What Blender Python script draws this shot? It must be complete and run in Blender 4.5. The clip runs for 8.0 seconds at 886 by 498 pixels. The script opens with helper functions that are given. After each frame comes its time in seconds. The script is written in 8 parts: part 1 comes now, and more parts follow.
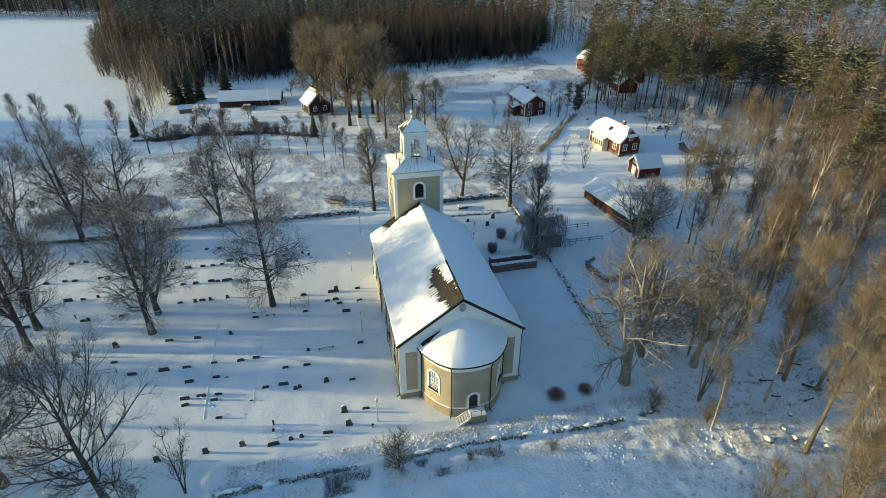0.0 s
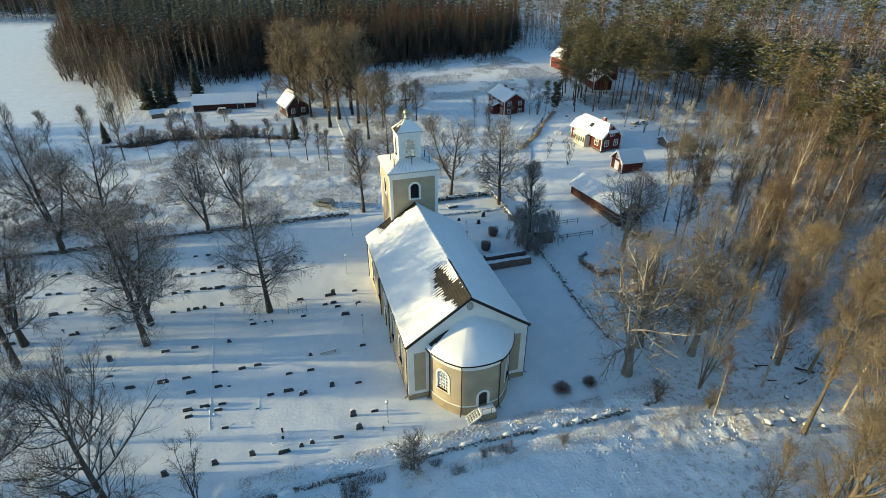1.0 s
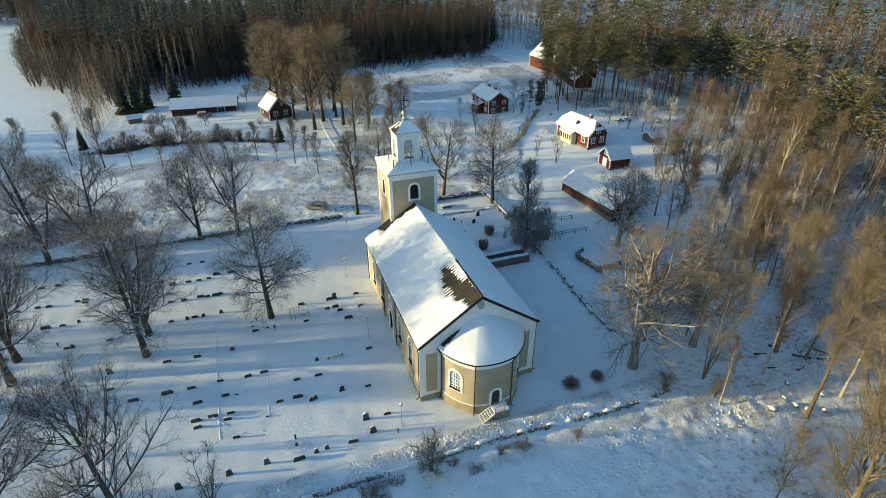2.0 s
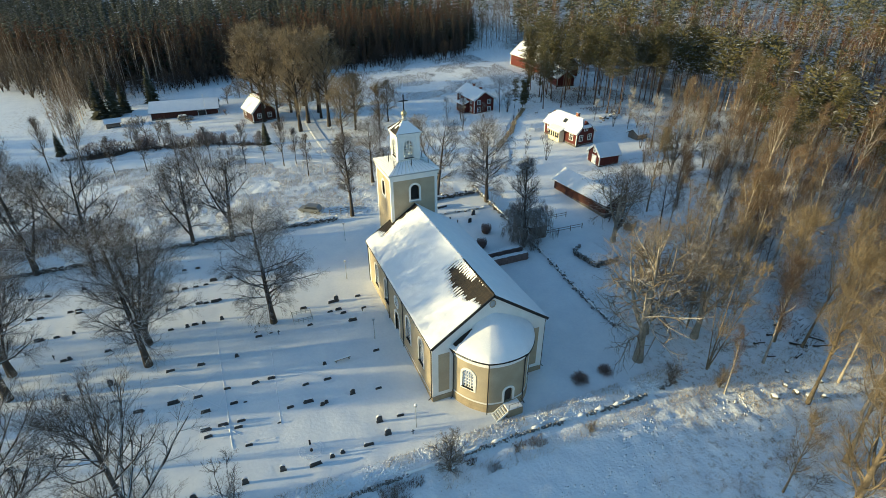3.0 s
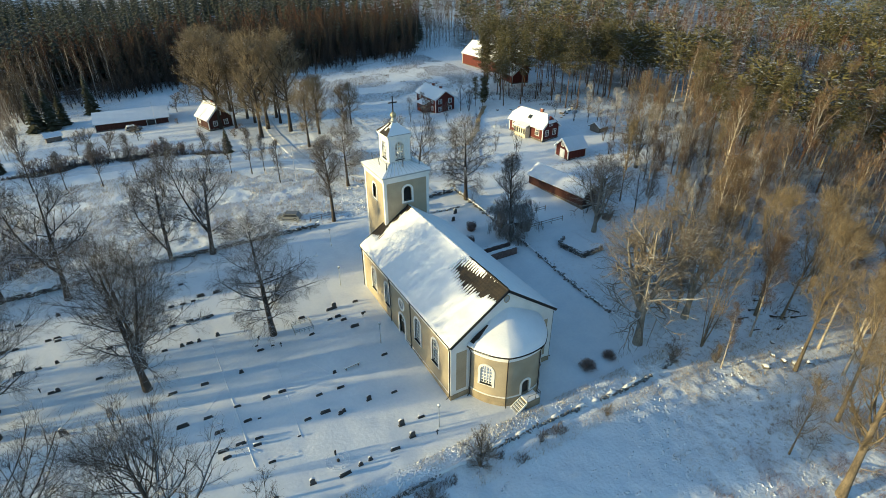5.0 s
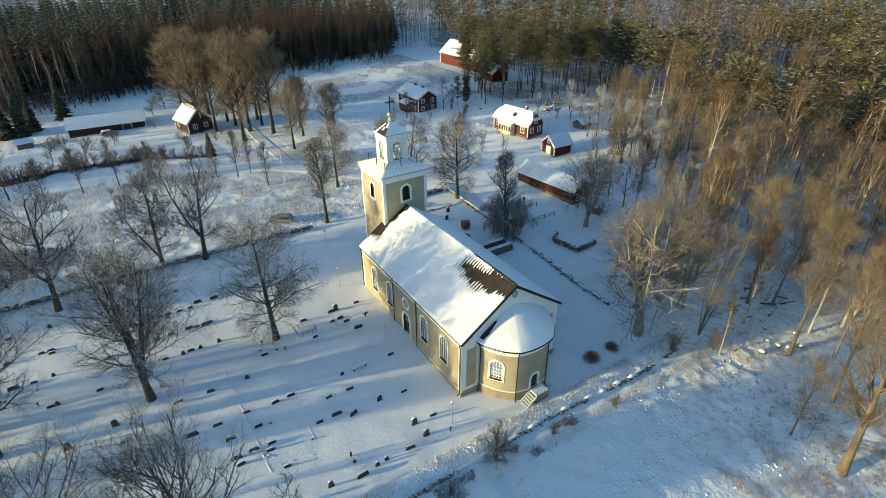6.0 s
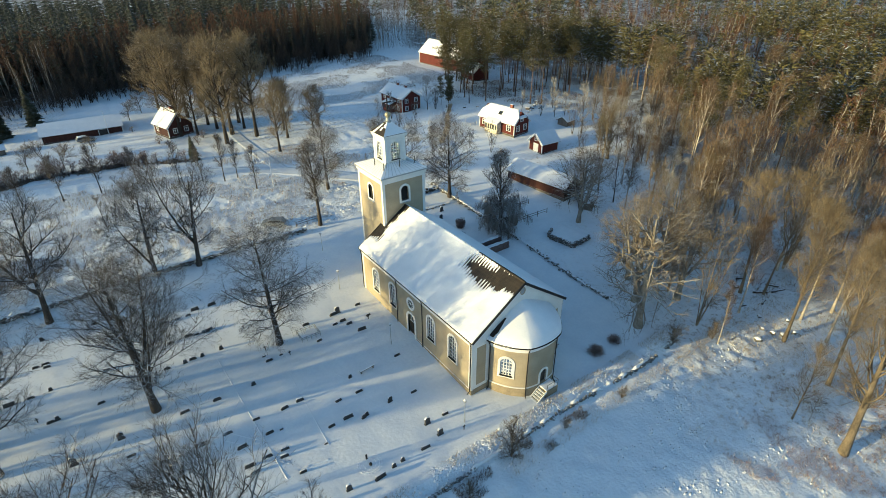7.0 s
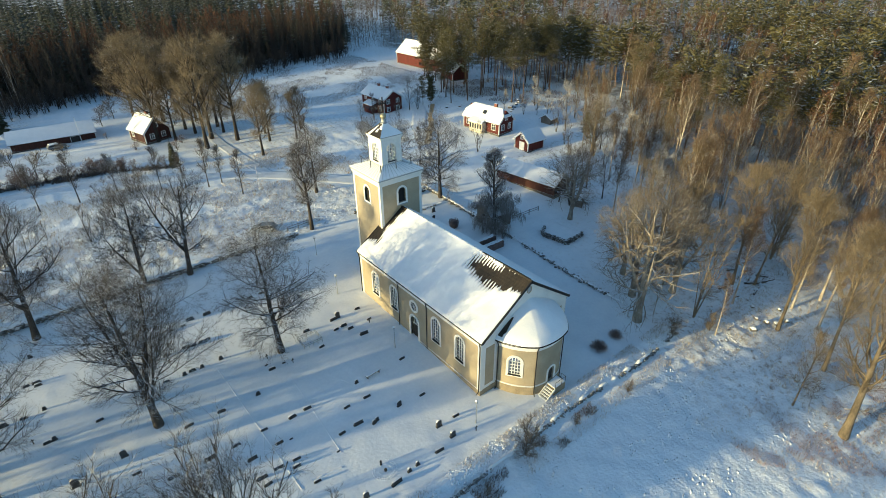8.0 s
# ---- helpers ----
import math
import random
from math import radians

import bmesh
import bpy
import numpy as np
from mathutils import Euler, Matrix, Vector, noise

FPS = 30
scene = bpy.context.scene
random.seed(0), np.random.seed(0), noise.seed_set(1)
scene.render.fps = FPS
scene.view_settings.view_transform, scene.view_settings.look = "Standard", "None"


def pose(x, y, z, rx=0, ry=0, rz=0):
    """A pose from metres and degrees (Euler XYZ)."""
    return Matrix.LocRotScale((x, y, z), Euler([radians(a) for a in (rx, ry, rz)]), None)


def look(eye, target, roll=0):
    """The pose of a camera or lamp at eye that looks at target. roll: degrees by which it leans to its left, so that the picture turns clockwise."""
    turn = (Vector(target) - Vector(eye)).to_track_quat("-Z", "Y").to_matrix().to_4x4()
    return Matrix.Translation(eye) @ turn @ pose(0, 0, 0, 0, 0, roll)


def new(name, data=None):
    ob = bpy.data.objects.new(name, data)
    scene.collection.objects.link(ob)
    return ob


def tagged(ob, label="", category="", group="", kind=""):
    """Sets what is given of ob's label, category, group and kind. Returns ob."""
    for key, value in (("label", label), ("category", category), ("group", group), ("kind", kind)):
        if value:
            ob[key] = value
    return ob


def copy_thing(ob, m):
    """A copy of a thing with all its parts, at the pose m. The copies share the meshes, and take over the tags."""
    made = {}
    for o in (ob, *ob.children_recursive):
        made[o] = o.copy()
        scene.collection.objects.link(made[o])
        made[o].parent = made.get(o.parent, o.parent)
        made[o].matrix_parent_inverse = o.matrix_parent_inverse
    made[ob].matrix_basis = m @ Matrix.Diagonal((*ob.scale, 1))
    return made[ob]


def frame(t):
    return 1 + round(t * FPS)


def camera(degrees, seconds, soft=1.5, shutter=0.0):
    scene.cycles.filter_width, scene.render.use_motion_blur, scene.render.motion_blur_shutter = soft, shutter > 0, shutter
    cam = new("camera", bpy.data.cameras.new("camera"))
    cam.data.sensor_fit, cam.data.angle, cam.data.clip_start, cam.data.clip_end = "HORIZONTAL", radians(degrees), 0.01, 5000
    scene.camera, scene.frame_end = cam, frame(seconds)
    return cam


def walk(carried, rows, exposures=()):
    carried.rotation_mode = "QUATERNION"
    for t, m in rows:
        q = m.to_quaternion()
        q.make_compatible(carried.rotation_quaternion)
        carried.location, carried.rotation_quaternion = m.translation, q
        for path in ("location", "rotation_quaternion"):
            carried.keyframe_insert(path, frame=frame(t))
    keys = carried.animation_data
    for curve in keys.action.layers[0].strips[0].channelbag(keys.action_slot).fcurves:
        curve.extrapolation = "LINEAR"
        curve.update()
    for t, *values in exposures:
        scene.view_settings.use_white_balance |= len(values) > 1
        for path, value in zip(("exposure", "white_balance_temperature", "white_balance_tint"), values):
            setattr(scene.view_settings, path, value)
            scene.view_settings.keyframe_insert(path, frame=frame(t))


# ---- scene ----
cam = camera(79.5, 8.0, soft=0.7)
PATH = [
    (0, (0.003, 0.309, 50.078), (0.397, 1.999, 49.084), 0.1),
    (0.5, (-1.921, 0.778, 50.087), (-1.476, 2.454, 49.092), 0.0),
    (1, (-3.846, 1.269, 50.093), (-3.35, 2.931, 49.098), -0.0),
    (1.5, (-5.716, 1.844, 50.089), (-5.175, 3.493, 49.094), -0.1),
    (3, (-11.285, 3.905, 50.064), (-10.621, 5.508, 49.069), -0.1),
    (3.5, (-13.045, 4.671, 50.124), (-12.337, 6.255, 49.129), -0.2),
    (4, (-14.858, 5.463, 50.186), (-14.102, 7.024, 49.19), -0.3),
    (4.5, (-16.665, 6.279, 50.206), (-15.861, 7.816, 49.21), -0.3),
    (6, (-22.114, 8.829, 50.205), (-21.183, 10.291, 49.207), -0.3),
    (6.5, (-23.799, 9.826, 50.213), (-22.828, 11.262, 49.214), -0.4),
    (7, (-25.336, 10.91, 50.194), (-24.33, 12.32, 49.195), -0.4),
    (7.5, (-26.74, 12.156, 50.183), (-25.693, 13.535, 49.183), -0.5),
    (8, (-28.119, 13.526, 50.2), (-27.036, 14.878, 49.199), -0.5),
]
walk(cam, [(t, look(eye, target, roll)) for t, eye, target, roll in PATH], exposures=[(0, 0.76, 5020, -3)])

# ---- daylight: a low winter sun from the west, clear sky ----
SUN_AZ, SUN_EL = radians(-77), radians(8.6)
world = bpy.data.worlds.new("world")
scene.world = world
world.use_nodes = True
wn = world.node_tree
sky = wn.nodes.new("ShaderNodeTexSky")
sky.sky_type, sky.sun_disc = "NISHITA", False
sky.sun_elevation, sky.sun_rotation = SUN_EL, SUN_AZ
sky.ozone_density = 1.0
wn.links.new(sky.outputs[0], wn.nodes["Background"].inputs[0])
wn.nodes["Background"].inputs[1].default_value = 0.13
sun = new("sun", bpy.data.lights.new("sun", "SUN"))
sun.data.energy, sun.data.angle, sun.data.color = 5.0, radians(0.6), (1.0, 0.66, 0.25)
sun.matrix_world = look((200 * math.sin(SUN_AZ), 200 * math.cos(SUN_AZ), 200 * math.tan(SUN_EL)), (0, 0, 0))


# ---- materials ----
def material(name, dark, light, rough=0.8, scale=3.0, fine=40.0, bump=0.15, metal=0.0, snow=None, stretch=(1, 1, 1), vary=0.0, depth=0.03):
    """Two-scale noise between two colours, with fine relief. snow: (from, to) of the upward lean over which lying snow covers it."""
    m = bpy.data.materials.new(name)
    m.use_nodes = True
    nt = m.node_tree
    n, l = nt.nodes, nt.links
    b = n["Principled BSDF"]
    b.inputs["Roughness"].default_value, b.inputs["Metallic"].default_value = rough, metal
    co, mp = n.new("ShaderNodeTexCoord"), n.new("ShaderNodeMapping")
    mp.inputs["Scale"].default_value = stretch
    l.new(co.outputs["Object"], mp.inputs["Vector"])
    a, f = n.new("ShaderNodeTexNoise"), n.new("ShaderNodeTexNoise")
    a.inputs["Scale"].default_value, f.inputs["Scale"].default_value = scale, fine
    a.inputs["Detail"].default_value = f.inputs["Detail"].default_value = 4
    l.new(mp.outputs[0], a.inputs["Vector"])
    l.new(mp.outputs[0], f.inputs["Vector"])
    mx = n.new("ShaderNodeMix")
    mx.data_type = "FLOAT"
    mx.inputs[0].default_value = 0.4
    l.new(a.outputs["Fac"], mx.inputs[2])
    l.new(f.outputs["Fac"], mx.inputs[3])
    r = n.new("ShaderNodeValToRGB")
    r.color_ramp.elements[0].position, r.color_ramp.elements[1].position = 0.34, 0.66
    r.color_ramp.elements[0].color, r.color_ramp.elements[1].color = (*dark, 1), (*light, 1)
    l.new(mx.outputs[0], r.inputs[0])
    col = r.outputs[0]
    if vary:
        ob, h = n.new("ShaderNodeObjectInfo"), n.new("ShaderNodeHueSaturation")
        mr = n.new("ShaderNodeMapRange")
        mr.inputs["To Min"].default_value, mr.inputs["To Max"].default_value = 1 - vary, 1 + vary
        l.new(ob.outputs["Random"], mr.inputs["Value"])
        l.new(mr.outputs[0], h.inputs["Value"])
        l.new(col, h.inputs["Color"])
        col = h.outputs[0]
    if snow:
        g, sp, mr, c = n.new("ShaderNodeNewGeometry"), n.new("ShaderNodeSeparateXYZ"), n.new("ShaderNodeMapRange"), n.new("ShaderNodeMix")
        ad = n.new("ShaderNodeMath")
        ad.operation = "MULTIPLY_ADD"
        l.new(g.outputs["Normal"], sp.inputs[0])
        l.new(a.outputs["Fac"], ad.inputs[0])
        ad.inputs[1].default_value = 0.6
        l.new(sp.outputs["Z"], ad.inputs[2])
        l.new(ad.outputs[0], mr.inputs["Value"])
        mr.inputs["From Min"].default_value, mr.inputs["From Max"].default_value = snow[0] + 0.3, snow[1] + 0.3
        c.data_type = "RGBA"
        l.new(mr.outputs[0], c.inputs[0])
        l.new(col, c.inputs[6])
        c.inputs[7].default_value = (0.80, 0.82, 0.86, 1)
        col = c.outputs[2]
    l.new(col, b.inputs["Base Color"])
    bp = n.new("ShaderNodeBump")
    bp.inputs["Strength"].default_value, bp.inputs["Distance"].default_value = bump, depth
    l.new(f.outputs["Fac"], bp.inputs["Height"])
    l.new(bp.outputs[0], b.inputs["Normal"])
    return m


def ground_material():
    """Settled snow, with straw showing where the mesh says that rough grass stands."""
    m = material("ground_snow", (0.76, 0.79, 0.84), (0.86, 0.88, 0.91), 0.65, 0.35, 2.6, 0.34, depth=0.07)
    nt = m.node_tree
    n, l = nt.nodes, nt.links
    b = n["Principled BSDF"]
    old = b.inputs["Base Color"].links[0].from_socket
    at, no, mr, mx, mu = n.new("ShaderNodeAttribute"), n.new("ShaderNodeTexNoise"), n.new("ShaderNodeMapRange"), n.new("ShaderNodeMix"), n.new("ShaderNodeMath")
    at.attribute_name = "grass"
    no.inputs["Scale"].default_value, no.inputs["Detail"].default_value, no.inputs["Roughness"].default_value = 1.3, 8, 0.75
    co = n.new("ShaderNodeTexCoord")
    l.new(co.outputs["Object"], no.inputs["Vector"])
    mr.inputs["From Min"].default_value, mr.inputs["From Max"].default_value = 0.52, 0.66
    l.new(no.outputs["Fac"], mr.inputs["Value"])
    mu.operation = "MULTIPLY"
    l.new(mr.outputs[0], mu.inputs[0])
    l.new(at.outputs["Fac"], mu.inputs[1])
    mx.data_type = "RGBA"
    l.new(mu.outputs[0], mx.inputs[0])
    l.new(old, mx.inputs[6])
    mx.inputs[7].default_value = (0.20, 0.15, 0.09, 1)
    # woodland floor: brown undergrowth, plus tree shade put into a darker colour
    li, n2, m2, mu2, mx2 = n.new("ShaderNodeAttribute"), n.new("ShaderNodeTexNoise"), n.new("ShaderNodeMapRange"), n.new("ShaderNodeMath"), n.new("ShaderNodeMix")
    li.attribute_name = "litter_shade"
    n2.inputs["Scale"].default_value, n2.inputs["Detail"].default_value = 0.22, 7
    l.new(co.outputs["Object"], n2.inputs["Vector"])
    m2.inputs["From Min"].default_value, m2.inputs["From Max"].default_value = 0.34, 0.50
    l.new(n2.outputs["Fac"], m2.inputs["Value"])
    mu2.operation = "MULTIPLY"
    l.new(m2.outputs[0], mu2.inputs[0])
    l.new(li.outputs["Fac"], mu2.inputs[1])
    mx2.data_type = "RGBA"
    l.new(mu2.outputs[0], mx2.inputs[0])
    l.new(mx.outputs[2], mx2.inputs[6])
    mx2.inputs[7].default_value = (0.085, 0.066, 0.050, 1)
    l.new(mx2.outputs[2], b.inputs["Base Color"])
    # the meadows are tussocky under the snow, the churchyard lies smooth
    ra, rs = n.new("ShaderNodeAttribute"), n.new("ShaderNodeMapRange")
    ra.attribute_name = "rough"
    rs.inputs["To Min"].default_value, rs.inputs["To Max"].default_value = 0.22, 1.0
    bp = b.inputs["Normal"].links[0].from_node
    bp.inputs["Distance"].default_value = 0.12
    l.new(ra.outputs["Fac"], rs.inputs["Value"])
    l.new(rs.outputs[0], bp.inputs["Strength"])
    return m


SNOW = material("snow", (0.78, 0.80, 0.84), (0.86, 0.87, 0.90), 0.6, 0.8, 8.0, 0.3, depth=0.06)
GROUND = ground_material()
PACKED = material("packed_snow", (0.62, 0.64, 0.68), (0.78, 0.80, 0.84), 0.55, 0.5, 6.0, 0.35, stretch=(1, 1, 1), depth=0.06)
PLASTER = material("ochre_plaster", (0.32, 0.27, 0.185), (0.42, 0.36, 0.255), 0.9, 0.5, 9.0, 0.25)
WHITE = material("limewash", (0.70, 0.69, 0.66), (0.80, 0.79, 0.76), 0.85, 0.7, 12.0, 0.2)
PAINT = material("white_paint", (0.68, 0.69, 0.68), (0.80, 0.80, 0.79), 0.5, 2.0, 30.0, 0.1)
PLINTH = material("plinth_render", (0.22, 0.18, 0.12), (0.36, 0.30, 0.20), 0.95, 0.9, 8.0, 0.5)
TILE = material("roof_tile", (0.010, 0.0085, 0.0075), (0.036, 0.026, 0.018), 0.8, 1.2, 14.0, 0.3)
IRON = material("black_iron", (0.012, 0.012, 0.013), (0.03, 0.03, 0.03), 0.5, 5.0, 60.0, 0.1, metal=0.4)
ZINC = material("weathered_sheet", (0.30, 0.32, 0.33), (0.46, 0.48, 0.49), 0.45, 1.0, 20.0, 0.1, metal=0.5)
DOOR = material("black_door", (0.012, 0.011, 0.010), (0.03, 0.026, 0.022), 0.6, 2.0, 30.0, 0.2, stretch=(1, 1, 0.1))
COPPER = material("gilt_ball", (0.30, 0.28, 0.18), (0.45, 0.42, 0.30), 0.4, 4.0, 30.0, 0.1, metal=0.6)
RED = material("falu_red_boards", (0.060, 0.012, 0.009), (0.125, 0.024, 0.016), 0.9, 1.2, 5.0, 0.4, stretch=(5, 5, 0.15), vary=0.12)
DARKRED = material("old_dark_red_boards", (0.030, 0.012, 0.009), (0.070, 0.024, 0.017), 0.95, 1.2, 5.0, 0.4, stretch=(5, 5, 0.15))
GREYWOOD = material("weathered_boards", (0.10, 0.085, 0.07), (0.22, 0.19, 0.16), 0.9, 1.0, 6.0, 0.4, stretch=(4, 4, 0.2), vary=0.1)
CREAM = material("cream_boards", (0.60, 0.55, 0.40), (0.72, 0.67, 0.52), 0.7, 1.5, 8.0, 0.2, stretch=(4, 4, 0.2))
BRICK = material("chimney_brick", (0.16, 0.06, 0.04), (0.30, 0.12, 0.08), 0.9, 3.0, 20.0, 0.4)
STONE = material("field_stone", (0.04, 0.038, 0.036), (0.15, 0.14, 0.128), 0.9, 2.0, 15.0, 0.5, snow=(0.82, 1.08), vary=0.3)
GRANITE = material("grave_granite", (0.018, 0.018, 0.020), (0.07, 0.068, 0.068), 0.55, 3.0, 40.0, 0.15, vary=0.35)
BARK = material("lime_bark", (0.034, 0.028, 0.023), (0.095, 0.078, 0.064), 0.95, 2.0, 12.0, 0.6, snow=(0.62, 0.95), stretch=(1, 1, 0.4), vary=0.15)
TWIG = material("bare_twigs", (0.046, 0.038, 0.031), (0.120, 0.098, 0.080), 0.9, 0.7, 6.0, 0.1, snow=(0.56, 0.92), vary=0.15)
FROST = material("frosted_twigs", (0.17, 0.155, 0.145), (0.34, 0.325, 0.31), 0.9, 0.7, 6.0, 0.1, snow=(0.40, 0.9), vary=0.15)
BIRCHBARK = material("birch_bark", (0.16, 0.14, 0.115), (0.58, 0.52, 0.44), 0.85, 1.5, 10.0, 0.4, stretch=(1, 1, 0.3), vary=0.2)
BIRCHTWIG = material("birch_twigs", (0.070, 0.048, 0.030), (0.165, 0.112, 0.068), 0.9, 0.6, 6.0, 0.1, snow=(0.85, 1.15), vary=0.4)
ASPENTWIG = material("aspen_twigs", (0.076, 0.060, 0.038), (0.225, 0.174, 0.102), 0.9, 0.6, 6.0, 0.1, snow=(0.8, 1.1), vary=0.35)
OAKBARK = material("oak_bark", (0.10, 0.088, 0.072), (0.36, 0.32, 0.26), 0.9, 1.0, 8.0, 0.5, snow=(0.72, 1.05), vary=0.15)
ASPENBARK = material("aspen_bark", (0.055, 0.044, 0.031), (0.25, 0.20, 0.13), 0.9, 1.2, 9.0, 0.5, stretch=(1, 1, 0.3), vary=0.2)
PINEBARK = material("pine_bark", (0.050, 0.033, 0.024), (0.16, 0.100, 0.062), 0.9, 1.5, 10.0, 0.5, stretch=(1, 1, 0.3), vary=0.15)
FARPINE = material("frosted_pine_needles", (0.040, 0.043, 0.024), (0.12, 0.118, 0.070), 0.85, 0.3, 4.0, 0.1, snow=(0.85, 1.2))
# dark bark; in the northern wood its colour carries the shade
DARKBARK = material("dark_woodland_bark", (0.020, 0.016, 0.013), (0.055, 0.043, 0.033), 0.9, 0.8, 6.0, 0.3)
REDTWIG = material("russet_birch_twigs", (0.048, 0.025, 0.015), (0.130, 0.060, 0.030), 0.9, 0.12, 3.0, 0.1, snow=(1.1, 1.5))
# birch twigs with the shade of the wood put into the colour
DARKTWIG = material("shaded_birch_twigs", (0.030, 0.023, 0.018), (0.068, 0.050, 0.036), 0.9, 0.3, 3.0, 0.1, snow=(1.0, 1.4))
PINE = material("pine_needles", (0.026, 0.027, 0.009), (0.105, 0.090, 0.030), 0.8, 0.5, 5.0, 0.1, snow=(0.80, 1.12), vary=0.3)
SPRUCE = material("spruce_needles", (0.020, 0.023, 0.012), (0.060, 0.060, 0.030), 0.85, 0.8, 8.0, 0.1, snow=(0.95, 1.5), vary=0.25)
HEDGE = material("bare_hedge", (0.10, 0.076, 0.072), (0.22, 0.165, 0.15), 0.95, 2.0, 14.0, 0.3, vary=0.15)
STRAW = material("straw", (0.24, 0.185, 0.11), (0.46, 0.38, 0.25), 0.9, 2.0, 20.0, 0.1, snow=(0.45, 0.9))
BRACKEN = material("bracken", (0.045, 0.030, 0.020), (0.13, 0.09, 0.058), 0.95, 0.5, 9.0, 0.1)
THICKET = material("bramble_stems", (0.085, 0.066, 0.052), (0.20, 0.16, 0.125), 0.95, 0.5, 9.0, 0.1, snow=(0.85, 1.2))
HEATHER = material("heather", (0.13, 0.075, 0.060), (0.28, 0.18, 0.14), 0.95, 0.5, 9.0, 0.1, snow=(0.6, 1.0))
BUSH = material("bush_shoots", (0.17, 0.13, 0.12), (0.32, 0.25, 0.23), 0.9, 2.0, 14.0, 0.1, snow=(0.8, 1.15))
CARPAINT = material("silver_car_paint", (0.19, 0.20, 0.21), (0.26, 0.27, 0.28), 0.35, 2.0, 40.0, 0.02, metal=0.3)
RUBBER = material("tyre_rubber", (0.012, 0.012, 0.012), (0.03, 0.03, 0.03), 0.9, 5.0, 40.0, 0.1)


def glass_material():
    m = bpy.data.materials.new("window_glass")
    m.use_nodes = True
    b = m.node_tree.nodes["Principled BSDF"]
    b.inputs["Base Color"].default_value = (0.14, 0.16, 0.17, 1)
    b.inputs["Roughness"].default_value = 0.06
    b.inputs["Transmission Weight"].default_value = 1.0
    b.inputs["IOR"].default_value = 1.45
    return m


def clear_glass():
    m = glass_material()
    m.name = "clear_glass"
    m.node_tree.nodes["Principled BSDF"].inputs["Base Color"].default_value = (0.86, 0.90, 0.92, 1)
    return m


GLASS = glass_material()
CLEARGLASS = clear_glass()


# ---- mesh helpers ----
def part(name, bm, mat, parent=None, label="", kind="", world_parent=None):
    """Link a bmesh (or mesh) as one object. world_parent: the parent's place, when the mesh is in world coordinates."""
    if isinstance(bm, bpy.types.Mesh):
        me = bm
    else:
        bmesh.ops.recalc_face_normals(bm, faces=bm.faces[:])
        me = bpy.data.meshes.new(name)
        bm.to_mesh(me)
        bm.free()
    if mat is not None and len(me.materials) == 0:
        me.materials.append(mat)
    ob = new(name, me)
    if parent is not None:
        ob.parent = parent
        if world_parent is not None:
            ob.matrix_parent_inverse = Matrix.Translation(-Vector(world_parent))
    return tagged(ob, label, kind=kind)


def quick_mesh(name, blocks, mats, smooth=False):
    """A mesh from blocks of (vertices N x 3, faces M x k, material index)."""
    me = bpy.data.meshes.new(name)
    base, vs, loops, starts, midx, at = 0, [], [], [], [], 0
    for v, f, k in blocks:
        if len(f) == 0:
            continue
        vs.append(v)
        loops.append((f + base).ravel())
        starts.append(at + np.arange(len(f)) * f.shape[1])
        midx.append(np.full(len(f), k, np.int32))
        at += f.size
        base += len(v)
    v, lp, st, mi = np.concatenate(vs).astype(np.float32), np.concatenate(loops).astype(np.int32), np.concatenate(starts).astype(np.int32), np.concatenate(midx)
    me.vertices.add(len(v))
    me.vertices.foreach_set("co", v.ravel())
    me.loops.add(len(lp))
    me.loops.foreach_set("vertex_index", lp)
    me.polygons.add(len(st))
    me.polygons.foreach_set("loop_start", st)
    for m in mats:
        me.materials.append(m)
    me.polygons.foreach_set("material_index", mi)
    me.polygons.foreach_set("use_smooth", np.full(len(st), smooth))
    me.update(calc_edges=True)
    return me


def box(bm, x0, y0, z0, x1, y1, z1, bevel=0.0):
    vs = [bm.verts.new((x, y, z)) for x in (x0, x1) for y in (y0, y1) for z in (z0, z1)]
    fs = [bm.faces.new([vs[i] for i in q]) for q in ((0, 1, 3, 2), (4, 6, 7, 5), (0, 4, 5, 1), (2, 3, 7, 6), (0, 2, 6, 4), (1, 5, 7, 3))]
    if bevel:
        bmesh.ops.bevel(bm, geom=list({e for f in fs for e in f.edges}), offset=bevel, segments=1, affect="EDGES")
    return vs


def rod(bm, a, b, r0, r1=None, n=8):
    """A tapered round bar from a to b."""
    r1 = r0 if r1 is None else r1
    a, b = Vector(a), Vector(b)
    q = (b - a).to_track_quat("Z", "Y")
    rings = [[bm.verts.new(p + q @ Vector((r * math.cos(2 * math.pi * i / n), r * math.sin(2 * math.pi * i / n), 0))) for i in range(n)] for p, r in ((a, r0), (b, r1))]
    for i in range(n):
        bm.faces.new((rings[0][i], rings[0][(i + 1) % n], rings[1][(i + 1) % n], rings[1][i]))
    bm.faces.new(rings[0][::-1])
    bm.faces.new(rings[1])


def prism(bm, outline, a, b, axis="y"):
    """An outline of (u, z) pairs pushed from a to b along axis."""
    def put(u, z, d):
        return bm.verts.new((u, d, z) if axis == "y" else (d, u, z))
    r0, r1 = [put(u, z, a) for u, z in outline], [put(u, z, b) for u, z in outline]
    n = len(outline)
    for i in range(n):
        bm.faces.new((r0[i], r0[(i + 1) % n], r1[(i + 1) % n], r1[i]))
    bm.faces.new(r0[::-1])
    bm.faces.new(r1)


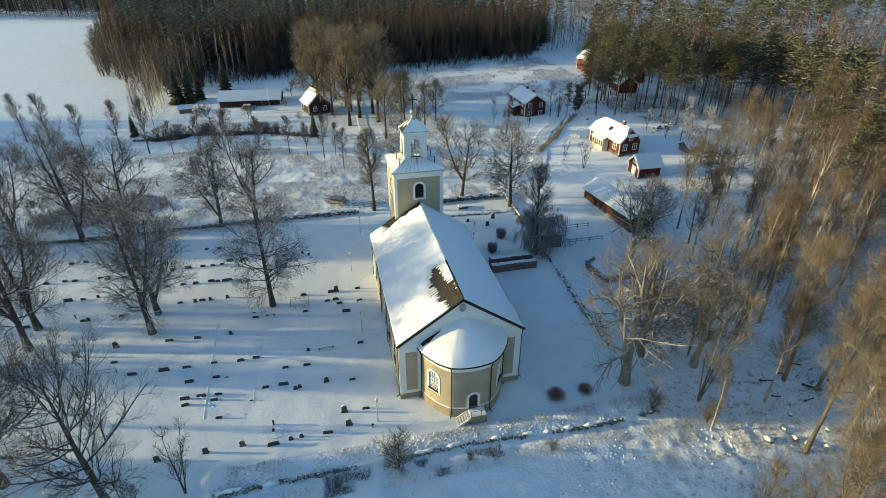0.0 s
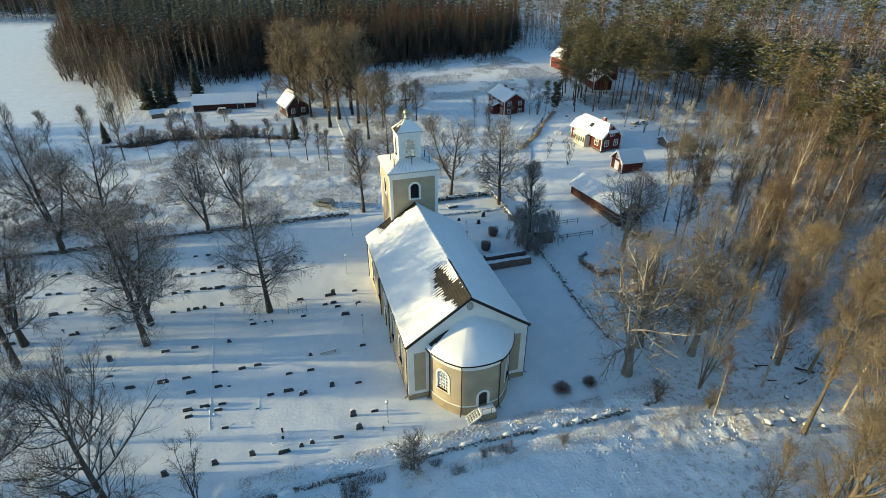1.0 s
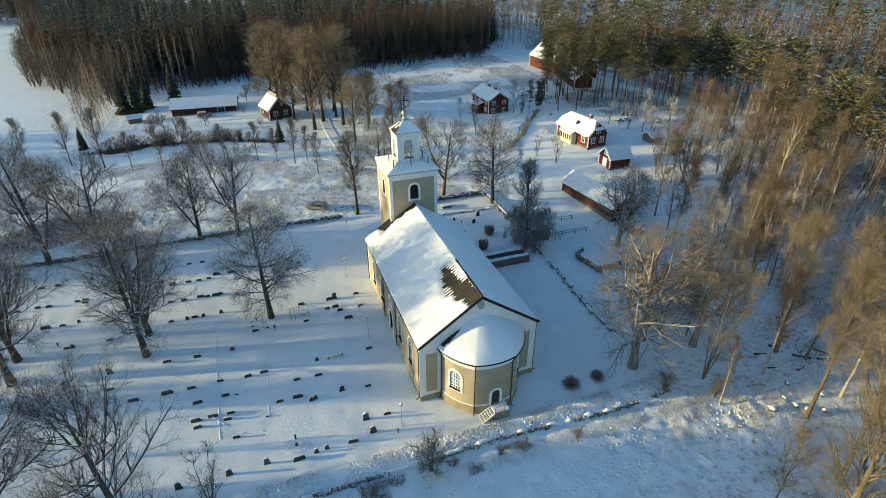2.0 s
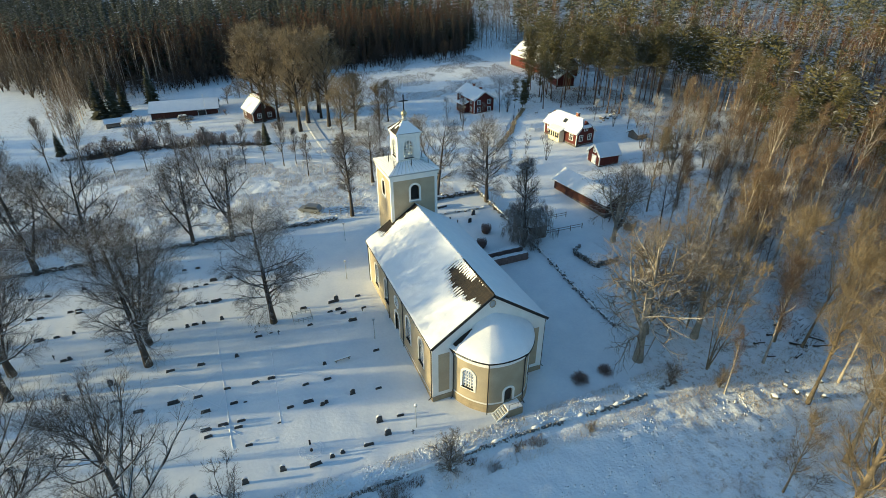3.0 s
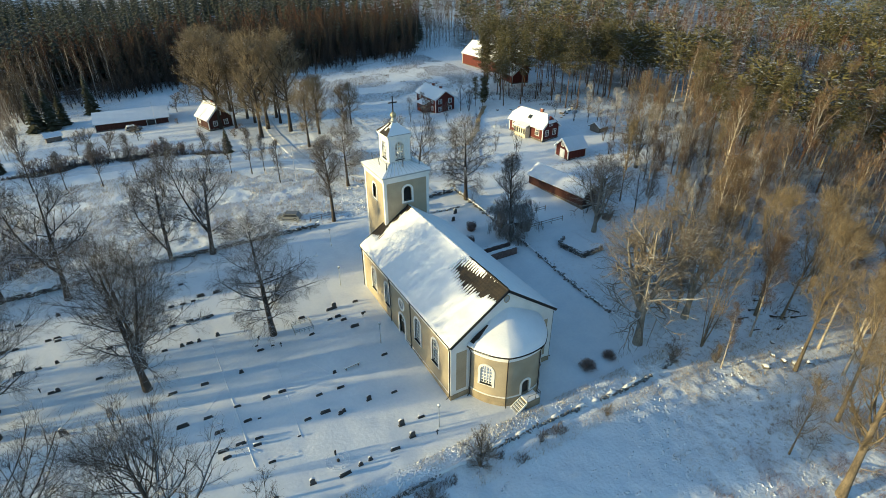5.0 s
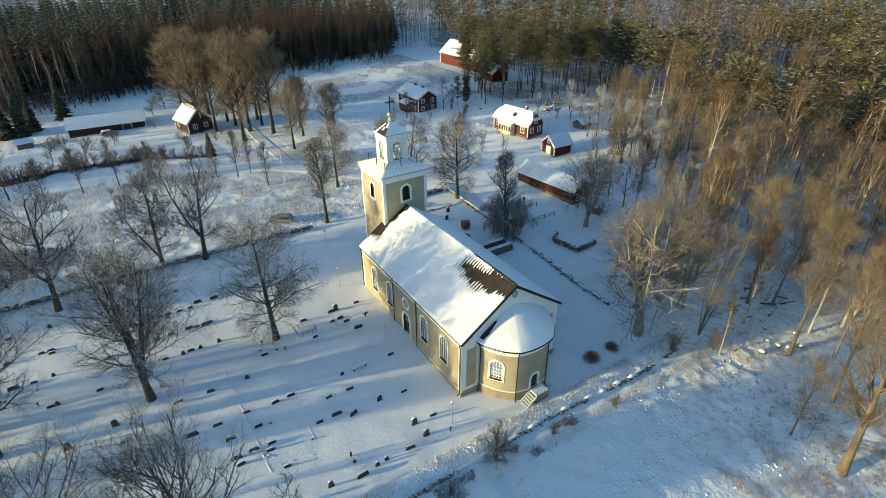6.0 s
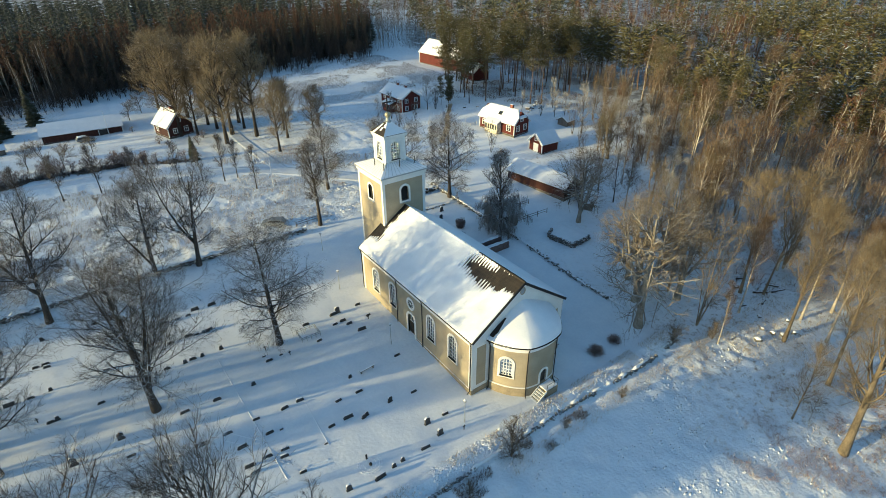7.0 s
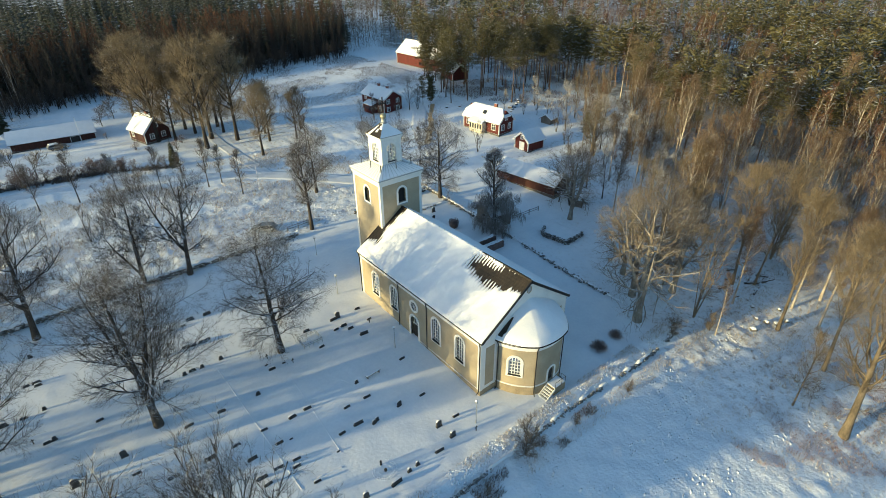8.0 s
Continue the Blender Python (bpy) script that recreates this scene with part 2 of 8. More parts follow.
def lathe(bm, cx, cy, profile, n=16, turn=0.0):
    """A profile of (radius, z) pairs turned about the upright through (cx, cy)."""
    rings = [[bm.verts.new((cx + r * math.cos(turn + 2 * math.pi * i / n), cy + r * math.sin(turn + 2 * math.pi * i / n), z)) for i in range(n)] for r, z in profile]
    for p, q in zip(rings, rings[1:]):
        for i in range(n):
            bm.faces.new((p[i], p[(i + 1) % n], q[(i + 1) % n], q[i]))
    bm.faces.new(rings[0][::-1])
    bm.faces.new(rings[-1])


def lattice(i, j, seed):
    h = (i * 374761393 + j * 668265263 + seed * 974634777) & 0x7FFFFFFF
    h = ((h ^ (h >> 13)) * 1274126177) & 0x7FFFFFFF
    return ((h ^ (h >> 16)) & 0xFFFF) / 65535.0


def vnoise(x, y, size, seed=0):
    """Smooth noise from 0 to 1 over the plan, with features of that size."""
    x, y = np.asarray(x, float) / size, np.asarray(y, float) / size
    i, j = np.floor(x).astype(np.int64), np.floor(y).astype(np.int64)
    u, v = x - i, y - j
    u, v = u * u * (3 - 2 * u), v * v * (3 - 2 * v)
    return (lattice(i, j, seed) * (1 - u) + lattice(i + 1, j, seed) * u) * (1 - v) + (lattice(i, j + 1, seed) * (1 - u) + lattice(i + 1, j + 1, seed) * u) * v


# ---- the lie of the land ----
LAND = (2.055, -0.008, 2.314, 0.344, 0.847, -0.414, 0.225, -0.309, -0.095, -0.465)


def ground(x, y):
    u, v = np.clip(x, -60, 85) / 50, (np.clip(y, 5, 160) - 80) / 50
    terms = (1 + 0 * u, u, v, u * u, u * v, v * v, u ** 3, u * u * v, u * v * v, v ** 3)
    hollow = 1.7 * np.exp(-((x - 62) / 15) ** 2 - ((y - 161) / 13) ** 2)     # where the farmhouse stands
    return sum(c * t for c, t in zip(LAND, terms)) - hollow


def gz(x, y):
    return float(ground(np.float64(x), np.float64(y)))


LANE = [(-140, 188), (-90, 173.5), (-64, 164.5), (-46, 158.5), (-30, 155.5), (-16, 150.5), (-3, 140), (11, 131.5), (20, 121), (27, 112), (40, 103.5), (50, 111), (57, 131), (70, 146), (80, 168)]
AVENUE = [(12.8, 130), (12.1, 144), (12.3, 162.5), (13.4, 177), (14, 199), (14, 240)]
YARD = [(-26, 187), (-8, 178), (8, 173), (13, 172)]


def near_line(x, y, line):
    best = np.full(np.shape(x), 1e9)
    for (ax, ay), (bx, by) in zip(line, line[1:]):
        dx, dy = bx - ax, by - ay
        s = np.clip(((x - ax) * dx + (y - ay) * dy) / (dx * dx + dy * dy), 0, 1)
        best = np.minimum(best, np.hypot(x - ax - s * dx, y - ay - s * dy))
    return best


def inside(x, y, x0, x1, y0, y1, soft=1.5):
    d = np.minimum(np.minimum(x - x0, x1 - x), np.minimum(y - y0, y1 - y))
    return np.clip(d / soft + 0.5, 0, 1)


def north_edge(x):
    """Where the northern wood begins."""
    return np.interp(x, [-400, -150, -100, -90, -75, -66, -60, -55, -38, -20, 0, 25, 46, 67, 83, 95, 120, 135, 180], [520, 480, 300, 266, 248, 239, 227, 218, 231, 236, 238, 237, 233, 240, 236, 238, 248, 250, 180])


def clearing(x, y):
    """A snowy cutting that runs off to the north-east behind the tall barn."""
    d, along = (x - 100) * 0.84 - (y - 232) * 0.54, (x - 100) * 0.54 + (y - 232) * 0.84
    return (d > -8) & (d < 13) & (along > -10) & (along < 195)


def bank(x, y):
    """The low grassy bank behind the south wall."""
    return 0.5 * np.exp(-((y - 41.6) / 1.3) ** 2) * ((x > -16) & (x < 37))


LAY = []   # the snow surface of the ground sheet: its two axes and its heights


def build_ground():
    def axis(lo, hi, step, far):
        a = list(np.arange(lo, hi, step))
        s = step
        while a[-1] < far:
            s *= 1.13
            a.append(a[-1] + s)
        s = step
        while a[0] > -far:
            s *= 1.13
            a.insert(0, a[0] - s)
        return np.array(a)
    xs, ys = axis(-58, 60, 0.52, 2600), axis(13, 134, 0.52, 2600)
    X, Y = np.meshgrid(xs, ys)
    yard = inside(X, Y, -62, 36, 41, 98.5, 2.0)
    track = np.clip(1.6 - np.minimum(np.minimum(near_line(X, Y, LANE), near_line(X, Y, AVENUE)), near_line(X, Y, YARD)) / 2.6, 0, 1)
    fieldl = np.clip((-70 - X) / 15, 0, 1) * np.clip((Y - 120) / 20, 0, 1)
    lawn = np.maximum(inside(X, Y, 58, 96, 96, 160, 8), inside(X, Y, -40, 6, 168, 205, 8))
    east = inside(X, Y, 36, 62, 46, 104, 6)
    rough = (1 - yard) * (1 - track) * (1 - 0.9 * fieldl) * (1 - 0.6 * lawn) * (1 - 0.75 * east)
    z = ground(X, Y)
    z += rough * (0.14 * (vnoise(X + 0.4 * Y, Y, 1.5, 1) - 0.4) + 0.24 * (vnoise(X, Y, 0.8, 2) - 0.5) + 0.14 * (vnoise(X, Y, 6, 3) - 0.5))
    z += inside(X, Y, 22, 56, 30, 38.6, 2.5) * (0.16 * (vnoise(X, Y, 1.3, 21) - 0.5) + 0.24 * (vnoise(X, Y, 0.75, 22) - 0.5))
    z += inside(X, Y, -50, 20, 102, 130, 5) * rough * 0.14 * (vnoise(X, Y, 1.1, 23) - 0.5)
    z += yard * (0.10 * (vnoise(X, Y, 3.0, 4) - 0.5) + 0.05 * (vnoise(X, Y, 1.1, 5) - 0.5))
    z += (1 - yard) * (1 - rough) * 0.14 * (vnoise(X, Y, 2.0, 6) - 0.5)
    # the ground is banked a little against the foot of the yard's south wall
    z += bank(X, Y) * (0.75 + 0.5 * vnoise(X, Y, 0.8, 24))
    grass = rough * np.clip(2.2 * vnoise(X, Y, 17, 7) - 0.55, 0, 1)
    grass *= np.where((Y < 39) & (X < 45), 0.15 + 0.85 * np.clip((X - 25) / 15, 0, 1), 1)
    grass = np.maximum(grass, np.clip((X - 52) / 14, 0, 1) * (Y < 100) * 0.8)
    grass = np.maximum(grass, np.clip(1.25 - np.hypot(X + 45, Y - 112) / 16, 0, 0.9))
    grass = np.maximum(grass, np.clip((Y - 182) / 14, 0, 1) * (Y < 262) * (X > 14) * (X < 112) * np.clip(1.1 * vnoise(X, Y, 12, 11), 0.3, 0.85))
    # floor darkened by colour under the woods: undergrowth, and shade between the trees
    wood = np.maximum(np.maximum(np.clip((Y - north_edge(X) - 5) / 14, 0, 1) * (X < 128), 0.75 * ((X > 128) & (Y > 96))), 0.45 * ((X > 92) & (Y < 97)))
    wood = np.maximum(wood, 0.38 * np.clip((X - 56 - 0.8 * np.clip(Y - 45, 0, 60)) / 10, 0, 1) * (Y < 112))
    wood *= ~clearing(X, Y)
    ny, nx = X.shape
    idx = np.arange(ny * nx).reshape(ny, nx)
    faces = np.stack([idx[:-1, :-1], idx[:-1, 1:], idx[1:, 1:], idx[1:, :-1]], -1).reshape(-1, 4)
    me = quick_mesh("ground", [(np.stack([X, Y, z], -1).reshape(-1, 3), faces, 0)], [GROUND], smooth=True)
    me.attributes.new("grass", "FLOAT", "POINT").data.foreach_set("value", np.clip(grass, 0, 1).ravel().astype(np.float32))
    me.attributes.new("rough", "FLOAT", "POINT").data.foreach_set("value", np.clip(rough + 2 * bank(X, Y), 0, 1).ravel().astype(np.float32))
    me.attributes.new("litter_shade", "FLOAT", "POINT").data.foreach_set("value", wood.ravel().astype(np.float32))
    LAY.extend((xs, ys, z))
    tagged(new("ground", me), "snow-covered churchyard, meadows and woodland floor", "ground", kind="structure")


def build_road(name, line, half, label):
    pts = []
    for (ax, ay), (bx, by) in zip(line, line[1:]):
        k = max(2, int(math.hypot(bx - ax, by - ay) / 2.5))
        pts += [(ax + (bx - ax) * i / k, ay + (by - ay) * i / k) for i in range(k)]
    pts.append(line[-1])
    p = np.array(pts)
    for _ in range(12):
        p[1:-1] = 0.25 * p[:-2] + 0.5 * p[1:-1] + 0.25 * p[2:]
    d = np.gradient(p, axis=0)
    d /= np.linalg.norm(d, axis=1)[:, None]
    side = np.stack([-d[:, 1], d[:, 0]], -1)
    us = np.array([-1, -0.94, -0.62, -0.45, -0.2, 0.2, 0.45, 0.62, 0.94, 1])
    hs = np.array([-0.12, 0.05, 0.06, 0.02, 0.06, 0.06, 0.02, 0.06, 0.05, -0.12])
    x = p[:, 0, None] + side[:, 0, None] * us * half
    y = p[:, 1, None] + side[:, 1, None] * us * half
    z = ground(x, y) + hs + 0.03 * vnoise(x, y, 0.9, 12)
    n, k = x.shape
    idx = np.arange(n * k).reshape(n, k)
    f = np.stack([idx[:-1, :-1], idx[1:, :-1], idx[1:, 1:], idx[:-1, 1:]], -1).reshape(-1, 4)
    me = quick_mesh(name, [(np.stack([x, y, z], -1).reshape(-1, 3), f, 0)], [PACKED], smooth=True)
    tagged(new(name, me), label, "road", kind="structure")


build_ground()
build_road("road", LANE, 2.3, "lane of packed snow with wheel ruts")
build_road("road", AVENUE, 1.7, "narrow farm track of packed snow")
build_road("road", YARD, 1.6, "farmyard drive of packed snow")


# ---- the church ----
CX, G0 = 13.67, 0.6           # axis of the nave; ground at its walls
W0, W1, S0, S1 = 6.0, 21.34, 48.95, 76.7
EAVE, RIDGE = 9.05, 14.55
church = tagged(new("church"), "ochre plastered church with white trim, tower and snowy tiled roof", "church")
church.location = (CX, 62.8, G0)
HOME = (CX, 62.8, G0)


def cpart(name, bm, mat, parent=None, label=""):
    if parent is None:
        return part(name, bm, mat, church, label, world_parent=HOME)
    return part(name, bm, mat, parent, label)


def flat(origin, along, inward):
    o, a, i = Vector(origin), Vector(along), Vector(inward)
    return lambda u, d, z: (o.x + a.x * u + i.x * d, o.y + a.y * u + i.y * d, z)


def facet(a):
    """Radius of a rounded apse with blunt corners at 27 and 81 degrees."""
    return 0.68 + 0.32 * math.cos(radians(27)) / np.cos((a + radians(27)) % radians(54) - radians(27))


def curved(cx, cy, r):
    return lambda u, d, z: (cx + (r * facet(u / r) - d) * math.sin(u / r), cy - (r * facet(u / r) - d) * math.cos(u / r), z)


def arch(o, u):
    """Height of the head of opening o = (middle, width, sill, springing, arched) at u."""
    if not o[4]:
        return o[3]
    h = o[1] / 2
    return o[3] + math.sqrt(max(0.0, h * h - (u - o[0]) ** 2))


def wall(place, u0, u1, z0, top, thick, openings=(), step=99.0, extra=()):
    """A wall with thickness, and openings that go through it. top: a height, or a function of u."""
    bm = bmesh.new()
    topz = top if callable(top) else (lambda u: top)
    cuts = {u0, u1, *extra}
    for o in openings:
        cuts |= {o[0] - o[1] / 2 + o[1] * k / 12 for k in range(13)}
    n = max(1, int((u1 - u0) / step))
    cuts |= {u0 + (u1 - u0) * k / n for k in range(n + 1)}
    us = sorted(round(c, 5) for c in cuts)
    us = [u for k, u in enumerate(us) if k == 0 or u - us[k - 1] > 1e-3]

    def quad(*p):
        vs = [bm.verts.new(place(*q)) for q in p]
        bm.faces.new(vs)
    for a, b in zip(us, us[1:]):
        m = (a + b) / 2
        o = next((o for o in openings if abs(m - o[0]) < o[1] / 2), None)
        spans = [((z0, z0), (topz(a), topz(b)))]
        if o:
            spans = [((z0, z0), (o[2], o[2])), ((arch(o, a), arch(o, b)), (topz(a), topz(b)))]
            quad((a, 0, o[2]), (b, 0, o[2]), (b, thick, o[2]), (a, thick, o[2]))
            quad((a, 0, arch(o, a)), (b, 0, arch(o, b)), (b, thick, arch(o, b)), (a, thick, arch(o, a)))
        for (la, lb), (ta, tb) in spans:
            for d in (0, thick):
                quad((a, d, la), (b, d, lb), (b, d, tb), (a, d, ta))
        quad((a, 0, topz(a)), (b, 0, topz(b)), (b, thick, topz(b)), (a, thick, topz(a)))
    for o in openings:
        for s in (-1, 1):
            e = o[0] + s * o[1] / 2
            quad((e, 0, o[2]), (e, thick, o[2]), (e, thick, o[3]), (e, 0, o[3]))
    for e in (u0, u1):
        quad((e, 0, z0), (e, thick, z0), (e, thick, topz(e)), (e, 0, topz(e)))
    bmesh.ops.remove_doubles(bm, verts=bm.verts[:], dist=0.002)
    return bm


def rim(o, grow, n=14):
    """The outline of an opening, widened by grow, from its lower left corner over the head to the lower right."""
    h = o[1] / 2 + grow
    pts = [(o[0] - h, o[2] - (grow if grow > 0 else grow))]
    if o[4]:
        pts += [(o[0] - h * math.cos(math.pi * k / n), o[3] + h * math.sin(math.pi * k / n)) for k in range(n + 1)]
    else:
        pts += [(o[0] - h, o[3] + grow), (o[0] + h, o[3] + grow)]
    pts.append((o[0] + h, pts[0][1]))
    return pts


def band(place, outer, inner, d0, d1):
    """A flat ring between two outlines, from depth d0 to d1."""
    bm = bmesh.new()
    rows = [[bm.verts.new(place(u, d, z)) for u, z in line] for line, d in ((outer, d0), (inner, d0), (inner, d1), (outer, d1))]
    n = len(outer)
    for a, b in ((0, 1), (1, 2), (2, 3), (3, 0)):
        for i in range(n):
            j = (i + 1) % n
            bm.faces.new((rows[a][i], rows[a][j], rows[b][j], rows[b][i]))
    return bm


def strip(bm, place, u0, u1, z0, z1, d0, d1, step=99.0):
    n = max(1, int(abs(u1 - u0) / step))
    for k in range(n):
        a, b = u0 + (u1 - u0) * k / n, u0 + (u1 - u0) * (k + 1) / n
        vs = [bm.verts.new(place(u, d, z)) for u in (a, b) for d in (d0, d1) for z in (z0, z1)]
        for q in ((0, 1, 3, 2), (4, 6, 7, 5), (0, 4, 5, 1), (2, 3, 7, 6), (0, 2, 6, 4), (1, 5, 7, 3)):
            bm.faces.new([vs[i] for i in q])


def church_window(place, o, cols=3, rows=5, trim=0.30, glass=GLASS):
    """White surround > sash bars, pane, sloping sheet sill."""
    surround = cpart("window", band(place, rim(o, trim), rim(o, 0.0), -0.07, 0.20), WHITE, None, "arched window with white plaster surround and glazing bars")
    bm = band(place, rim(o, 0.02), rim(o, -0.10), 0.10, 0.20)
    w, top = o[1] - 0.16, (lambda u: arch(o, u) - 0.06)
    for k in range(1, cols):
        u = o[0] - w / 2 + w * k / cols
        strip(bm, place, u - 0.05, u + 0.05, o[2] + 0.05, top(u), 0.10, 0.18)
    for k in range(1, rows + 1):
        z = o[2] + (o[3] - o[2]) * k / rows
        strip(bm, place, o[0] - w / 2, o[0] + w / 2, z - 0.045, z + 0.045, 0.105, 0.175)
    cpart("sash", bm, PAINT, surround)
    bm = bmesh.new()
    bm.faces.new([bm.verts.new(place(u, 0.145, z)) for u, z in rim(o, 0.0)])
    cpart("pane", bm, glass, surround)
    bm = bmesh.new()
    strip(bm, place, o[0] - o[1] / 2 - 0.05, o[0] + o[1] / 2 + 0.05, o[2] - 0.03, o[2] + 0.05, -0.16, 0.15)
    cpart("sill", bm, IRON, surround)
    return surround


def build_nave():
    west = flat((W0, S0, 0), (0, 1, 0), (1, 0, 0))
    east = flat((W1, S0, 0), (0, 1, 0), (-1, 0, 0))
    south = flat((W0, S0, 0), (1, 0, 0), (0, 1, 0))
    north = flat((W0, S1, 0), (1, 0, 0), (0, -1, 0))
    L, W = S1 - S0, W1 - W0
    mid = 62.65 - S0
    wins = [(mid + d, 1.55, 3.55, 6.55, True) for d in (-9.75, -4.9, 4.9, 9.75)]
    door = (mid, 1.7, G0, 4.0, True)
    eye = 6.62
    slope = (RIDGE - EAVE) / (W / 2)
    gable = lambda u: EAVE + slope * (W / 2 - abs(u - W / 2)) - 0.12
    cpart("nave_wall", wall(west, 0.6, L - 0.6, -0.4, EAVE, 0.6, [*wins, door]), PLASTER, None, "ochre plaster side wall")
    cpart("nave_wall", wall(east, 0.6, L - 0.6, -0.4, EAVE, 0.6, wins), PLASTER, None, "ochre plaster side wall")
    cpart("gable_wall", wall(south, 0, W, -0.4, gable, 0.6, extra=(W / 2,)), WHITE, None, "white gable wall with ochre panels")
    cpart("gable_wall", wall(north, 0, W, -0.4, gable, 0.6, extra=(W / 2,)), WHITE)
    for pl in (west, east):
        for o in wins:
            church_window(pl, o)
    # corner pilasters, cornice band and plinth along both sides
    for pl in (west, east):
        bm = bmesh.new()
        for a, b in ((-0.006, 0.55), (L - 0.55, L + 0.006)):
            strip(bm, pl, a, b, 1.3, 8.2, -0.05, 0.3)
        strip(bm, pl, -0.008, L + 0.008, 8.2, 8.75, -0.06, 0.3)
        strip(bm, pl, -0.05, L + 0.05, 8.75, EAVE - 0.02, -0.16, 0.3)
        cpart("pilaster", bm, WHITE)
        for a, b in ((-0.07, mid - 1.25), (mid + 1.25, L + 0.07)):
            bm = bmesh.new()
            strip(bm, pl, a, b, -0.4, 1.22, -0.10, 0.3)
            cpart("plinth", bm, PLINTH)
            bm = bmesh.new()
            strip(bm, pl, a, b, 1.22, 1.34, -0.06, 0.3)
            cpart("plinth_band", bm, WHITE)
    # gable panels, pediment oval, plinth
    for a, b in ((0.75, 2.2), (W - 2.2, W - 0.75)):
        bm = bmesh.new()
        strip(bm, south, a, b, 1.75, 7.75, -0.012, 0.2)
        cpart("wall_panel", bm, PLASTER, None, "ochre plaster panel")
    bm = bmesh.new()
    strip(bm, south, -0.08, W + 0.08, -0.4, 1.22, -0.09, 0.3)
    cpart("plinth", bm, PLINTH)
    bm = bmesh.new()
    ring = [(W / 2 + 0.02 + 0.42 * math.cos(k * math.pi / 10), 13.3 + 0.55 * math.sin(k * math.pi / 10)) for k in range(20)]
    bm.faces.new([bm.verts.new(south(u, -0.02, z)) for u, z in ring])
    oval = cpart("medallion", band(south, ring, [((u - W / 2) * 0.8 + W / 2, (z - 13.3) * 0.8 + 13.3) for u, z in ring], -0.08, 0.0), PLASTER, None, "grey oval medallion in the gable")
    cpart("medallion_face", bm, ZINC, oval)
    # side doorway with round window over it
    surround = cpart("door", band(west, rim(door, 0.36), rim(door, 0.0), -0.09, 0.25), WHITE, None, "arched white doorway with black double door")
    bm = bmesh.new()
    for s in (-1, 1):
        strip(bm, west, mid + s * 0.02, mid + s * 0.83, G0, 3.3, 0.30, 0.38)
        for z in (G0 + 0.3, 2.2):
            strip(bm, west, mid + s * 0.15, mid + s * 0.7, z, z + 0.85, 0.27, 0.32)
    cpart("door_leaf", bm, DOOR, surround, "black panelled double door")
    bm = bmesh.new()
    fan = (mid, 1.7, 3.3, 4.0, True)
    strip(bm, west, mid - 0.85, mid + 0.85, 3.3, 3.42, 0.26, 0.36)
    for a in (-0.5, 0.0, 0.5):
        strip(bm, west, mid + a - 0.03, mid + a + 0.03, 3.4, arch(fan, mid + a) - 0.03, 0.28, 0.34)
    cpart("fanlight", bm, PAINT, surround)
    bm = bmesh.new()
    strip(bm, west, mid - 1.3, mid + 1.3, G0 - 0.2, G0 + 0.12, -1.0, 0.3)
    cpart("doorstep", bm, STONE, surround)
    n = 20
    circ = lambda r: [(mid + r * math.cos(k * 2 * math.pi / n), eye + r * math.sin(k * 2 * math.pi / n)) for k in range(n)]
    rw = cpart("round_window", band(west, circ(1.0), circ(0.66), -0.09, 0.0), WHITE, None, "round window in a white ring")
    bm = bmesh.new()
    bm.faces.new([bm.verts.new(west(u, -0.012, z)) for u, z in circ(0.7)])
    cpart("pane", bm, DOOR, rw)
    bm = bmesh.new()
    for a in range(4):
        c, s = math.cos(a * math.pi / 4 + 0.39), math.sin(a * math.pi / 4 + 0.39)
        rod(bm, west(mid - 0.66 * c, -0.03, eye - 0.66 * s), west(mid + 0.66 * c, -0.03, eye + 0.66 * s), 0.035, n=4)
    cpart("sash", bm, PAINT, rw)
    # downpipes and gutters
    for pl in (west, east):
        bm = bmesh.new()
        e0, e1 = pl(-0.3, -0.30, EAVE - 0.02), pl(L + 0.25, -0.30, EAVE - 0.02)
        rod(bm, e0, e1, 0.09, n=6)
        cpart("gutter", bm, IRON)
        for u in (0.12, 59.65 - S0, 66.25 - S0, L - 0.1):
            bm = bmesh.new()
            rod(bm, pl(u, -0.28, EAVE - 0.05), pl(u, -0.14, 8.1), 0.065, n=6)
            rod(bm, pl(u, -0.14, 8.1), pl(u, -0.16, G0 + 0.5), 0.065, n=6)
            rod(bm, pl(u, -0.16, G0 + 0.5), pl(u, -0.55, G0 + 0.15), 0.065, n=6)
            cpart("downpipe", bm, IRON)


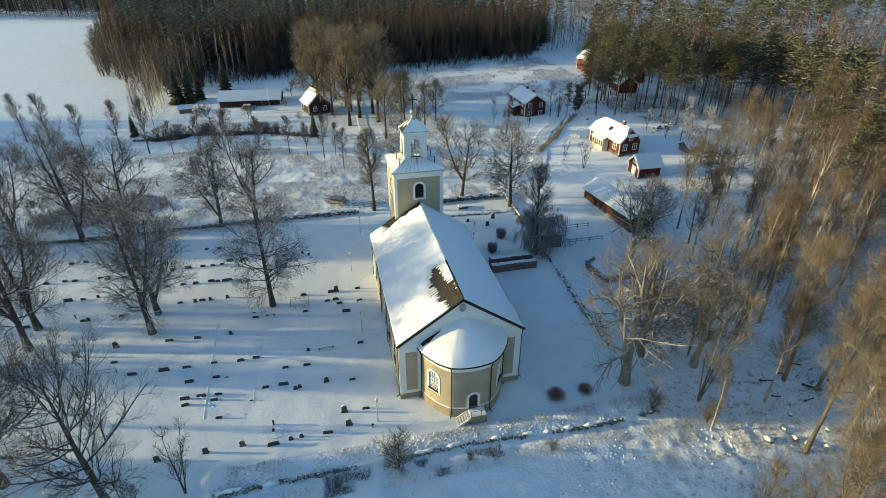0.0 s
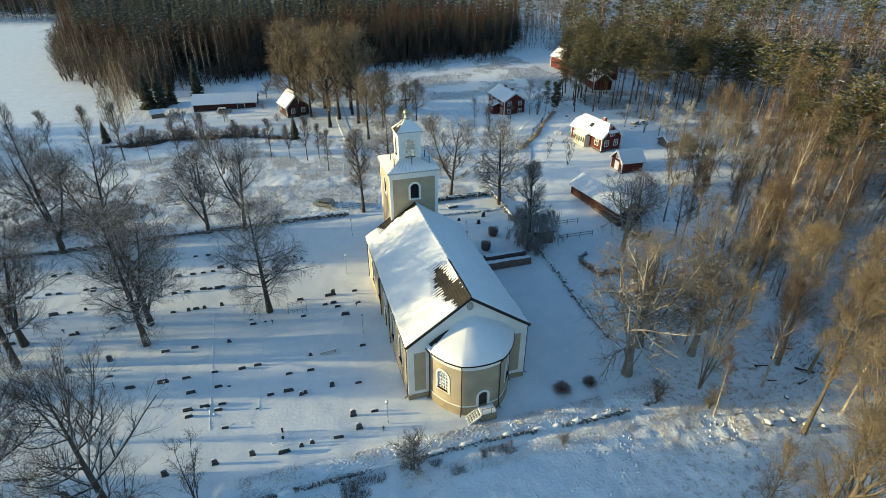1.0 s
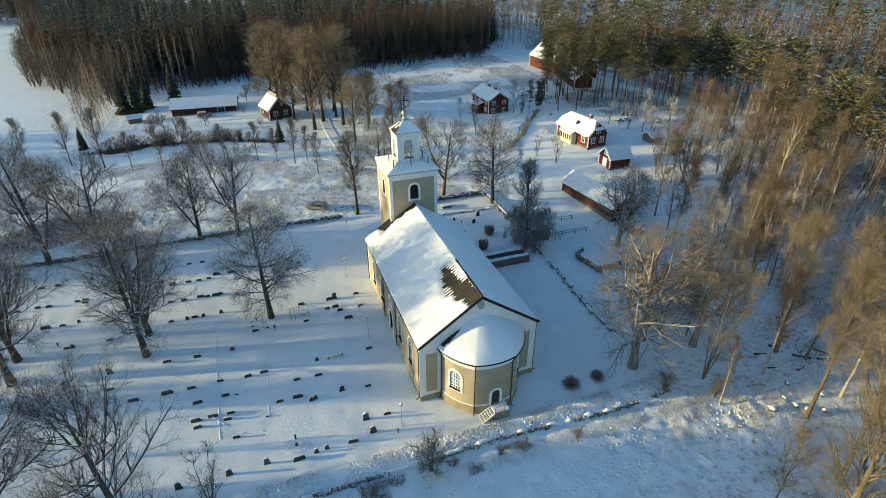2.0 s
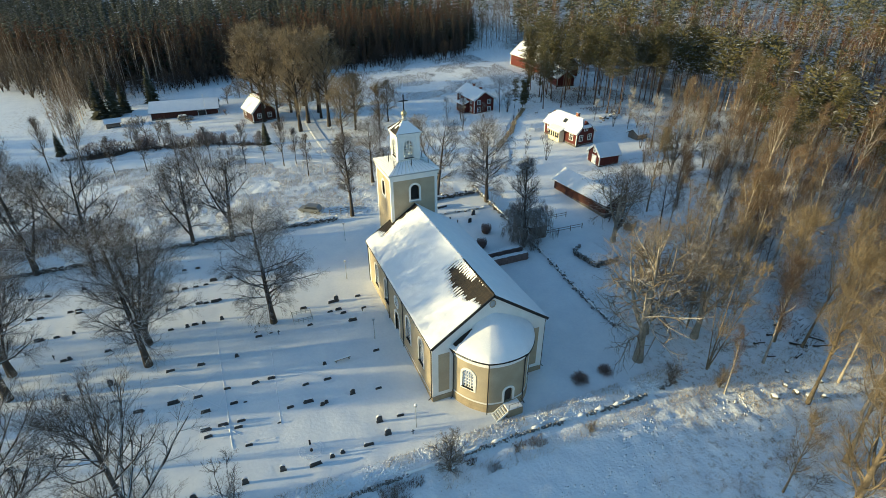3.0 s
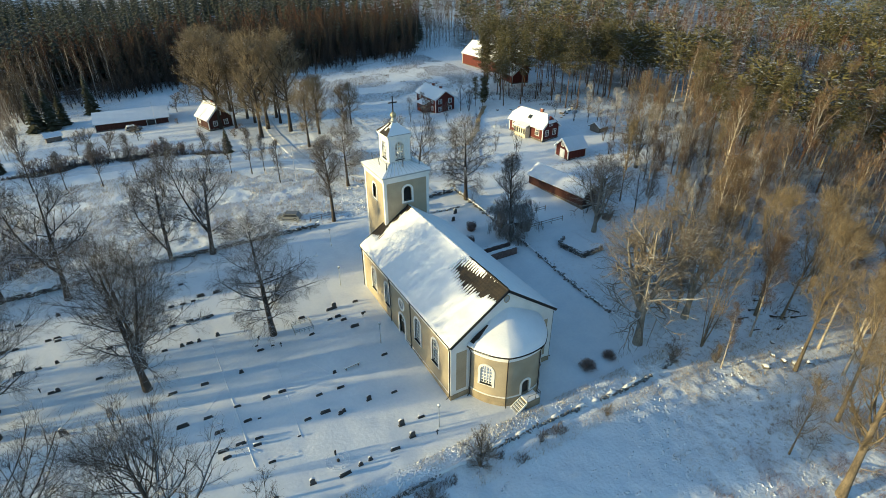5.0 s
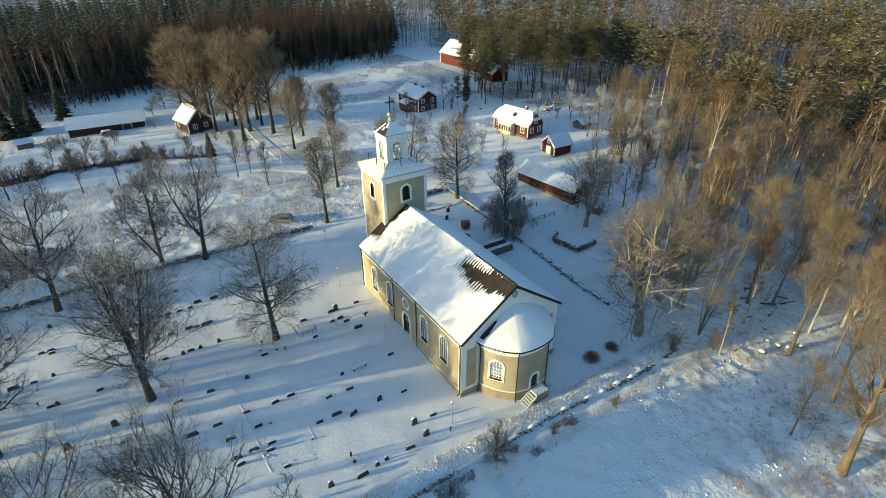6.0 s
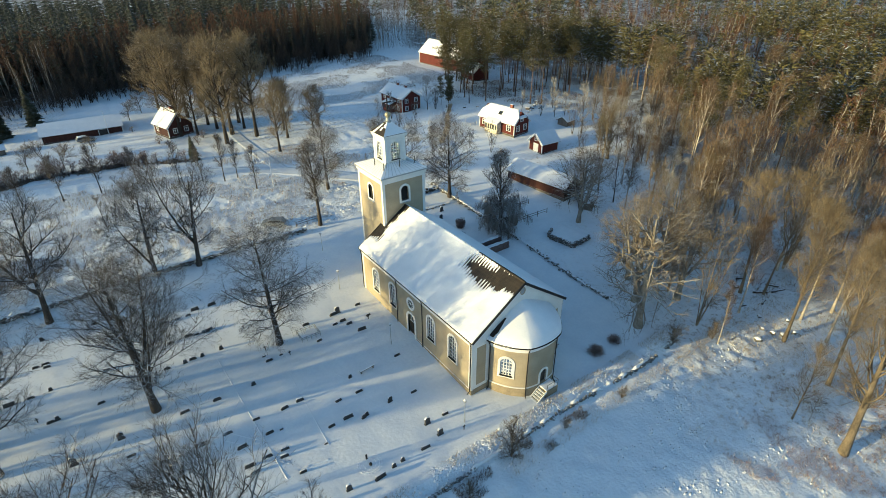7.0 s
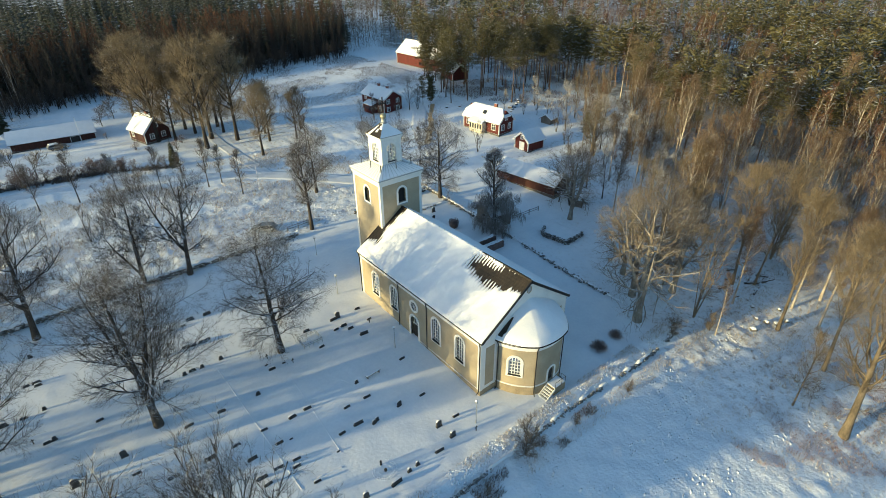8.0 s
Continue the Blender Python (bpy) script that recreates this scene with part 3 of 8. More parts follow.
def roof_side(side, u0, u1, x_eave, z_eave, x_ridge, z_ridge, bare):
    """One slope: pantile relief below, and lying snow above, which thins out to nothing where bare() says so."""
    run, rise = x_ridge - x_eave, z_ridge - z_eave
    ln = math.hypot(run, rise)
    nx, nz = -rise / ln * (1 if run > 0 else -1), abs(run) / ln
    ny, ns = (int((u1 - u0) / 0.115), 46) if side < 0 else (110, 24)
    Yv, Sv = np.meshgrid(np.linspace(u0, u1, ny), np.linspace(0, 1, ns))
    col = np.abs(((Yv / 0.46) % 1) - 0.5) * 2
    row = (Sv * ln / 0.42) % 1
    h = 0.05 * col - 0.035 * row
    idx = np.arange(ny * ns).reshape(ns, ny)
    f = np.stack([idx[:-1, :-1], idx[:-1, 1:], idx[1:, 1:], idx[1:, :-1]], -1).reshape(-1, 4)

    def surf(off):
        return np.stack([x_eave + run * Sv + nx * off, Yv, z_eave + rise * Sv + nz * off], -1).reshape(-1, 3)
    tiles = cpart("roof_tiles", quick_mesh("roof_tiles", [(surf(h), f, 0), (surf(h * 0 - 0.18), f[:, ::-1], 0)], [TILE]), None, None, "dark brown clay pantiles")
    cover = bare(Yv, Sv, col, row)
    edge = np.minimum(np.minimum(Sv * ln, 9), np.minimum(Yv - u0, u1 - Yv))
    thick = 0.17 * np.clip(edge / 0.18, 0, 1) ** 0.5 + 0.05 * (vnoise(Yv, Sv * ln, 2.2, 21) - 0.5) + 0.03 * (vnoise(Yv, Sv * ln, 0.6, 22) - 0.5)
    off = np.where(cover > 0, 0.03 + thick * np.clip(cover, 0, 1) ** 0.5, -0.08)
    snow = quick_mesh("roof_snow", [(surf(off), f, 0)], [SNOW], smooth=True)
    cpart("roof_snow", snow, None, tiles, "smooth lying snow")
    for y in (u0, u1):
        bm = bmesh.new()
        a, b = Vector((x_eave, y, z_eave)), Vector((x_ridge, y, z_ridge))
        vs = [bm.verts.new(p + Vector((nx * d, o, nz * d))) for p in (a, b) for d in (-0.26, 0.08) for o in (-0.05, 0.05)]
        for q in ((0, 1, 3, 2), (4, 6, 7, 5), (0, 4, 5, 1), (2, 3, 7, 6), (0, 2, 6, 4), (1, 5, 7, 3)):
            bm.faces.new([vs[i] for i in q])
        cpart("verge_board", bm, IRON)


def build_nave_roof():
    def west_bare(Y, S, col, row):
        n = vnoise(Y, S * 10, 0.8, 31) - 0.5
        # a slid patch by the south gable and the ridge, fringed along the tile rows
        low = np.interp(Y, [48.6, 49.2, 51.2, 53.6, 56.2, 57.6], [0.84, 0.815, 0.72, 0.655, 0.69, 0.78])
        high = np.interp(Y, [48.6, 51.0, 53.3, 56.5, 57.5], [1.06, 1.01, 0.965, 0.93, 0.88])
        blob = np.minimum(np.minimum((S - low) * 9.6, (high - S) * 9.6), (57.9 - Y) * 0.9)
        fringe = np.clip((Y - 51.5) / 2, 0.25, 1)
        tile = vnoise(np.floor(Y / 0.46) * 3.1, np.floor(S * 10.1 / 0.42) * 2.7, 1.0, 35)
        ragged = 0.7 * (vnoise(Y, S * 10, 1.7, 34) - 0.5) + 0.6 * (tile - 0.5) * np.clip(1.8 - np.abs(blob), 0, 1)
        c = 0.15 - (blob + 0.12 + n * 0.5 + ragged + fringe * (0.5 + 1.5 * vnoise(Y, S * 10, 1.3, 36)) * (col - 0.42) * np.clip(1.5 - np.abs(blob), 0, 1))
        # a strip along the tower's foot
        strip_ = np.minimum((Y - 74.7 + 0.18 * np.abs(S - 0.6) * 9) * 1.3, (S - 0.22) * 9)
        c = np.minimum(c, 0.2 - (strip_ - 0.2 + n + 0.7 * (col - 0.5)))
        return c * 2.2

    def east_bare(Y, S, col, row):
        return 1 + 0 * Y
    roof_side(-1, 48.62, 76.95, 5.70, 9.10, CX, 14.68, west_bare)
    roof_side(1, 48.62, 76.95, 21.64, 9.10, CX, 14.68, east_bare)
    bm = bmesh.new()
    rod(bm, (CX, 48.6, 14.70), (CX, 75.8, 14.70), 0.13, n=8)
    cpart("ridge_tile", bm, TILE)
    bm = bmesh.new()
    cuts = np.arange(57.4, 75.0, 0.8)
    for a, b in zip(cuts, cuts[1:]):
        ra, rb = (0.20 + 0.07 * float(vnoise(q, 0.0, 1.3, 37)) for q in (a, b))
        rod(bm, (CX, a, 14.70), (CX, b, 14.70), ra, rb, n=10)
    cpart("ridge_snow", bm, SNOW, None, "snow lying along the ridge")
    for y in np.arange(50.2, 75.5, 1.25):
        bm = bmesh.new()
        rod(bm, (CX - 0.05, y, 14.75), (CX - 0.05, y, 14.98), 0.05, n=5)
        cpart("roof_hook", bm, IRON)


def build_apse():
    cx, cy, r = 13.85, 49.6, 5.2
    pl = curved(cx, cy, r)
    half = math.pi / 2 * r
    o_door = (0.25, 1.15, 1.45, 3.15, True)
    w_ang = radians(56) * r
    wins = [(-w_ang, 1.6, 3.3, 5.35, True), (w_ang, 1.6, 3.3, 5.35, True)]
    cpart("apse_wall", wall(pl, -half, half, -0.4, 8.3, 0.55, [*wins, o_door], step=0.2), PLASTER, None, "rounded ochre plaster apse wall")
    for o in wins:
        church_window(pl, o, 4, 4)
    bm = bmesh.new()
    strip(bm, pl, -half, half, -0.4, 1.55, -0.14, 0.2, 0.2)
    cpart("plinth", bm, PLINTH)
    for a, b in ((-half, o_door[0] - 0.9), (o_door[0] + 0.9, half)):
        bm = bmesh.new()
        strip(bm, pl, a, b, 1.55, 1.72, -0.09, 0.2, 0.2)
        cpart("plinth_band", bm, WHITE)
    bm = bmesh.new()
    strip(bm, pl, -half, half, 7.4, 7.9, -0.10, 0.2, 0.2)
    strip(bm, pl, -half, half, 7.9, 8.3, -0.24, 0.2, 0.2)
    cpart("cornice", bm, WHITE)
    door = cpart("door", band(pl, rim(o_door, 0.30), rim(o_door, 0.0), -0.08, 0.22), WHITE, None, "narrow black vestry door in a white arched surround")
    bm = bmesh.new()
    bm.faces.new([bm.verts.new(pl(u, 0.20, z)) for u, z in rim(o_door, 0.0)])
    cpart("door_leaf", bm, DOOR, door)
    # half-cone roof and its snow
    ns, na = 26, 72
    A, S = np.meshgrid(np.linspace(-math.pi / 2 - 0.03, math.pi / 2 + 0.03, na), np.linspace(0, 1, ns))
    R0 = facet(A) * 5.68

    def cone(lift, rr=0.0):
        r_ = (R0 + rr) * (1 - S) + 0.02
        z_ = 8.32 + 3.6 * (S ** 0.74) + lift
        return np.stack([cx + r_ * np.sin(A), np.minimum(cy - r_ * np.cos(A), 49.1), z_], -1).reshape(-1, 3)
    idx = np.arange(ns * na).reshape(ns, na)
    f = np.stack([idx[:-1, :-1], idx[:-1, 1:], idx[1:, 1:], idx[1:, :-1]], -1).reshape(-1, 4)
    cone_roof = cpart("apse_roof", quick_mesh("apse_roof", [(cone(0.0), f, 0), (cone(-0.12), f[:, ::-1], 0)], [TILE], smooth=False), None, None, "half-conical roof of dark sheet and tile")
    arc = A * 5.6
    bare = np.clip(1.2 - 12 * np.clip(-A - 1.15 - 0.25 * np.clip(0.3 - S, 0, 1), 0, 1), -1, 1) + 0.8 * (vnoise(arc, S * 7, 0.7, 41) - 0.5)
    bare = np.where((S < 0.08) | (S > 0.50), 1, bare)
    edge_bare = (S < 0.03) & (A < -0.75) & (A > -1.25) & (vnoise(arc, S, 1.1, 43) > 0.5)
    th = 0.05 + 0.22 * np.clip(np.minimum(S * 14, 1), 0.25, 1) + 0.05 * (vnoise(arc, S * 7, 1.4, 42) - 0.5)
    lift = np.where((bare > 0) & ~edge_bare, th, -0.05)
    cpart("roof_snow", quick_mesh("roof_snow", [(cone(lift), f, 0)], [SNOW], smooth=True), None, cone_roof)
    bm = bmesh.new()
    prev = None
    for k in range(37):
        a = -math.pi / 2 + math.pi * k / 36
        rr = 5.74 * float(facet(a))
        p = (cx + rr * math.sin(a), cy - rr * math.cos(a), 8.27)
        if prev:
            rod(bm, prev, p, 0.035, n=5)
        prev = p
    cpart("gutter", bm, IRON)
    for a in (-80, -27, 27, 80):
        bm = bmesh.new()
        q = lambda rr, z: (cx + rr * math.sin(radians(a)), cy - rr * math.cos(radians(a)), z)
        rod(bm, q(5.66, 8.25), q(5.30, 7.4), 0.065, n=6)
        rod(bm, q(5.30, 7.4), q(5.36, 0.7), 0.065, n=6)
        rod(bm, q(5.36, 0.7), q(5.75, 0.35), 0.065, n=6)
        cpart("downpipe", bm, IRON)
    # stone landing, side steps and rail
    st = tagged(new("door_steps"), "snowy side steps with white treads and iron rail", "steps")
    x0, y0 = cx + 0.25, cy - r * 0.965
    st.location = (x0, y0 - 0.9, gz(x0, y0))
    g = st.location.z

    def spart(name, bm, mat):
        part(name, bm, mat, st, world_parent=tuple(st.location))
    bm = bmesh.new()
    box(bm, x0 - 0.75, y0 - 1.45, g - 0.3, x0 + 1.35, y0 + 0.35, 1.36, 0.03)
    spart("landing", bm, PLINTH)
    bm = bmesh.new()
    box(bm, x0 - 0.72, y0 - 1.4, 1.36, x0 + 1.3, y0 + 0.2, 1.50, 0.05)
    spart("snow_cover", bm, SNOW)
    nst = 5
    for k in range(nst):
        z = 1.40 - (k + 1) * (1.40 - g) / (nst + 0.5)
        bm = bmesh.new()
        box(bm, x0 - 0.75 - 0.29 * (k + 1), y0 - 1.45, z - 0.16, x0 - 0.75 - 0.29 * k - 0.04, y0 - 0.25, z, 0.015)
        spart("tread", bm, PAINT)
        bm = bmesh.new()
        box(bm, x0 - 0.75 - 0.29 * k - 0.06, y0 - 1.42, z - 0.3, x0 - 0.75 - 0.29 * k, y0 - 0.28, z + 0.1, 0.0)
        spart("riser", bm, DOOR)
    for yy in (y0 - 1.5, y0 - 0.2):
        bm = bmesh.new()
        prism(bm, [(x0 - 0.75, 1.5), (x0 - 2.3, g + 0.15), (x0 - 2.3, g - 0.1), (x0 - 0.75, 1.15)], yy - 0.04, yy + 0.04)
        spart("stringer", bm, PAINT)
    bm = bmesh.new()
    posts = [(x0 - 0.6, y0 - 1.42), (x0 + 0.6, y0 - 1.42), (x0 + 1.28, y0 - 1.42), (x0 + 1.28, y0 - 0.7)]
    for x, y in posts:
        rod(bm, (x, y, 1.4), (x, y, 2.35), 0.03, n=5)
    for a, b in zip(posts, posts[1:]):
        rod(bm, (*a, 2.33), (*b, 2.33), 0.025, n=5)
    spart("railing", bm, IRON)


def build_tower():
    tx, ty, h = 13.72, 79.6, 3.78
    top = 19.75
    faces = {"south": flat((tx - h, ty - h, 0), (1, 0, 0), (0, 1, 0)), "west": flat((tx - h, ty + h, 0), (0, -1, 0), (1, 0, 0)),
             "north": flat((tx + h, ty + h, 0), (-1, 0, 0), (0, -1, 0)), "east": flat((tx + h, ty - h, 0), (0, 1, 0), (-1, 0, 0))}
    w = 2 * h
    louvre = (h + 0.08, 1.35, 15.45, 17.2, True)
    for key, pl in faces.items():
        e = 0.006 if key in ("west", "east") else 0.0
        cut = 0.7 if e else 0.0
        cpart("tower_wall", wall(pl, cut, w - cut, -0.4 if key != "south" else 8.0, top, 0.7, [louvre]), PLASTER, None, "ochre plaster tower wall")
        bm = bmesh.new()
        z0 = 1.3 if key != "south" else 9.0
        for a, b in ((-0.04 + e, 0.42), (w - 0.42, w + 0.04 - e)):
            strip(bm, pl, a, b, z0, 18.85, -0.04 - e, 0.2)
        strip(bm, pl, -0.05 + e, w + 0.05 - e, 18.85, 19.35, -0.05 - e, 0.2)
        strip(bm, pl, -0.2 + e, w + 0.2 - e, 19.35, top, -0.2 - e, 0.2)
        cpart("tower_trim", bm, WHITE, None, "white corner strips and cornice")
        if key != "south":
            bm = bmesh.new()
            strip(bm, pl, -0.1 + e, w + 0.1 - e, -0.4, 1.22, -0.10 - e, 0.2)
            cpart("plinth", bm, PLINTH)
        s = cpart("louvre_window", band(pl, rim(louvre, 0.32), rim(louvre, 0.0), -0.08, 0.25), WHITE, None, "arched belfry opening with dark louvres")
        bm = bmesh.new()
        for k in range(11):
            z = 15.5 + k * 0.22
            hw = 0.66 if z < 17.2 else math.sqrt(max(0.02, 0.66 ** 2 - (z - 17.2) ** 2))
            vs = [bm.verts.new(pl(louvre[0] + a * hw, d, z + e)) for a, d, e in ((-1, 0.25, 0), (1, 0.25, 0), (1, 0.42, 0.17), (-1, 0.42, 0.17))]
            bm.faces.new(vs)
            vs = [bm.verts.new(pl(louvre[0] + a * hw, d, z + e)) for a, d, e in ((-1, 0.25, 0.03), (1, 0.25, 0.03), (1, 0.42, 0.20), (-1, 0.42, 0.20))]
            bm.faces.new(vs)
        cpart("louvre_slats", bm, DOOR, s)
        bm = bmesh.new()
        strip(bm, pl, louvre[0] - 0.7, louvre[0] + 0.7, 15.4, 18.0, 0.5, 0.55)
        cpart("louvre_back", bm, DOOR, s)
        bm = bmesh.new()
        strip(bm, pl, louvre[0] - 0.95, louvre[0] + 0.95, 15.08, 15.18, -0.2, 0.1)
        cpart("sill", bm, ZINC, s)
    # sheet roof skirt with snow, up to the lantern
    eh, lh = 4.17, 1.72

    def skirt(z, grow, z1):
        bm = bmesh.new()
        lo = [bm.verts.new((tx + sx * (eh + grow), ty + sy * (eh + grow), z)) for sx, sy in ((-1, -1), (1, -1), (1, 1), (-1, 1))]
        hi = [bm.verts.new((tx + sx * lh, ty + sy * lh, z1)) for sx, sy in ((-1, -1), (1, -1), (1, 1), (-1, 1))]
        un = [bm.verts.new((v.co.x, v.co.y, z - 0.13)) for v in lo]
        for i in range(4):
            j = (i + 1) % 4
            bm.faces.new((lo[i], lo[j], hi[j], hi[i]))
            bm.faces.new((un[i], un[j], lo[j], lo[i]))
        bm.faces.new(hi)
        bm.faces.new(un[::-1])
        return bm
    sk = cpart("tower_roof", skirt(19.93, 0.0, 20.95), ZINC, None, "low sheet-metal tower roof")
    cpart("roof_snow", skirt(20.08, -0.06, 21.08), SNOW, sk)
    bm = bmesh.new()
    for sx, sy in ((-1, -1), (1, -1), (1, 1), (-1, 1)):
        rod(bm, (tx + sx * (eh - 0.02), ty + sy * (eh - 0.02), 19.93), (tx + sx * lh, ty + sy * lh, 21.1), 0.06, n=5)
    for k in range(-5, 6):
        for s in (-1, 1):
            rod(bm, (tx + k * 0.7, ty + s * (eh - 0.02), 20.05), (tx + k * 0.31, ty + s * lh, 21.1), 0.03, n=4)
            rod(bm, (tx + s * (eh - 0.02), ty + k * 0.7, 20.05), (tx + s * lh, ty + k * 0.31, 21.1), 0.03, n=4)
    cpart("standing_seam", bm, ZINC, sk)
    # iron posts with a wire round the lantern
    q = 2.75
    spots = [(-q, -q), (0, -q), (q, -q), (q, 0), (q, q), (0, q), (-q, q), (-q, 0)]
    for a, b in spots:
        bm = bmesh.new()
        rod(bm, (tx + a, ty + b, 20.45), (tx + a, ty + b, 21.75), 0.07, n=6)
        cpart("guard_post", bm, IRON)
    bm = bmesh.new()
    for (a, b), (c, d) in zip(spots, spots[1:] + spots[:1]):
        rod(bm, (tx + a, ty + b, 21.65), (tx + c, ty + d, 21.65), 0.015, n=4)
    cpart("guard_wire", bm, IRON)
    # lantern
    lan = {"south": flat((tx - lh, ty - lh, 0), (1, 0, 0), (0, 1, 0)), "west": flat((tx - lh, ty + lh, 0), (0, -1, 0), (1, 0, 0)),
           "north": flat((tx + lh, ty + lh, 0), (-1, 0, 0), (0, -1, 0)), "east": flat((tx + lh, ty - lh, 0), (0, 1, 0), (-1, 0, 0))}
    for key, pl in lan.items():
        e = 0.006 if key in ("west", "east") else 0.0
        cut = 0.2 if e else 0.0
        o = (lh, 1.5, 21.5, 23.55, True)
        cpart("lantern_wall", wall(pl, cut, 2 * lh - cut, 20.9, 25.3, 0.2, [o]), PAINT, None, "white boarded lantern wall")
        bm = bmesh.new()
        for a, b in ((-0.05, 0.4), (2 * lh - 0.4, 2 * lh + 0.05)):
            strip(bm, pl, a, b, 20.95, 24.8, -0.07, 0.1)
        strip(bm, pl, -0.12 + e, 2 * lh + 0.12 - e, 24.8, 25.05, -0.12 - e, 0.1)
        strip(bm, pl, -0.25 + e, 2 * lh + 0.25 - e, 25.05, 25.35, -0.25 - e, 0.1)
        cpart("lantern_trim", bm, PAINT)
        church_window(pl, o, 3, 4, 0.14, CLEARGLASS)
    # swept pyramid roof, snow on it, pedestal, ball and cross
    prof = [(2.08, 25.42), (1.55, 25.85), (1.05, 26.25), (0.62, 26.65), (0.38, 27.0)]

    def swept(lift, shrink, keep):
        bm = bmesh.new()
        n = 6
        for fidx in range(4):
            ca, sa = math.cos(fidx * math.pi / 2), math.sin(fidx * math.pi / 2)
            rows = []
            for r, z in prof:
                rows.append([bm.verts.new((tx + ca * u * r - sa * (-r) - 0.0, ty + sa * u * r + ca * (-r), z + lift)) for u in np.linspace(-shrink, shrink, n + 1)])
            for a, b in zip(rows, rows[1:]):
                for i in range(n):
                    if keep(fidx, a[i].co):
                        bm.faces.new((a[i], a[i + 1], b[i + 1], b[i]))
        bmesh.ops.delete(bm, geom=[v for v in bm.verts if not v.link_faces], context="VERTS")
        bmesh.ops.remove_doubles(bm, verts=bm.verts[:], dist=0.001)
        return bm
    cap = cpart("lantern_roof", swept(0.0, 1.0, lambda f_, c: True), TILE, None, "swept pyramid roof, dark sheet under snow")
    cpart("roof_snow", swept(0.07, 0.99, lambda f_, c: f_ != 3 or float(vnoise(c.y, c.z, 0.4, 51)) > 0.62), SNOW, cap)
    bm = bmesh.new()
    lathe(bm, tx, ty, [(2.05 * 1.41, 25.33), (2.1 * 1.41, 25.43)], 4, math.pi / 4)
    cpart("lantern_eave", bm, PAINT)
    bm = bmesh.new()
    lathe(bm, tx, ty, [(0.52, 26.9), (0.58, 27.05), (0.34, 27.15), (0.3, 27.5), (0.2, 27.62)], 12)
    cpart("pedestal", bm, ZINC)
    bm = bmesh.new()
    lathe(bm, tx, ty, [(0.06, 27.55)] + [(0.46 * math.sin(k * math.pi / 10), 27.98 - 0.46 * math.cos(k * math.pi / 10)) for k in range(1, 10)] + [(0.05, 28.46)], 16)
    cpart("ball", bm, COPPER, None, "dull gilt ball")
    bm = bmesh.new()
    box(bm, tx - 0.085, ty - 0.06, 28.35, tx + 0.085, ty + 0.06, 30.75, 0.02)
    box(bm, tx - 0.72, ty - 0.055, 29.72, tx + 0.72, ty + 0.055, 29.9, 0.02)
    cpart("cross", bm, IRON, None, "dark iron cross")


build_nave()
build_nave_roof()
build_apse()
build_tower()


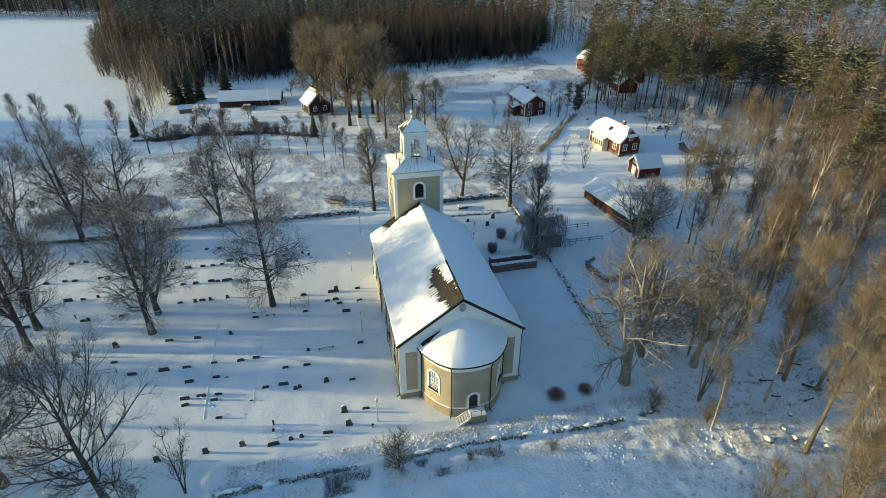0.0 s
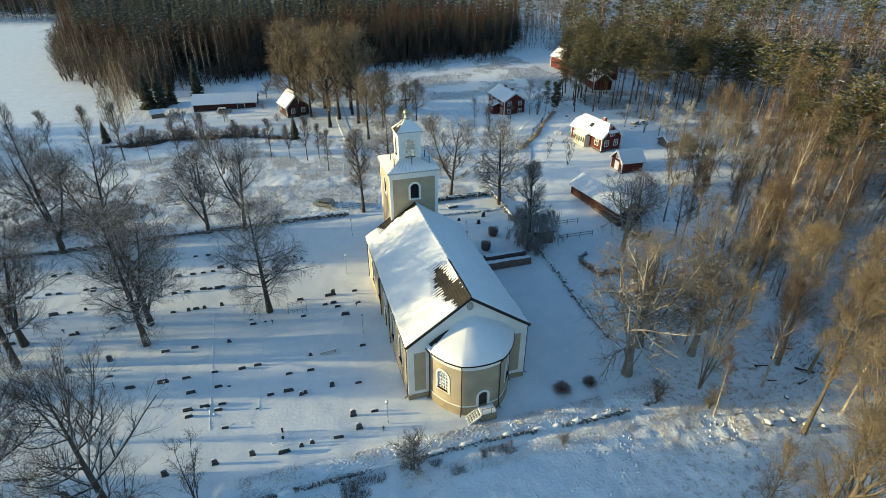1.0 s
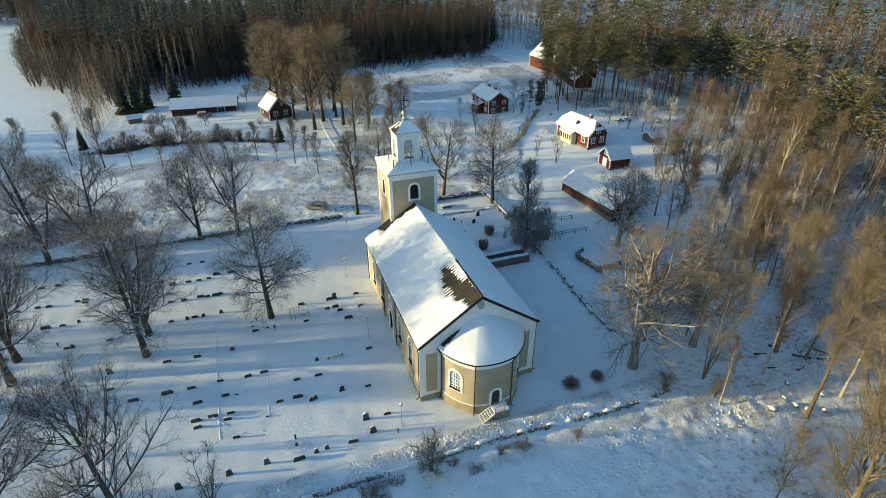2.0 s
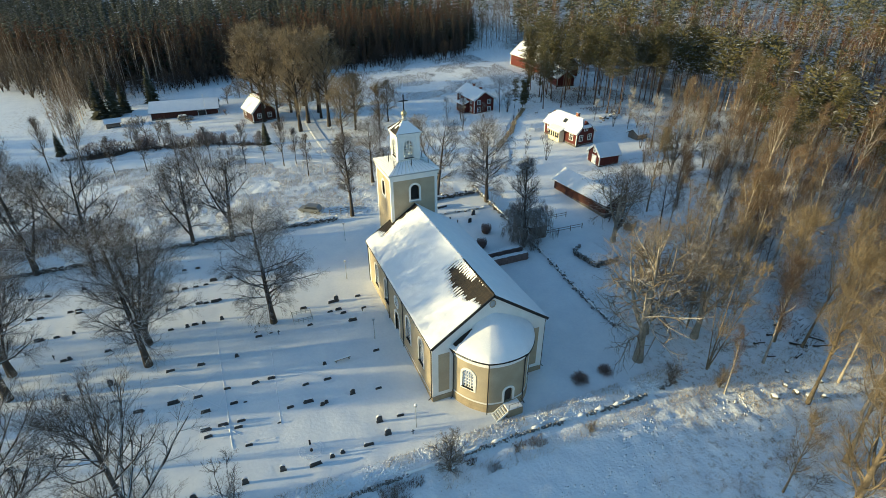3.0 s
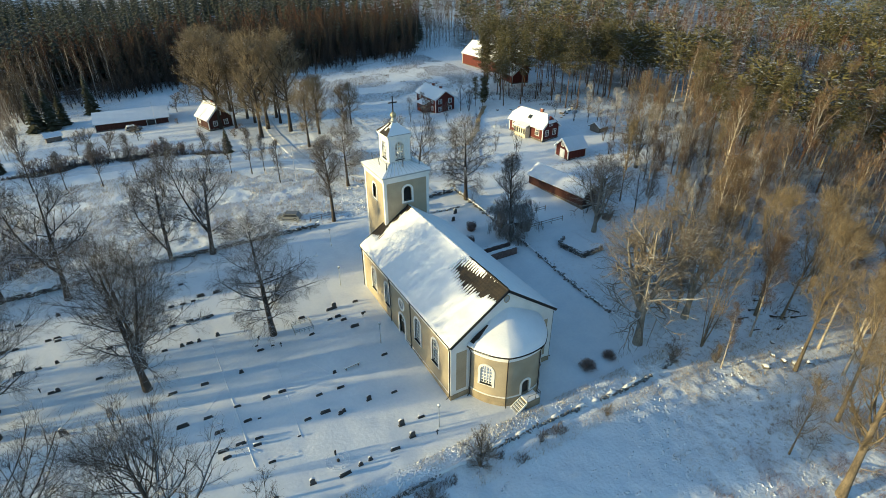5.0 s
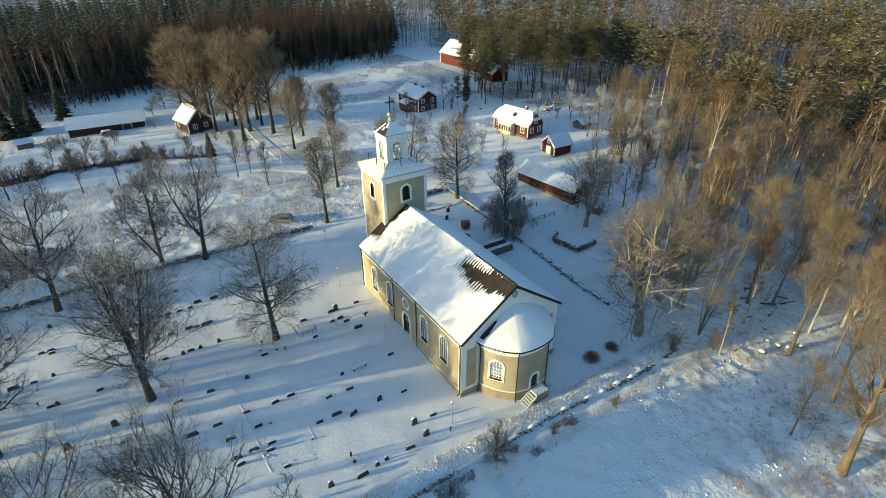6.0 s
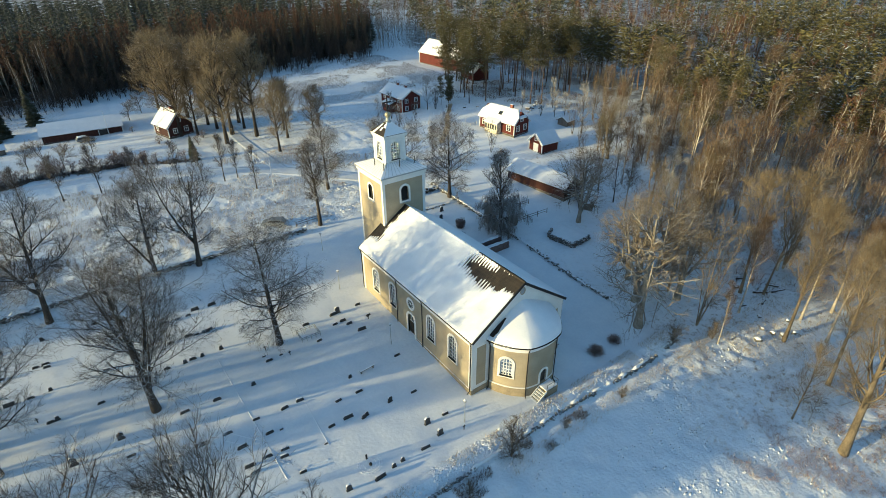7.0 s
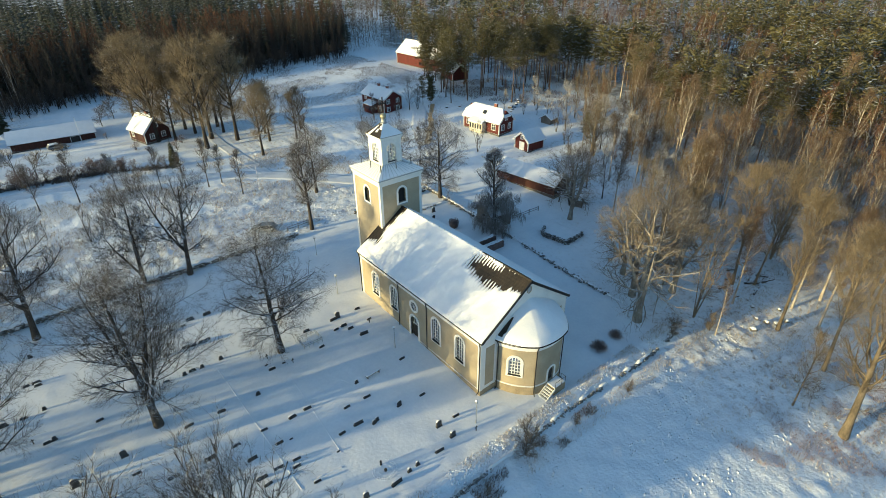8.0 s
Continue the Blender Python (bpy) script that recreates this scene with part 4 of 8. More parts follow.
# ---- houses and barns ----
def house(name, label, x, y, yaw, L, W, wall_h, rise, skin, windows=(), doors=(), chimneys=(), skylights=(), hip=0.0, porch=None, over=0.4, base=None, trim=True):
    """A boarded house: length along its own x, front towards its own -y. windows: (side, along, sill, width, height)."""
    ob = tagged(new(name), label, name.replace("_", " "))
    z = gz(x, y) if base is None else base
    ob.matrix_world = pose(x, y, z, 0, 0, yaw)
    hl, hw = L / 2, W / 2
    bm = bmesh.new()
    box(bm, -hl - 0.05, -hw - 0.05, -0.8, hl + 0.05, hw + 0.05, 0.35)
    part("foundation", bm, STONE, ob)
    bm = bmesh.new()
    prism(bm, [(-hw, 0.3), (hw, 0.3), (hw, wall_h), (0, wall_h + rise - 0.1), (-hw, wall_h)], -hl, hl, "x")
    part("wall", bm, skin, ob)
    k = rise / hw

    def slab(s, t0, t1, grow, lift=0.0):
        """One slope of the roof, as a slab; hip cuts the upper corners back."""
        bm = bmesh.new()
        ye, ze = s * (hw + over), wall_h - k * over
        cut = hip
        low = [(-hl - over, ye, ze), (hl + over, ye, ze)]
        mid_t = 0.55
        top = [(hl + over - cut, 0.0, wall_h + rise), (-hl - over + cut, 0.0, wall_h + rise)]
        mids = [(hl + over, ye * (1 - mid_t), ze + (wall_h + rise - ze) * mid_t), (-hl - over, ye * (1 - mid_t), ze + (wall_h + rise - ze) * mid_t)]
        out = [low[0], low[1], mids[0], top[0], top[1], mids[1]]
        ln = math.hypot(1, k)
        n = Vector((0, s * k / ln, 1 / ln))
        lower, upper = [bm.verts.new(Vector(p) + n * t0) for p in out], [bm.verts.new(Vector(p) * 1.0 + n * t1 + Vector((0, 0, lift))) for p in out]
        bm.faces.new(lower[::-1])
        bm.faces.new(upper)
        for i in range(6):
            j = (i + 1) % 6
            bm.faces.new((lower[i], lower[j], upper[j], upper[i]))
        if grow:
            bmesh.ops.bevel(bm, geom=list(upper[0].link_edges), offset=0.03, segments=1, affect="EDGES")
        return bm
    for s in (-1, 1):
        r = part("roof", slab(s, -0.02, 0.10, False), TILE, ob, "dark tiled roof slope")
        part("roof_snow", slab(s, 0.10, 0.30, False), SNOW, r, "thick even snow")
    if hip:
        for s in (-1, 1):
            bm = bmesh.new()
            t = 0.55
            ye, ze = hw + over, wall_h - k * over
            ym, zm = ye * (1 - t), ze + (wall_h + rise - ze) * t
            vs = [bm.verts.new(p) for p in ((s * (hl + over + 0.05), -ym, zm), (s * (hl + over + 0.05), ym, zm), (s * (hl + over - hip), 0, wall_h + rise + 0.25))]
            un = [bm.verts.new(v.co - Vector((0, 0, 0.25))) for v in vs]
            bm.faces.new(vs)
            bm.faces.new(un[::-1])
            for i in range(3):
                bm.faces.new((vs[i], vs[(i + 1) % 3], un[(i + 1) % 3], un[i]))
            part("hip_snow", bm, SNOW, ob)
    if trim:
        for sx in (-1, 1):
            for sy in (-1, 1):
                bm = bmesh.new()
                cx_, cy_ = sx * hl, sy * hw
                box(bm, cx_ - 0.1, cy_ - 0.1, 0.3, cx_ + 0.1, cy_ + 0.1, wall_h - 0.05)
                part("corner_board", bm, PAINT, ob)
        for sx in (-1, 1):
            for s in (-1, 1):
                bm = bmesh.new()
                a, b = Vector((sx * (hl + over + 0.02), s * (hw + over), wall_h - k * over)), Vector((sx * (hl + over + 0.02), s * 0.55 * (hw + over) * (1 if hip else 0), wall_h + rise - (0.55 * (rise + k * over) if hip else 0)))
                vs = [bm.verts.new(p + Vector((dx, 0, dz))) for p in (a, b) for dx in (-0.03, 0.03) for dz in (-0.2, 0.08)]
                for q in ((0, 1, 3, 2), (4, 6, 7, 5), (0, 4, 5, 1), (2, 3, 7, 6), (0, 2, 6, 4), (1, 5, 7, 3)):
                    bm.faces.new([vs[i] for i in q])
                part("barge_board", bm, PAINT, ob)

    def on(side):
        return {"front": (lambda u, d, z: (u, -hw - d, z)), "back": (lambda u, d, z: (-u, hw + d, z)), "right": (lambda u, d, z: (hl + d, u, z)), "left": (lambda u, d, z: (-hl - d, -u, z))}[side]

    def slat(bm, pl, u0, u1, z0, z1, d0, d1):
        vs = [bm.verts.new(pl(u, d, z)) for u in (u0, u1) for d in (d0, d1) for z in (z0, z1)]
        for q in ((0, 1, 3, 2), (4, 6, 7, 5), (0, 4, 5, 1), (2, 3, 7, 6), (0, 2, 6, 4), (1, 5, 7, 3)):
            bm.faces.new([vs[i] for i in q])
    for side, u, sill, w, h in windows:
        pl = on(side)
        bm = bmesh.new()
        for a, b, c, d in ((u - w / 2 - 0.14, u - w / 2, sill - 0.1, sill + h + 0.12), (u + w / 2, u + w / 2 + 0.14, sill - 0.1, sill + h + 0.12),
                           (u - w / 2, u + w / 2, sill - 0.1, sill), (u - w / 2, u + w / 2, sill + h, sill + h + 0.12),
                           (u - 0.04, u + 0.04, sill, sill + h), (u - w / 2, u + w / 2, sill + h * 0.62, sill + h * 0.62 + 0.07)):
            slat(bm, pl, a, b, c, d, -0.02, 0.07)
        f = part("window", bm, PAINT, ob, "white-framed window")
        bm = bmesh.new()
        slat(bm, pl, u - w / 2, u + w / 2, sill, sill + h, -0.02, 0.02)
        part("pane", bm, DARKGLASS, f)
    for side, u, w, h, mat in doors:
        pl = on(side)
        bm = bmesh.new()
        slat(bm, pl, u - w / 2 - 0.12, u + w / 2 + 0.12, 0.2, h + 0.12, -0.02, 0.05)
        d = part("door", bm, PAINT, ob)
        bm = bmesh.new()
        slat(bm, pl, u - w / 2, u + w / 2, 0.2, h, 0.03, 0.08)
        part("door_leaf", bm, mat, d)
    for u, v, top in chimneys:
        bm = bmesh.new()
        box(bm, u - 0.4, v - 0.3, wall_h, u + 0.4, v + 0.3, top - 0.2, 0.02)
        box(bm, u - 0.47, v - 0.37, top - 0.2, u + 0.47, v + 0.37, top, 0.03)
        c = part("chimney", bm, BRICK, ob, "brick chimney")
        bm = bmesh.new()
        box(bm, u - 0.42, v - 0.32, top, u + 0.42, v + 0.32, top + 0.1, 0.04)
        part("snow_cap", bm, SNOW, c)
    for u, t in skylights:
        yy, zz = -hw * (1 - t), wall_h + rise * t
        ln = math.hypot(1, k)
        bm = bmesh.new()
        n_, a_ = Vector((0, -k / ln, 1 / ln)), Vector((0, 1 / ln, k / ln))
        c0 = Vector((u, yy, zz)) + n_ * 0.12
        vs = [bm.verts.new(c0 + Vector((sx * 0.6, 0, 0)) + a_ * sy * 0.55 + n_ * sz) for sx in (-1, 1) for sy in (-1, 1) for sz in (0, 0.24)]
        for q in ((0, 1, 3, 2), (4, 6, 7, 5), (0, 4, 5, 1), (2, 3, 7, 6), (0, 2, 6, 4), (1, 5, 7, 3)):
            bm.faces.new([vs[i] for i in q])
        part("skylight", bm, DARKGLASS, ob)
    if porch:
        u, w, d, h, mat = porch
        bm = bmesh.new()
        box(bm, u - w / 2, -hw - d, 0.0, u + w / 2, -hw + 0.02, h, 0.02)
        v = part("veranda", bm, mat, ob, "glazed cream veranda" if mat is CREAM else "board porch")
        nwin = max(2, int(w / 0.75))
        for k_ in range(nwin):
            uu = u - w / 2 + w * (k_ + 0.5) / nwin
            bm = bmesh.new()
            box(bm, uu - 0.27, -hw - d - 0.03, 1.05, uu + 0.27, -hw - d + 0.05, h - 0.35)
            part("pane", bm, DARKGLASS, v)
        bm = bmesh.new()
        vs = [bm.verts.new(p) for p in ((u - w / 2 - 0.25, -hw - d - 0.3, h + 0.05), (u + w / 2 + 0.25, -hw - d - 0.3, h + 0.05), (u + w / 2 + 0.25, -hw + 0.05, h + 0.85), (u - w / 2 - 0.25, -hw + 0.05, h + 0.85))]
        up = [bm.verts.new(v_.co + Vector((0, 0, 0.22))) for v_ in vs]
        bm.faces.new(vs[::-1])
        bm.faces.new(up)
        for i in range(4):
            bm.faces.new((vs[i], vs[(i + 1) % 4], up[(i + 1) % 4], up[i]))
        part("porch_snow", bm, SNOW, ob)
    return ob


DARKGLASS = material("dark_pane", (0.02, 0.024, 0.03), (0.05, 0.055, 0.06), 0.12, 0.8, 10.0, 0.0)

house("cottage", "red cottage with half-hipped snowy roof and glazed cream veranda", 72.2, 118.4, -83.5, 12.6, 5.8, 3.4, 2.8, RED,
      windows=[("front", -4.6, 1.2, 1.1, 1.4), ("front", 4.3, 1.2, 1.2, 1.5), ("right", -1.4, 1.2, 1.0, 1.4), ("right", 1.4, 1.2, 1.0, 1.4), ("right", 0, 3.7, 0.9, 1.0), ("left", 0, 1.2, 1.1, 1.4)],
      chimneys=[(2.3, 0.4, 7.2)], skylights=[(0.2, 0.5)], hip=1.7, porch=(-0.6, 4.4, 1.7, 2.7, CREAM), base=5.1)
house("storehouse", "small red gabled storehouse with white door", 70.8, 101.6, -2, 5.4, 4.6, 2.7, 2.0, RED,
      windows=[("left", 0, 3.0, 0.7, 0.8)], doors=[("left", 0.1, 1.5, 2.2, PAINT)], base=4.25)
house("farmhouse", "two-storey dark red farmhouse with porch and white windows", 65.2, 161.0, -88, 12.2, 7.0, 4.7, 2.3, RED,
      windows=[("front", -4, 3.2, 1.0, 1.2), ("front", 0, 3.2, 1.0, 1.2), ("front", 4, 3.2, 1.0, 1.2), ("front", -4, 0.9, 1.0, 1.2), ("front", 4, 0.9, 1.0, 1.2),
               ("right", -1.8, 3.2, 1.0, 1.2), ("right", 1.8, 3.2, 1.0, 1.2), ("right", 1.8, 0.9, 1.0, 1.2), ("right", -1.8, 0.9, 1.0, 1.2)],
      chimneys=[(-1.5, 0.2, 8.0), (2.8, 0.4, 7.8)], porch=(0.2, 4.4, 2.2, 2.5, RED), base=2.9)
house("cottage", "small dark red cottage with steep snowy roof and white porch", -0.8, 177.9, 105, 8.2, 7.2, 3.1, 3.6, DARKRED,
      windows=[("left", -1.6, 1.1, 1.0, 1.3), ("left", 1.6, 1.1, 1.0, 1.3), ("left", 0, 4.0, 0.9, 1.1), ("back", -2.2, 1.1, 1.0, 1.3)],
      chimneys=[(0.2, -0.5, 7.7)], base=2.9)
house("barn", "long low dark red barn with snow-covered roof", -22.2, 195.2, -4, 19.8, 8.8, 2.3, 2.2, DARKRED, doors=[("front", 5, 2.2, 1.9, DOOR)], base=2.0)
house("barn", "tall red barn with bright snowy roof behind pines", 112.0, 195.5, 93, 31, 11.0, 4.6, 4.4, RED, doors=[("front", 6, 3.2, 3.2, DOOR)], base=5.2)
house("shed", "red outbuilding half hidden among pines", 105.0, 172.0, 80, 9, 6.5, 3.0, 2.6, RED, base=5.4)
house("shed", "long dark red wagon shed with snowy roof", 56.4, 87.2, 97, 15.5, 5.6, 2.5, 1.7, DARKRED, doors=[("front", -3, 2.6, 2.0, DOOR), ("front", 3, 2.6, 2.0, DOOR)], base=3.1, trim=False)
house("shed", "low grey garden hut with snow on its roof", -43.1, 190.5, 12, 3.8, 2.6, 1.5, 0.7, GREYWOOD, trim=False)
house("shed", "small weathered board shed at the wood's edge", 88.6, 110.6, 10, 4.0, 3.0, 1.8, 0.9, GREYWOOD, base=5.2, trim=False)


def lychgate():
    ob = tagged(new("lychgate"), "small weathered lychgate of stone and boards with a dark archway", "lychgate")
    g = gz(36, 80)
    ob.matrix_world = pose(37.9, 80.0, g, 0, 0, -6)
    place = flat((-2.4, -2.2, 0), (0, 1, 0), (1, 0, 0))
    back = flat((2.4, -2.2, 0), (0, 1, 0), (-1, 0, 0))
    gable = lambda u: 2.9 + 0.85 * (2.2 - abs(u - 2.2))
    part("wall", wall(place, 0, 4.4, -0.3, gable, 0.45, [(2.2, 1.9, -0.1, 1.7, True)], extra=(2.2,)), GREYWOOD, ob)
    part("wall", wall(back, 0, 4.4, -0.3, gable, 0.45, [(2.2, 1.9, -0.1, 1.7, True)], extra=(2.2,)), GREYWOOD, ob)
    for s in (-1, 1):
        bm = bmesh.new()
        box(bm, -1.95, s * 2.2 - (0.4 if s > 0 else 0), -0.3, 1.95, s * 2.2 + (0 if s > 0 else 0.4), 2.9)
        part("side_wall", bm, GREYWOOD, ob)
        bm = bmesh.new()
        prism(bm, [(s * 2.65, 2.5), (0, 4.80), (0, 4.98), (s * 2.7, 2.68)], -2.8, 2.8, "x")
        r = part("roof", bm, TILE, ob)
        bm = bmesh.new()
        prism(bm, [(s * 2.7, 2.69), (0, 4.99), (0, 5.14), (s * 2.72, 2.84)], -2.78, 2.78, "x")
        part("roof_snow", bm, SNOW, r)


lychgate()


# ---- walls of field stone ----
def stone_shapes(seed, n):
    rng = np.random.default_rng(seed)
    out = []
    for k in range(n):
        bm = bmesh.new()
        bmesh.ops.create_icosphere(bm, subdivisions=1, radius=0.5)
        for v in bm.verts:
            v.co = Vector((v.co.x * 1.25, v.co.y * 0.95, v.co.z * 0.8)) * float(rng.uniform(0.78, 1.15))
        me = bpy.data.meshes.new("stone")
        bm.to_mesh(me)
        bm.free()
        me.materials.append(STONE)
        out.append(me)
    return out


STONES = stone_shapes(3, 7)


def stone_arrays(me):
    v = np.empty(len(me.vertices) * 3)
    me.vertices.foreach_get("co", v)
    f = np.empty(len(me.polygons) * 3, np.int32)
    me.polygons.foreach_get("vertices", f)
    return v.reshape(-1, 3), f.reshape(-1, 3)


def wall_spots(line, seed, step, size, width, rows, gap=0.0, wobble=0.25):
    rng = np.random.default_rng(seed)
    spots = []
    for (ax, ay), (bx, by) in zip(line, line[1:]):
        ln = math.hypot(bx - ax, by - ay)
        for k in range(int(ln / step)):
            for r in range(rows):
                s = (k + rng.uniform(0, 1)) / (ln / step)
                if float(vnoise(ax + (bx - ax) * s, ay + (by - ay) * s, 3.0, seed)) < gap:
                    continue
                o = rng.normal(0, width)
                x = ax + (bx - ax) * s - (by - ay) / ln * o + rng.normal(0, wobble) * 0.2
                y = ay + (by - ay) * s + (bx - ax) / ln * o
                d = size * rng.uniform(0.6, 1.35)
                spots.append((x, y, gz(x, y) + 0.10 + r * 0.28 + rng.uniform(-0.05, 0.1), d, rng.uniform(0, 360), int(rng.integers(len(STONES)))))
    return spots


def wall_snow(line, seed, half, height, broken=False):
    """Lying snow along a wall's crown."""
    rng = np.random.default_rng(seed)
    blocks = []
    for (ax, ay), (bx, by) in zip(line, line[1:]):
        ln = math.hypot(bx - ax, by - ay)
        n = max(2, int(ln / 0.4))
        s = np.linspace(0, 1, n)
        us = np.array([-1.1, -0.8, -0.3, 0.3, 0.8, 1.1])
        hs = np.array([0.70, 0.88, 1.0, 1.0, 0.88, 0.70])
        wob = (vnoise(s * ln + ax, s * 0 + ay, 0.9, seed) - 0.5)
        x = ax + (bx - ax) * s[:, None] - (by - ay) / ln * us * half * (1 + 0.5 * wob[:, None])
        y = ay + (by - ay) * s[:, None] + (bx - ax) / ln * us * half * (1 + 0.5 * wob[:, None])
        z = ground(x, y) + height * hs * (0.8 + 0.7 * vnoise(x, y, 0.8, seed + 1)) - 0.05
        if broken:
            z -= 0.7 * np.clip(3.0 - 5.0 * vnoise(x, y, 1.3, seed + 2), 0, 1)
        idx = np.arange(n * 6).reshape(n, 6)
        f = np.stack([idx[:-1, :-1], idx[1:, :-1], idx[1:, 1:], idx[:-1, 1:]], -1).reshape(-1, 4)
        blocks.append((np.stack([x, y, z], -1).reshape(-1, 3), f, 0))
    return quick_mesh("wall_snow", blocks, [SNOW], smooth=True)


SOUTH = [(-15, 39.6), (-5, 40.0), (5, 40.2), (14, 40.4), (20, 40.1), (27, 39.7), (32, 39.8), (36.3, 40.2)]
EASTW = [(36.5, 49), (36.0, 57.8), (36.3, 66), (36.6, 75), (36.4, 77.9)]
EASTN = [(36.4, 82.6), (36.5, 92), (36.6, 102)]
NORTH = [(-75, 101.5), (-50, 98.7), (-40, 98.4), (-32, 98.7), (-20, 99.0), (-4, 99.0), (5.5, 98.6)]
INNER = [(19, 93.6), (34.5, 92.4)]
INNER2 = [(18, 99.4), (36, 99.2)]


def stone_wall(name, line, label, seed, step, size, rows, gap, single, snow_h=0.42, snow_w=0.5, width=0.16, lee=0.0):
    x, y = line[0]
    home = (x, y, gz(x, y))
    w = tagged(new(name), label, "stone wall", kind="structure")
    w.location = home
    spots = wall_spots(line, seed, step, size, width, rows, gap)
    if single:
        for sx, sy, sz, d, a, k in spots:
            o = new("stone", STONES[k])
            o.parent, o.matrix_parent_inverse = w, Matrix.Translation(-Vector(home))
            o.matrix_basis = pose(sx, sy, sz, 0, 0, a) @ Matrix.Diagonal((d, d * 0.9, d * 0.8, 1))
    else:
        blocks = []
        for sx, sy, sz, d, a, k in spots:
            v, f = stone_arrays(STONES[k])
            c, s = math.cos(radians(a)), math.sin(radians(a))
            p = np.stack([v[:, 0] * c - v[:, 1] * s, v[:, 0] * s + v[:, 1] * c, v[:, 2] * 0.8], -1) * d + (sx, sy, sz)
            blocks.append((p, f, 0))
        part("stones", quick_mesh("stones", blocks, [STONE]), None, w, kind="stuff", world_parent=home)
    part("wall_snow", wall_snow([(a, b + lee) for a, b in line], seed, snow_w, snow_h, lee > 0), None, w, "snow lying along the wall", world_parent=home)


stone_wall("wall_north", NORTH, "dry stone churchyard wall along the road, capped with snow", 12, 0.40, 0.60, 3, 0.0, False, 0.95, 0.26)
stone_wall("wall_east", EASTW, "low dry stone wall half buried in snow", 13, 0.36, 0.46, 2, 0.26, False, 0.5, 0.15)
stone_wall("wall_east", EASTN, "low dry stone wall half buried in snow", 14, 0.42, 0.6, 2, 0.1, False, 0.6, 0.2)
stone_wall("wall_inner", INNER, "low stone kerb wall below the tower", 15, 0.45, 0.5, 1, 0.1, False, 0.32, 0.25)
stone_wall("wall_inner", INNER2, "dry stone wall by the road", 16, 0.42, 0.6, 3, 0.0, False, 0.9, 0.25)


# ---- graves ----
def grave_kind(w, h, t, round_top):
    stone = bpy.data.objects.new("gravestone", bpy.data.meshes.new("gravestone"))
    bm = bmesh.new()
    hw = w / 2
    if round_top:
        out = [(-hw, 0.0), (hw, 0.0), (hw, h * 0.78)] + [(hw * math.cos(k * math.pi / 8), h * 0.78 + h * 0.22 * math.sin(k * math.pi / 8)) for k in range(1, 8)] + [(-hw, h * 0.78)]
    else:
        out = [(-hw, 0.0), (hw, 0.0), (hw * 0.97, h), (-hw * 0.97, h * 0.98)]
    prism(bm, out, -t / 2, t / 2)
    bmesh.ops.recalc_face_normals(bm, faces=bm.faces[:])
    bm.to_mesh(stone.data)
    bm.free()
    stone.data.materials.append(GRANITE)
    scene.collection.objects.link(stone)
    bm = bmesh.new()
    box(bm, -hw - 0.12, -t / 2 - 0.1, -0.25, hw + 0.12, t / 2 + 0.1, 0.1, 0.03)
    part("plinth", bm, GRANITE, stone)
    bm = bmesh.new()
    if round_top:
        up = [(hw * 1.02 * math.cos(k * math.pi / 8), h * 0.78 + h * 0.23 * math.sin(k * math.pi / 8)) for k in range(0, 9)]
        prism(bm, up + [(u * 0.98, z + 0.03 * (1 - abs(u / hw) ** 3)) for u, z in up[::-1]][1:-1], -t / 2 + 0.02, t / 2 + 0.03)
    else:
        prism(bm, [(-hw - 0.03, h - 0.02), (hw + 0.03, h), (hw * 0.95, h + 0.05), (hw * 0.5, h + 0.07), (-hw * 0.5, h + 0.065), (-hw * 0.95, h + 0.045)], -t / 2 + 0.02, t / 2 + 0.03)
    part("snow_cap", bm, SNOW, stone, "cap of snow")
    return stone


